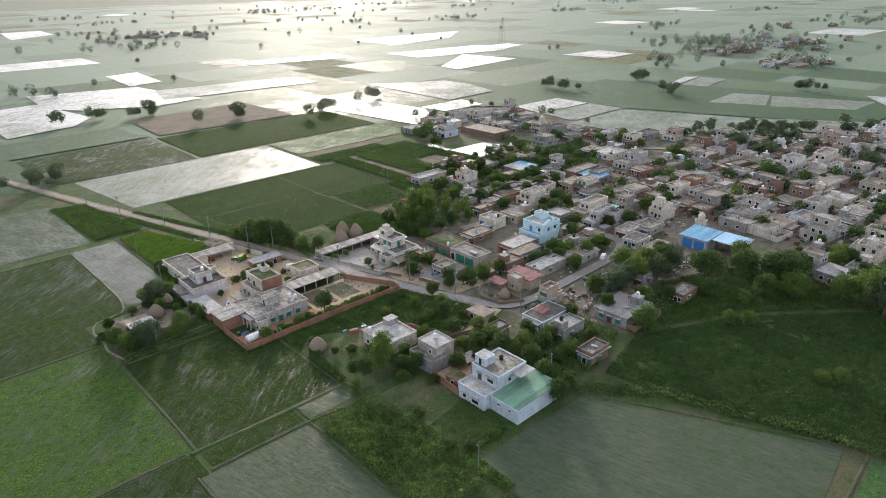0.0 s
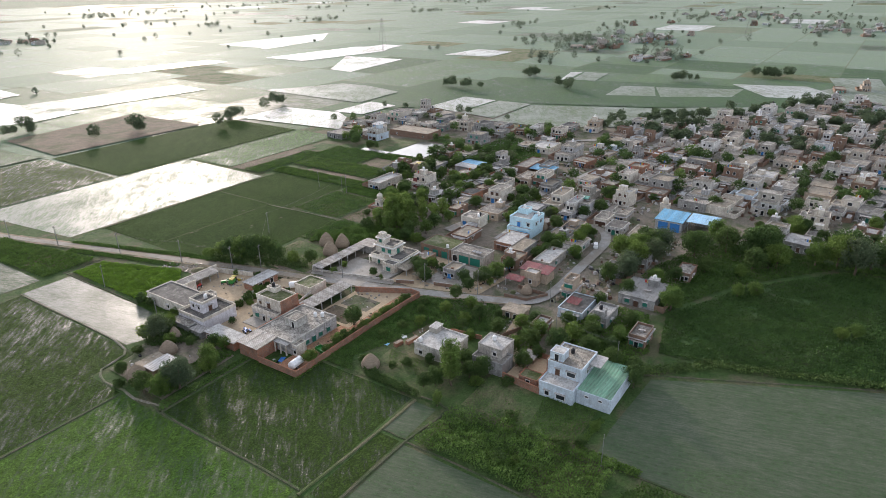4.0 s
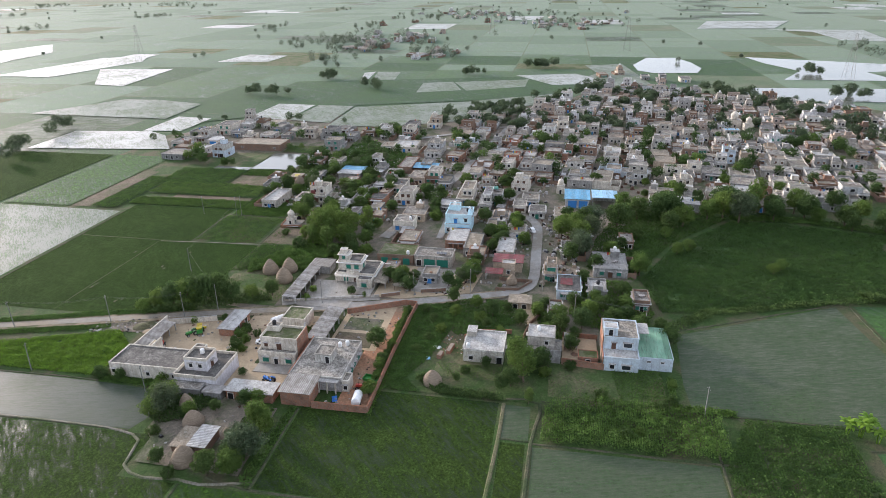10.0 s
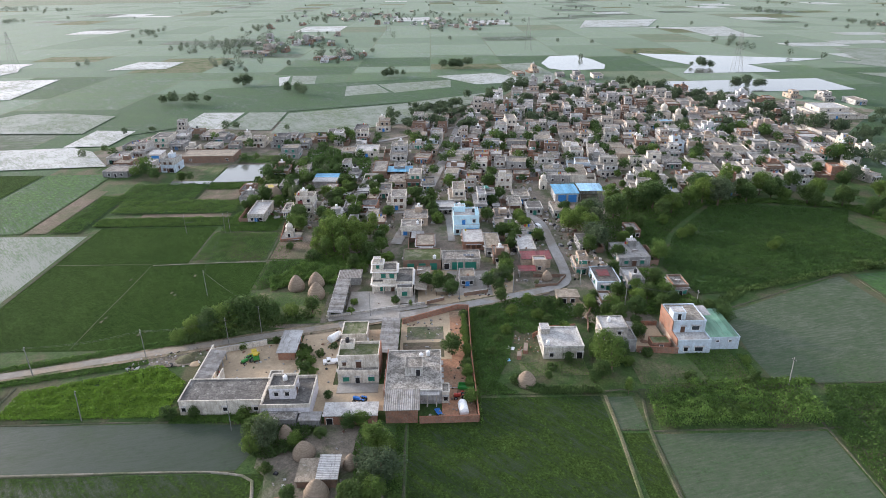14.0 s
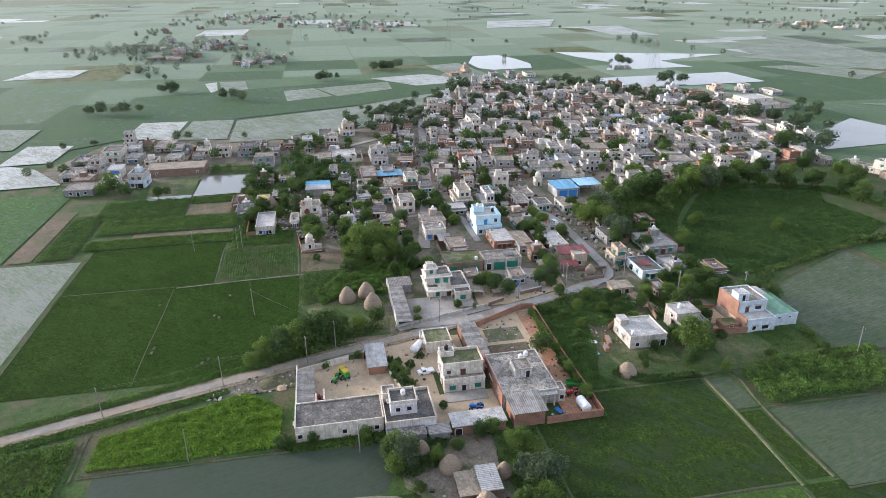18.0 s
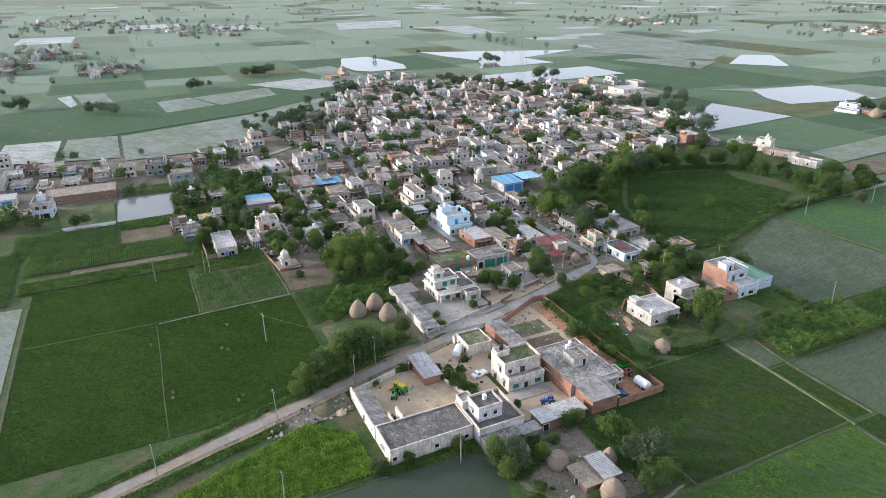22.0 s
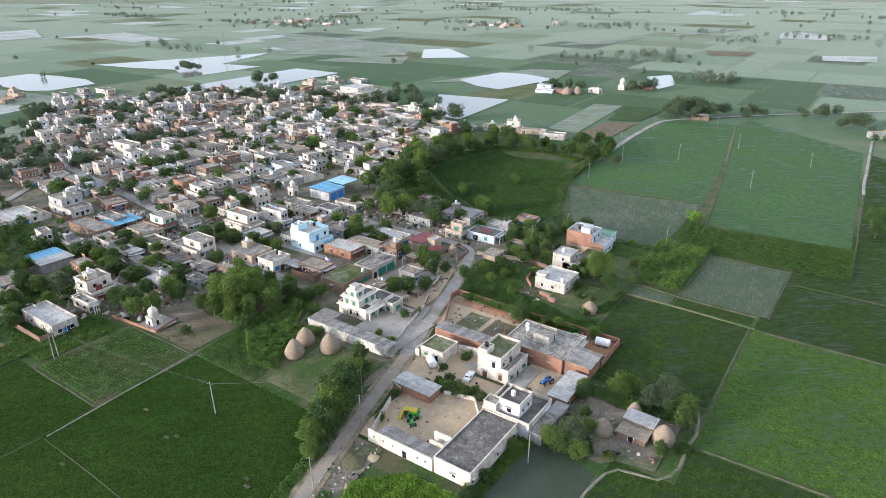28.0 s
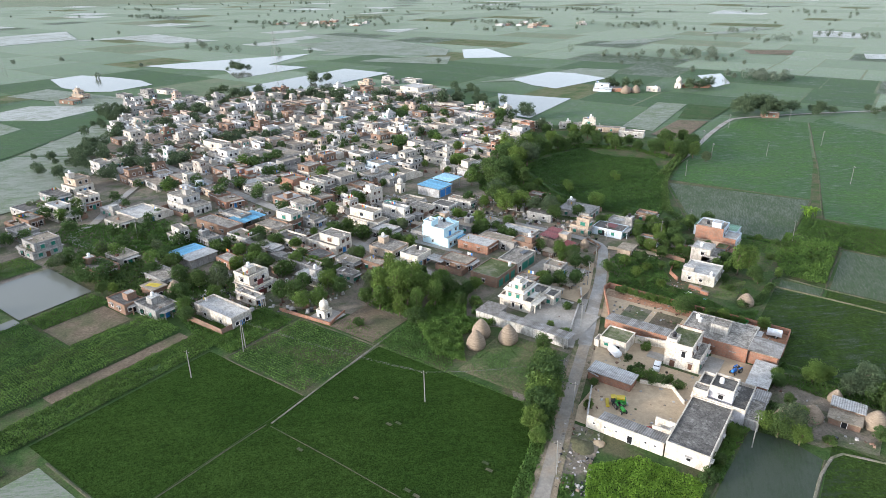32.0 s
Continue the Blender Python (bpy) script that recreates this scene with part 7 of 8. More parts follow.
for x, y, h, k in ((87.5, 178.6, 2.6, "round"), (89.6, 180.4, 2.2, "bush"), (82, 180.2, 2.4, "round"), (79, 176.4, 2.0, "bush"), (86.5, 175.8, 2.2, "bush"), (88, 166.2, 2.4, "bush"), (90.2, 172.8, 1.8, "bush"), (90.6, 196.0, 2.2, "bush"), (92.6, 188.0, 2.4, "round"), (71, 186.4, 2.0, "bush"),
                   (80, 101, 3.0, "bush"), (97, 113, 3.2, "bush"), (100, 117, 3.6, "round"), (104, 119, 3.0, "bush"), (96.5, 128.5, 2.8, "bush"), (101, 131.5, 3.0, "round"), (106, 134, 2.6, "bush"), (92, 131, 2.4, "bush"), (86, 133, 2.2, "bush"), (110, 112, 3.0, "round"), (78.5, 119.5, 2.2, "bush"), (74.5, 121, 2.6, "round"), (70.8, 75.5, 2.6, "bush"), (74, 73, 2.2, "bush"), (80, 72.2, 2.4, "bush"), (60.5, 84, 2.6, "bush"), (62, 81, 2.2, "bush")):
    tree(x, y, h, k)
# the grove behind the villa
for x, y, h, k in ((150, 178, 10, "tall"), (154, 183, 13, "tall"), (157, 178, 12.5, "tall"), (147, 183, 8.5, "tall"), (161, 182, 11, "tall"), (152, 172, 7, "light"), (146, 169, 6.5, "round"), (141, 167, 5.5, "round"), (151, 165, 6, "light"), (158, 166, 6, "round"), (164, 170, 7, "tall"), (166, 180, 7, "grey"), (145, 177, 9, "tall"), (150, 187, 7, "tall"), (157, 187, 8, "tall"), (162, 187, 6, "round"), (139, 173, 5, "round"), (141, 162, 5, "light"),
                   (163, 175, 9.5, "tall"), (159, 184, 10, "tall"), (154, 175, 12, "tall"), (166, 165, 5, "light"), (170, 175, 5, "light"), (156, 197, 2.6, "bush"), (168, 169, 9, "tall"), (152, 181, 12.5, "tall"), (148, 173, 9, "tall"), (159, 172, 8.5, "tall"), (144, 187, 5, "bush"), (136, 170, 3.6, "bush"), (133, 174, 3.0, "bush")):
    tree(x, y, h, k)
# between the road bend, the hall and the crop field
for x, y, h, k in ((198, 60, 10, "wide"), (194, 44, 9, "light"), (204, 36, 11, "wide"), (212, 22, 13, "tall"), (206, 26, 12, "tall"), (181, 78, 10, "wide"), (190, 70, 10, "round"), (198, 75, 9, "light"), (164, 92, 9, "light"), (167, 98, 9, "light"), (158, 92, 8, "grey"), (152, 91, 9, "grey"), (148, 95, 7, "round"), (170, 88, 9, "grey"), (176, 90, 9, "wide"), (140, 74, 8, "light"), (142, 87, 6, "round"), (131, 91, 5, "round"), (116, 94, 5, "round"), (110, 90, 6, "light"), (113, 86, 6, "round"), (108, 104, 5, "light"), (103, 108, 5, "round"), (118, 88, 5, "light"), (106, 84, 6, "round"), (110, 80, 5, "round"), (116, 80, 5, "light"), (125, 80, 5, "round"), (180, 60, 8, "round"), (186, 54, 9, "light"), (172, 62, 5, "light"), (170, 72, 6, "round"), (160, 78, 5, "round"), (153, 82, 6, "light"), (150, 30, 4.5, "light"), (147, 33, 4, "light"), (196, 20, 9, "round"), (200, 8, 10, "wide"), (194, -4, 9, "round"), (190, -16, 9, "wide"), (180, -22, 8, "round"), (169, -22, 8, "wide"), (158, -24, 7, "round"), (148, -22, 9, "wide"), (149, -42, 10, "wide"), (141, -34, 8, "tall"), (138, -24, 8, "round"), (202, -12, 9, "light"), (186, 96, 6, "round"), (178, 97, 6, "light"), (170, 114, 6, "light"), (112, 102, 4.5, "round"), (92, 95, 5, "round"), (85, 102, 5, "round")):
    tree(x, y, h, k)
# beside the shrine and the western houses
for x, y, h, k in ((172, 196, 7, "light"), (175, 199.5, 6.5, "light"), (180, 197.5, 7.5, "round"), (184, 199, 7, "round"), (172, 187, 6.5, "round"), (178, 186, 7, "light"), (184, 190, 6, "round"), (200, 210, 5.5, "light"), (206, 204, 8, "grey"), (210, 208, 7, "round"), (206, 217, 7.5, "round"), (200, 220, 6, "light"), (212, 199, 6, "round"), (218, 209, 7, "round"), (196, 222, 5, "round"), (205, 187, 6, "round"), (214, 183, 6, "round"), (198, 180, 6, "light"), (186, 178, 6, "round")):
    tree(x, y, h, k)
grove(222, 262, 197, 222, 13, 4, 7)
grove(238, 275, 183, 206, 11, 4, 6.5)
grove(232, 268, 222, 226, 8, 4, 7)
grove(205, 232, 168, 188, 8, 3.5, 6)
grove(300, 330, 192, 204, 10, 4, 7)
for x, y, h, k in ((252, 285, 9, "light"), (247, 283, 7, "round"), (239, 275, 6, "round"), (242, 277, 6.5, "round"), (236, 262, 5.5, "round"), (237.5, 258.5, 5, "round"), (245, 287, 6, "light"), (270, 242, 5, "round"), (274, 237, 4, "light"), (232, 226, 4, "round"), (229, 224, 4, "light")):
    tree(x, y, h, k)
# big trees between the houses and the crop field
for x, y, h, k in ((191, 60, 12, "wide"), (193, 33, 13, "grey"), (196, 38, 12, "light"), (199, 29, 10, "round"), (206, 10, 11, "light"), (203, 19, 9, "round"), (196, 5, 7, "light"), (190, -5, 7, "round"), (222, -39, 9, "grey"), (214, -30, 8, "round"), (200, -37, 8, "light"), (192, -38, 9, "wide"), (184, -30, 8, "round"), (175, -27, 8, "light"), (166, -33, 7, "round"), (206, -45, 7, "round"), (250, -71, 11, "wide"), (245, -65, 9, "wide"), (172, 93, 9, "light"), (178, 88, 10, "grey"), (158, 60, 5, "light"), (161, 56, 5, "light"), (212, -6, 9, "round"), (318, -74, 11, "wide"), (322, -80, 12, "round"), (311, -84, 10, "wide"), (326, -70, 10, "round")):
    tree(x, y, h, k)
grove(122, 144, -56, -20, 8, 5, 10)
grove(110, 140, -172, -150, 16, 8, 14)
grove(84, 108, -190, -172, 6, 6, 10)
grove(250, 262, -60, -48, 4, 8, 12)
# trees inside the dense village
for gx, gy, gs in GARDENS:
    for k in range(4):
        tree(gx + rr.uniform(-0.4, 0.4) * gs, gy + rr.uniform(-0.4, 0.4) * gs, rr.uniform(3.5, 8), rr.choice(("round", "wide", "light")))
for i in range(360):
    x, y = rr.uniform(185, 480), rr.uniform(-80, 165)
    if inside(x, y, DENSE) and free(x, y, 2):
        tree(x, y, rr.uniform(3.5, 7.5), rr.choice(("round", "round", "wide", "light")))
for i in range(46):
    tree(rr.uniform(335, 410) + 0, rr.uniform(120, 175), rr.uniform(4, 8), rr.choice(("round", "wide")))
for i in range(30):
    t = rr.random()
    tree(380 + 130 * t + rr.uniform(-10, 10), 150 - 90 * t + rr.uniform(-10, 10), rr.uniform(5, 9), "round")
for i in range(40):
    t = rr.random()
    tree(490 - 200 * t + rr.uniform(-12, 12), -10 - 80 * t + rr.uniform(-16, 10), rr.uniform(5, 10), rr.choice(("round", "wide")))
grove(262, 350, 170, 330, 24, 4, 7)
planted = 0
for i in range(900):
    x, y = rr.uniform(120, 236), rr.uniform(88, 202)
    if planted < 85 and inside(x, y, FRONT + [(118, 128)]) and free(x, y, 0.9) and off_lanes(x, y, 0.9):
        tree(x, y, rr.uniform(2.6, 6.2), rr.choice(("round", "light", "grey", "round", "bush")))
        planted += 1
# trees on the field edges farther off
for x, y, n in ((250, 392, 5), (300, 400, 4), (160, 470, 6), (130, 480, 4), (190, 410, 4), (60, 340, 4), (66, 345, 3), (440, 330, 6), (480, 250, 5), (520, 310, 6), (560, 180, 6), (240, -210, 8), (190, -240, 6), (60, -210, 6), (20, -180, 8), (470, -110, 8), (330, -130, 6), (600, -120, 6), (5, -150, 5), (10, 20, 2), (610, 120, 8)):
    for i in range(n):
        tree(x + rr.gauss(0, 9), y + rr.gauss(0, 7), rr.uniform(5, 11), rr.choice(("round", "wide", "grey")))
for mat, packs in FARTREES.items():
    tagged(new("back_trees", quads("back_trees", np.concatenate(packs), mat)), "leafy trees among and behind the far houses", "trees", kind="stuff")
# banana plants on the corner of the wet field
def banana(x, y, h):
    r = root("banana_plant", x, y, "bright green banana plant with long drooping leaves", "banana plant", "banana plants")
    stem, blades = MB(), []
    for k in range(3):
        ang = 2.1 * k + x
        bx, by, sh = 0.55 * math.cos(ang), 0.55 * math.sin(ang), h * rr.uniform(0.42, 0.62)
        stem.rod((bx * 0.5, by * 0.5, -0.1), (bx, by, sh), 0.14, 0.09, M_CROPBRIGHT, 7)
        for j in range(8):
            t, rise, reach = 0.785 * j + rr.uniform(-0.3, 0.3), rr.uniform(0.5, 1.0), h * rr.uniform(0.28, 0.42)
            c, e = math.cos(t), math.sin(t)
            line = [Vector((bx + c * reach * u, by + e * reach * u, sh + h * 0.5 * rise * u - h * 0.34 * u * u)) for u in (0, 0.3, 0.6, 0.85, 1.0)]
            side = Vector((-e, c, 0))
            for (p, q), (w0, w1) in zip(zip(line, line[1:]), ((0.08, 0.3), (0.3, 0.32), (0.32, 0.2), (0.2, 0.03))):
                blades.append([p - side * w0, q - side * w1, q + side * w1, p + side * w0])
    part("stem", stem, r)
    part("leaves", quads("leaves", np.array([[tuple(v) for v in b] for b in blades]), M_CROPBRIGHT), r)


for x, y, h in ((70.6, 35, 5.2), (68.6, 37.2, 5.8), (67.0, 34.6, 4.8), (69.4, 39.4, 4.6)):
    banana(x, y, h)
# woods and single trees of the far country, one mesh
pts, nor, sz = [], [], []
q = np.random.default_rng(5)
spots = [(q.uniform(-900, 2300), q.uniform(-1700, 2000), 1, 6) for _ in range(340)]
for _ in range(90):
    cx, cy = q.uniform(-600, 2100), q.uniform(-1500, 1800)
    spots += [(cx + q.normal(0, 40), cy + q.normal(0, 14), 1, 8) for _ in range(q.integers(5, 16))]
for cx, cy, k, sp in ((880, 335, 40, 110), (1170, 100, 36, 130), (770, 345, 18, 60), (715, 248, 20, 50), (830, 420, 34, 60), (1430, 275, 60, 210), (1000, -640, 50, 130), (650, -820, 40, 110), (400, 1100, 40, 130), (250, -480, 30, 40), (560, -40, 26, 30), (150, -330, 26, 26)):
    spots += [(cx + q.normal(0, sp * 0.55), cy + q.normal(0, sp * 0.45), 1, 8) for _ in range(k)]
for x, y, _, h in spots:
    if math.hypot(x - 220, y - 110) < 430 or (-80 < x < 420 and -190 < y < 420):
        continue
    s = h / 8 * q.uniform(0.7, 1.5)
    d = q.normal(0, 1, (90, 3))
    d /= np.linalg.norm(d, axis=1)[:, None]
    pts.append(np.array([x, y, 3.6 * s]) + d * np.array([3.2, 3.2, 3.4]) * s * q.uniform(0.55, 1.05, (90, 1)))
    nor.append(d)
# haze over the far woods is painted into the leaf colour
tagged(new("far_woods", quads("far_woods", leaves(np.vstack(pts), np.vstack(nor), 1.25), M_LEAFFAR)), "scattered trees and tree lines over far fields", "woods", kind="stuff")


def crop(name, poly, step, h, size, mat, label, rows=0.0, jitter=0.35):
    """A standing crop: plants of several upright leaf sprays all over a plot, in rows, with taller and thinner patches."""
    step, size = step * 0.9, size * 0.72
    xs, ys = [p[0] for p in poly], [p[1] for p in poly]
    gx, gy = np.meshgrid(np.arange(min(xs), max(xs), step), np.arange(min(ys), max(ys), step * (1 + 2.4 * rows)))
    P = np.stack([gx.ravel(), gy.ravel()], 1)
    P += rng.normal(0, jitter * step, P.shape) * np.array([1, 0.4 if rows else 1])
    keep = np.array([inside(x, y, poly) for x, y in P])
    P = P[keep]
    lush = np.array([noise.noise((x * 0.16, y * 0.16, 1.7)) + 0.9 * noise.noise((x * 0.55, y * 0.55, 5.1)) for x, y in P])
    P, lush = P[lush > -0.85], lush[lush > -0.85]
    top = h * (0.78 + 0.6 * lush) * rng.uniform(0.75, 1.15, len(P))
    pts, nor = [], []
    for k in range(4):
        n = len(P)
        out = rng.normal(0, 1, (n, 2))
        out /= np.linalg.norm(out, axis=1)[:, None] + 1e-6
        z = top * (1.0, 0.85, 0.7, 0.45)[k]
        pts.append(np.column_stack([P + out * size * 0.3 * k, np.maximum(z, 0.05)]))
        nor.append(np.column_stack([out * 0.7, np.full(n, 0.7)]))
    tagged(new(name, quads(name, leaves(np.vstack(pts), np.vstack(nor), size, 0.45), mat)), label, "crop", kind="stuff")


crop("sugarcane", [(56, 101), (68, 100.5), (72.5, 88), (70.5, 64), (56, 64)], 0.30, 2.1, 0.46, M_CROP, "tall bright green fodder crop in rows", 0.32, 0.25)
crop("weeds", [(72, 74), (86, 74), (86, 86), (72, 84)], 0.4, 0.5, 0.35, M_CROP, "patchy weeds behind a house")
crop("cotton_crop", [(116, 70), (136, 74), (163, 61), (173, 53), (195, 34), (191, 8), (184, -15), (173, -8), (146, -12), (131, 15), (118, 56)], 0.40, 0.8, 0.50, M_CROPDARK, "leafy dark green crop in faint rows", 0.25, 0.3)
crop("fodder_crop", [(83, 213.5), (76, 205.5), (63, 205.5), (63, 242), (73, 242)], 0.26, 0.8, 0.36, M_CROPBRIGHT, "bright yellow-green fodder crop")
crop("cabbage_plants", [(146, 204), (171.5, 204), (171.5, 227), (146, 227)], 0.42, 0.5, 0.46, M_CROP, "rows of leafy vegetable plants", 0.4, 0.2)
crop("bean_crop", [(70, 59), (70.5, 40), (45, 39), (16, 35.5), (15, 64), (34, 65.6), (55, 65.6)], 0.36, 1.0, 0.46, M_CROPDARK, "dark green leafy crop", 0.3)
crop("maize_crop", [(125, 176), (134, 178), (145, 160), (148, 172), (146, 186), (130, 198), (122.5, 196), (130, 186)], 0.24, 1.7, 0.42, M_CROP, "rank green fodder crop behind the straw stacks")
crop("castor_plants", [(147, 187), (161, 187), (160, 178), (148, 179)], 0.34, 1.3, 0.55, M_CROP, "leafy shrubs under the grove")
crop("strip_crop", [(179, 226), (188, 226), (188, 276), (179, 276)], 0.33, 0.9, 0.38, M_CROP, "strip of lush fodder crop")
crop("strip_crop", [(193, 226), (209, 226), (209, 276), (193, 276)], 0.32, 1.3, 0.4, M_CROP, "strip of tall fodder crop in rows", 0.5, 0.2)
crop("strip_crop", [(209, 248), (232, 248), (232, 281), (209, 281)], 0.34, 1.2, 0.38, M_CROP, "strip of lush fodder crop", 0.4, 0.25)
crop("strip_crop", [(173, 278), (216, 278), (216, 289), (173, 289)], 0.34, 1.0, 0.38, M_CROP, "strip of lush fodder crop", 0.3, 0.25)
crop("strip_crop", [(224, 228), (234, 228), (233, 247), (224, 247)], 0.34, 1.0, 0.38, M_CROP, "strip of lush fodder crop beside the pond")
crop("weeds", [(268, 227), (281, 227), (281, 245), (268, 245)], 0.7, 0.6, 0.5, M_CROP, "weedy garden beside the pond")
crop("strip_crop", [(173, 205), (188, 205), (190, 225), (173, 226)], 0.36, 0.7, 0.38, M_CROP, "weedy plot beside the western houses")
crop("weeds", [(69, 129), (74, 133), (84, 129), (98, 126), (112, 130), (110, 137.2), (69, 137.2)], 0.27, 0.6, 0.34, M_CROP, "rank bright weeds along a brick wall")
crop("weeds", [(95, 124), (104, 108), (116, 108), (117, 122), (112, 130), (98, 127)], 0.33, 0.6, 0.38, M_CROP, "rank weeds on open ground")
crop("weeds", [(76, 111), (82, 111), (82, 127), (76, 124)], 0.42, 0.35, 0.3, M_CROP, "patchy grass in a garden")
crop("weeds", [(72, 86), (79, 86), (84, 100), (72, 100)], 0.55, 0.3, 0.3, M_CROP, "patchy grass on a trodden plot")
crop("weeds", [(59, 174), (61.4, 184), (61, 204), (63.6, 204), (63.4, 184.4)], 0.3, 0.6, 0.4, M_CROP, "weeds at the foot of a white wall")
crop("weeds", [(103, 179), (121, 179), (121, 199), (103, 200)], 0.6, 0.3, 0.3, M_CROP, "patchy grass round straw stacks")
crop("weeds", [(172, 206), (185, 206), (200, 222), (188, 226), (173, 226)], 0.4, 0.6, 0.45, M_CROP, "rank weeds behind the western houses")
crop("hedge", [(68.3, 109.8), (70, 109.8), (71, 122), (75, 129), (73, 130.5), (69, 124)], 0.2, 1.6, 0.42, M_LEAF, "clipped dark green hedge round a garden")
crop("hedge", [(70, 138.8), (106, 138.6), (106, 139.8), (70, 140)], 0.22, 1.6, 0.36, M_CROP, "row of young fruit trees along a brick wall")
crop("hedge", [(104, 70), (116, 56), (127, 24), (130, 10), (132, 12), (129, 27), (118, 60), (106, 73)], 0.5, 1.3, 0.55, M_LEAF, "overgrown bank of bushes between two fields")
crop("hedge", [(70.5, 60), (73, 60), (73, 72), (84, 71.5), (84, 73), (71, 73.5)], 0.3, 0.8, 0.45, M_CROP, "weedy bank beside a flooded field")
crop("hedge", [(130, 12), (136, -60), (140, -60), (135, 14)], 0.4, 2.2, 0.65, M_LEAF, "overgrown bank of bushes beside the road")
crop("weeds", [(96.5, 199), (99, 200), (92, 226), (78, 268), (76, 267), (88, 228)], 0.3, 0.7, 0.42, M_CROP, "rank weeds along the road edge")
crop("weeds", [(84, 217), (86, 218), (74, 262), (71, 262)], 0.3, 0.5, 0.4, M_CROP, "grass along the road edge")
crop("undergrowth", [(136, 76), (163, 63), (174, 55), (196, 36), (205, 58), (192, 78), (168, 86), (142, 90)], 0.5, 0.8, 0.5, M_CROPDARK, "tangled shrubs and weeds under the trees")
crop("undergrowth", [(105, 76), (115, 72), (134, 78), (134, 90), (112, 96), (104, 90)], 0.5, 1.0, 0.55, M_CROP, "tangled shrubs and weeds beside the houses")
crop("undergrowth", [(196, 36), (194, 8), (187, -15), (160, -26), (142, -17), (140, -22), (160, -31), (190, -24), (200, 6), (201, 34)], 0.5, 1.1, 0.55, M_CROP, "tangled shrubs along the field edge")
crop("undergrowth", [(205, 200), (232, 206), (262, 205), (266, 222), (236, 224), (214, 222)], 0.8, 1.6, 1.0, M_LEAF, "tangled shrubs beside the pond")
crop("undergrowth", [(236, 182), (266, 186), (262, 200), (238, 202)], 0.8, 1.6, 1.0, M_CROP, "weeds and shrubs between houses and the lane")


def litter(name, poly, n, low, high, mat, label, avoid=True):
    """Small lumps, boards and bundles scattered over open ground."""
    xs, ys = [p[0] for p in poly], [p[1] for p in poly]
    mb, made = MB(), 0
    for i in range(n * 6):
        x, y = rr.uniform(min(xs), max(xs)), rr.uniform(min(ys), max(ys))
        if made >= n:
            break
        if not inside(x, y, poly) or (avoid and not free(x, y, 0.6)) or not off_lanes(x, y, 0.8):
            continue
        made += 1
        w, d, h = rr.uniform(low, high), rr.uniform(low, high), rr.uniform(0.15, 0.6) * high
        one = MB().box(-w / 2, w / 2, -d / 2, d / 2, 0, h, rr.choice(mat), min(w, d) * 0.2)
        one.into(mb, pose(x, y, 0.02, 0, 0, rr.uniform(0, 360)))
    tagged(new(name, mb.mesh(name)), label, "litter", kind="stuff")


def tarpaulin(x, y, z, w, d, turn, mat, label):
    """A sheet thrown over things, with sagging folds."""
    mb, n = MB(), 8
    hts = {(i, j): 0.12 + 0.16 * noise.noise((i * 0.6 + x, j * 0.6 + y, 0.5)) for i in range(n + 1) for j in range(n + 1)}
    for i in range(n):
        for j in range(n):
            q = [(a, b) for a, b in ((i, j), (i + 1, j), (i + 1, j + 1), (i, j + 1))]
            mb.poly([((a / n - 0.5) * w, (b / n - 0.5) * d, hts[a, b] * (0.3 if a in (0, n) or b in (0, n) else 1)) for a, b in q], mat)
    ob = new("tarpaulin", mb.mesh("tarpaulin", True))
    ob.matrix_basis = pose(x, y, z, 0, 0, turn)
    tagged(ob, label, "tarpaulin", "tarpaulins")


tarpaulin(63.4, 146.8, 0.15, 2.2, 1.2, 20, M_BLUE, "crumpled blue plastic sheet on a farm yard")
tarpaulin(88.6, 128.2, 0.1, 2.2, 1.5, 60, M_TANKW, "white plastic sheet lying on the grass")
tarpaulin(83.2, 129.4, 0.1, 1.4, 1.0, 10, M_TINPALEBLUE, "pale blue plastic sheet lying on the grass")
tarpaulin(218.4, 217.2, 3.2, 4.5, 2.4, 20, M_YELLOW, "bright yellow plastic sheet over a shed roof")
tarpaulin(203.5, 125.5, 6.1, 4.0, 2.6, 10, M_GREENDOOR, "green shade cloth over a roof terrace")
JUNK = [M_BRICKOLD, M_TIN, M_BROWNDOOR, M_CONC, M_STRAW, M_BUND, M_DARK, M_RAG, M_ROOF, M_GREY]
litter("village_clutter", [(126, 92), (190, 84), (205, 104), (262, 100), (262, 205), (205, 222), (172, 200), (172, 160), (126, 152)], 1500, 0.3, 1.6, JUNK, "clutter of carts, bricks, dung cakes and boards between houses")
litter("village_clutter", [(205, 40), (258, -10), (330, -40), (330, 160), (262, 160), (205, 110)], 900, 0.4, 2.2, JUNK, "clutter of carts, bricks, dung cakes and boards between houses")
litter("farm_clutter", [(73, 172), (92, 172), (92, 198), (73, 198)], 46, 0.2, 0.9, JUNK, "tools, feed sacks and bricks lying in a farm yard")
litter("farm_clutter", [(61, 139), (84, 139), (84, 144), (66, 145), (61, 150)], 40, 0.2, 0.8, JUNK, "tools, feed sacks and bricks lying in a farm yard")
litter("farm_clutter", [(86, 140), (107, 140), (101, 155), (86, 155)], 50, 0.2, 0.9, JUNK, "boards and bricks lying on bare beds")
litter("farm_clutter", [(38, 158), (57, 159), (58, 181), (46, 181), (38, 177)], 60, 0.2, 1.0, JUNK, "straw, sticks and boards round straw stacks")
litter("roadside_rubbish", [(84, 203), (93, 203), (86, 222), (80, 222)], 150, 0.15, 0.8, JUNK + [M_BROWN, M_BROWN, M_RAG], "rubbish and dung heaped beside the road")
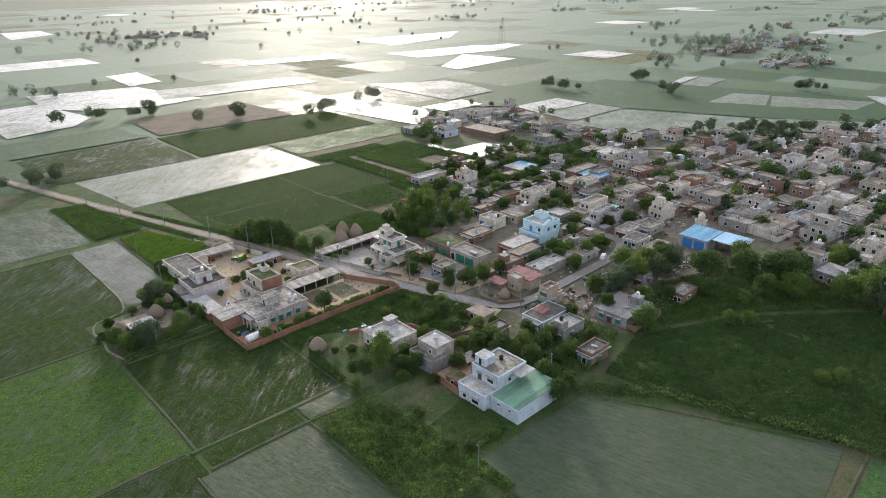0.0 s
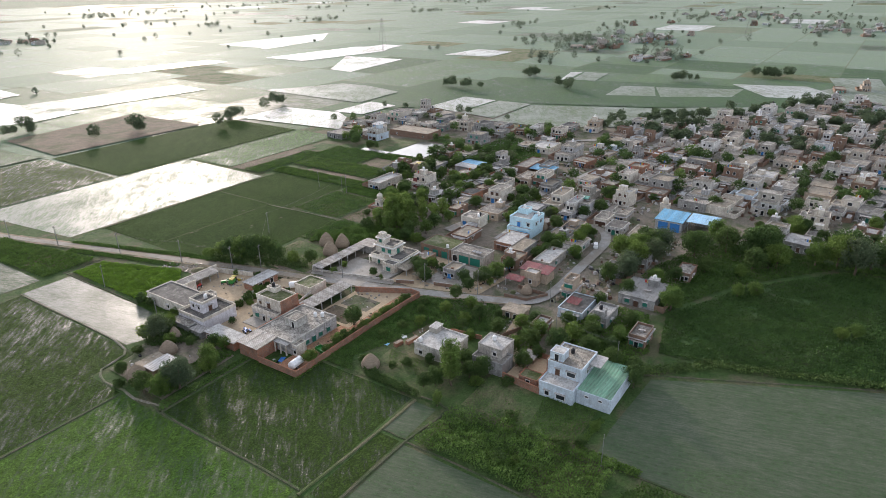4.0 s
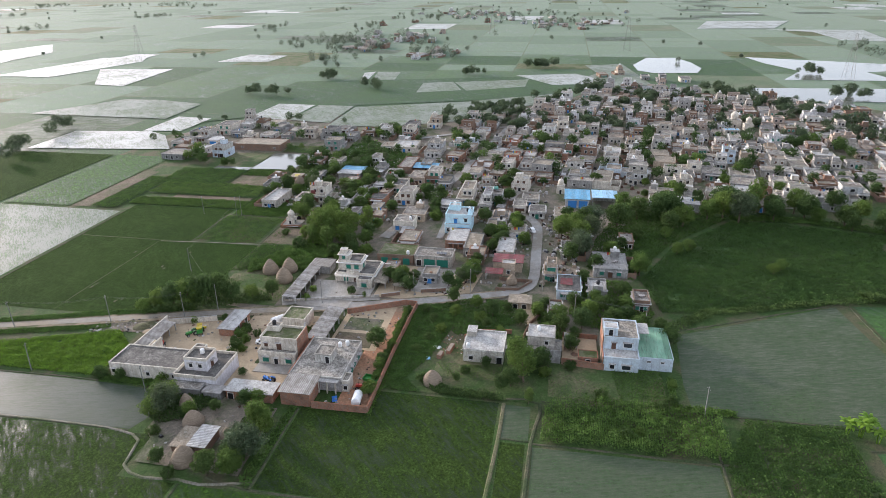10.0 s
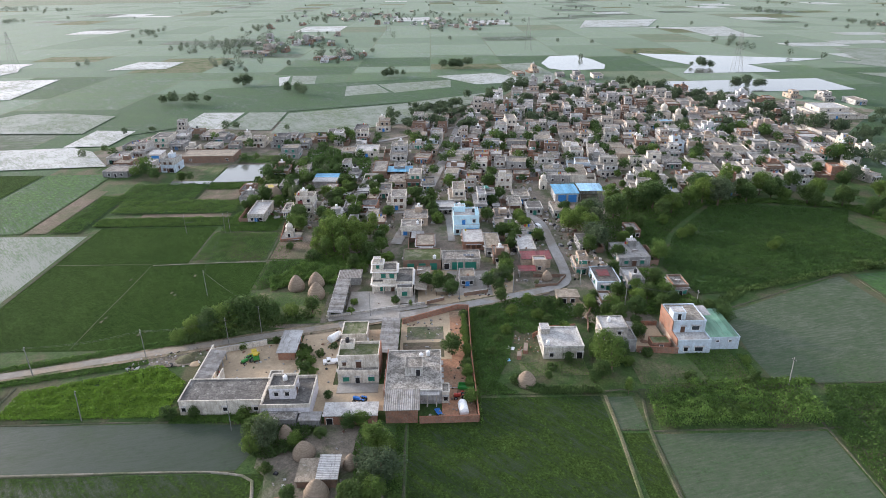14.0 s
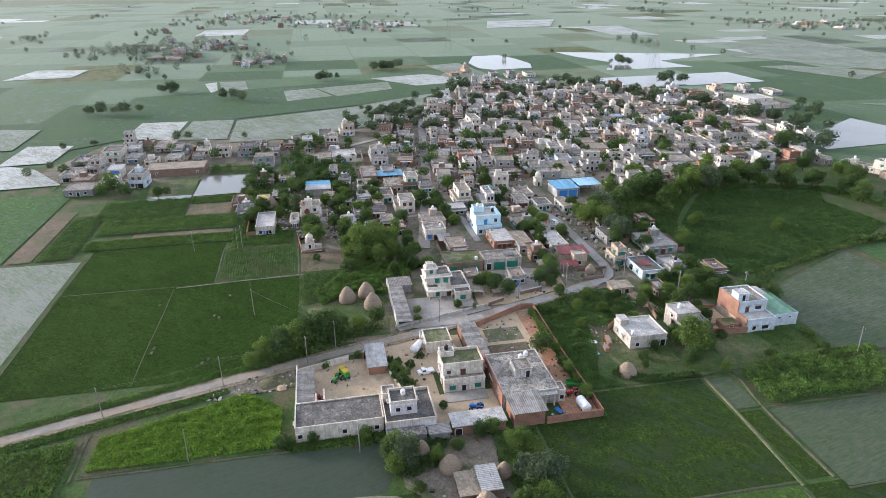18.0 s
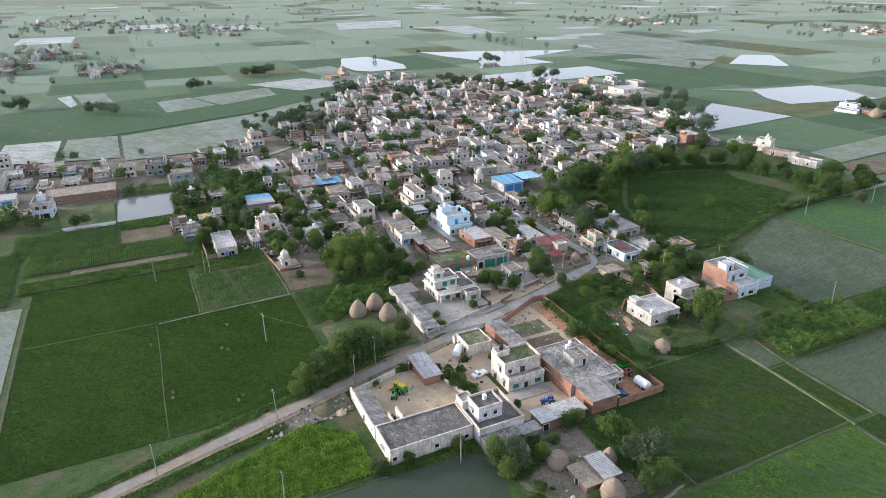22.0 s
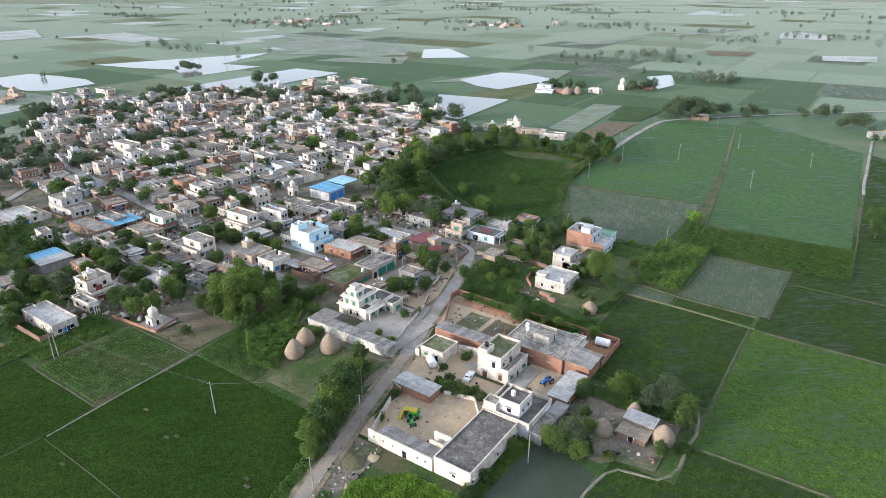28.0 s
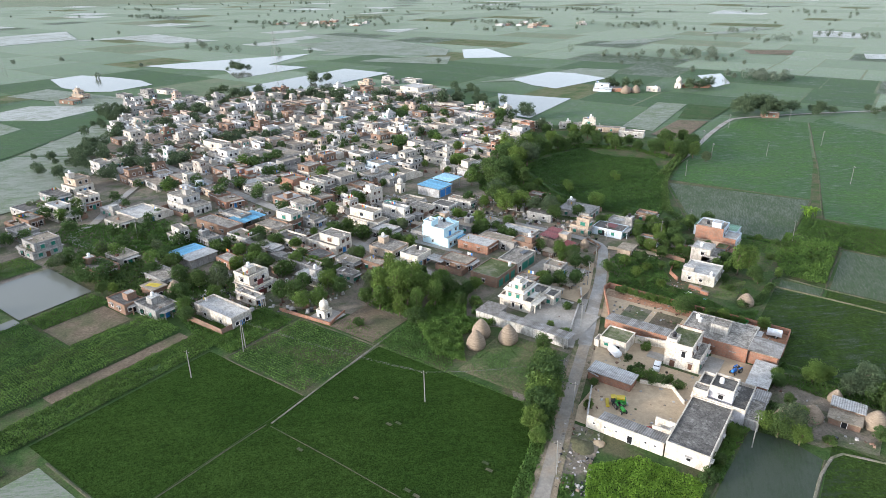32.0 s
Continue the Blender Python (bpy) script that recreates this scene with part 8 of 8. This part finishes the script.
litter("farm_clutter", [(104, 158), (120, 158), (120, 171), (105, 171)], 24, 0.2, 0.9, JUNK, "pots and sacks standing on a paved court")
litter("rubble", [(85, 88), (99, 88), (99, 97), (85, 97)], 90, 0.2, 0.8, [M_BRICKOLD, M_BRICK, M_CONC, M_GREY], "broken bricks and rubble in a house yard", False)
litter("rubble", [(86, 121), (96, 122), (95, 127), (85, 127)], 60, 0.2, 0.6, [M_BRICKOLD, M_BRICK, M_RAG], "loose bricks and sheets on the grass", False)
crop("undergrowth", [(94, 213), (99.5, 201), (104.5, 191), (109, 183), (106, 180), (100, 191), (96, 200), (91.5, 212)], 0.4, 2.2, 0.6, M_LEAF, "tangled shrubs under the roadside trees")
crop("weeds", [(37, 157.5), (58, 158.6), (59, 163), (50, 164), (37, 162)], 0.33, 0.9, 0.42, M_CROP, "rank weeds under the straw yard trees")
crop("weeds", [(51, 176), (58.5, 172), (60.4, 184), (50, 184), (49, 181)], 0.3, 1.2, 0.45, M_LEAF, "shrubs and weeds round straw stacks")
crop("weeds", [(60, 184.6), (63.4, 184.6), (63.4, 203), (62, 203)], 0.35, 0.9, 0.45, M_CROP, "weeds at the foot of a white wall")
crop("weeds", [(56, 246), (73, 246), (66, 292), (53, 295)], 0.4, 0.8, 0.5, M_CROP, "rank weeds on a strip beside the road")
crop("weeds", [(146, 196), (161, 196), (161, 202), (146, 202)], 0.6, 0.3, 0.35, M_CROP, "thin weeds on a ploughed plot")
crop("weeds", [(88, 100), (99, 106), (112, 104), (112, 98), (100, 96)], 0.4, 0.7, 0.45, M_CROP, "weeds between small houses")
for x, y, h, k in ((59, 163, 4, "light"), (52.5, 175.5, 4.2, "light"), (57.6, 183, 5, "light"), (40, 160, 5.5, "round"), (96, 103, 4.5, "round"), (99, 101, 4, "light"), (104, 100.5, 4.5, "round"), (97.8, 94, 4, "round"), (86, 107.4, 4.6, "round"), (82.6, 109, 5, "tall")):
    tree(x, y, h, k)
litter("farm_clutter", [(84, 163), (99, 163), (99, 181), (84, 181)], 26, 0.2, 0.8, JUNK, "tools, feed sacks and bricks lying in a farm yard")
litter("rubble", [(113, 126), (134, 124), (136, 150), (118, 150)], 70, 0.2, 0.9, JUNK, "boards, bricks and dung cakes in earthen yards")
litter("rubble", [(102, 104), (120, 104), (118, 110), (104, 111)], 36, 0.2, 0.8, JUNK, "bricks and boards beside a dirt track")
crop("weeds", [(59, 137.4), (108, 136.6), (108, 137.6), (59, 138.1)], 0.34, 0.6, 0.4, M_CROP, "weeds at the foot of a brick wall")
crop("weeds", [(34.2, 153.8), (59, 153.8), (59, 155.6), (36, 156.4)], 0.36, 0.7, 0.42, M_CROP, "weeds along a field bank")
crop("weeds", [(90.2, 202.6), (92, 201.8), (144.2, 201.6), (144.2, 202.5)], 0.5, 0.35, 0.36, M_CROP, "grass along a field bank")
crop("undergrowth", [(228, 185), (246, 177), (270, 178), (298, 203), (290, 213), (258, 211)], 0.75, 1.3, 0.75, M_CROP, "lush weeds and shrubs behind the pond")
crop("undergrowth", [(196, 200), (206, 196), (222, 203), (216, 222), (203, 224)], 0.6, 1.1, 0.6, M_CROP, "lush weeds beside the western houses")
crop("weeds", [(124, 199), (131, 188), (146, 186), (146, 201.5), (124, 201.5)], 0.36, 0.5, 0.36, M_CROP, "low fodder plants beside straw stacks")
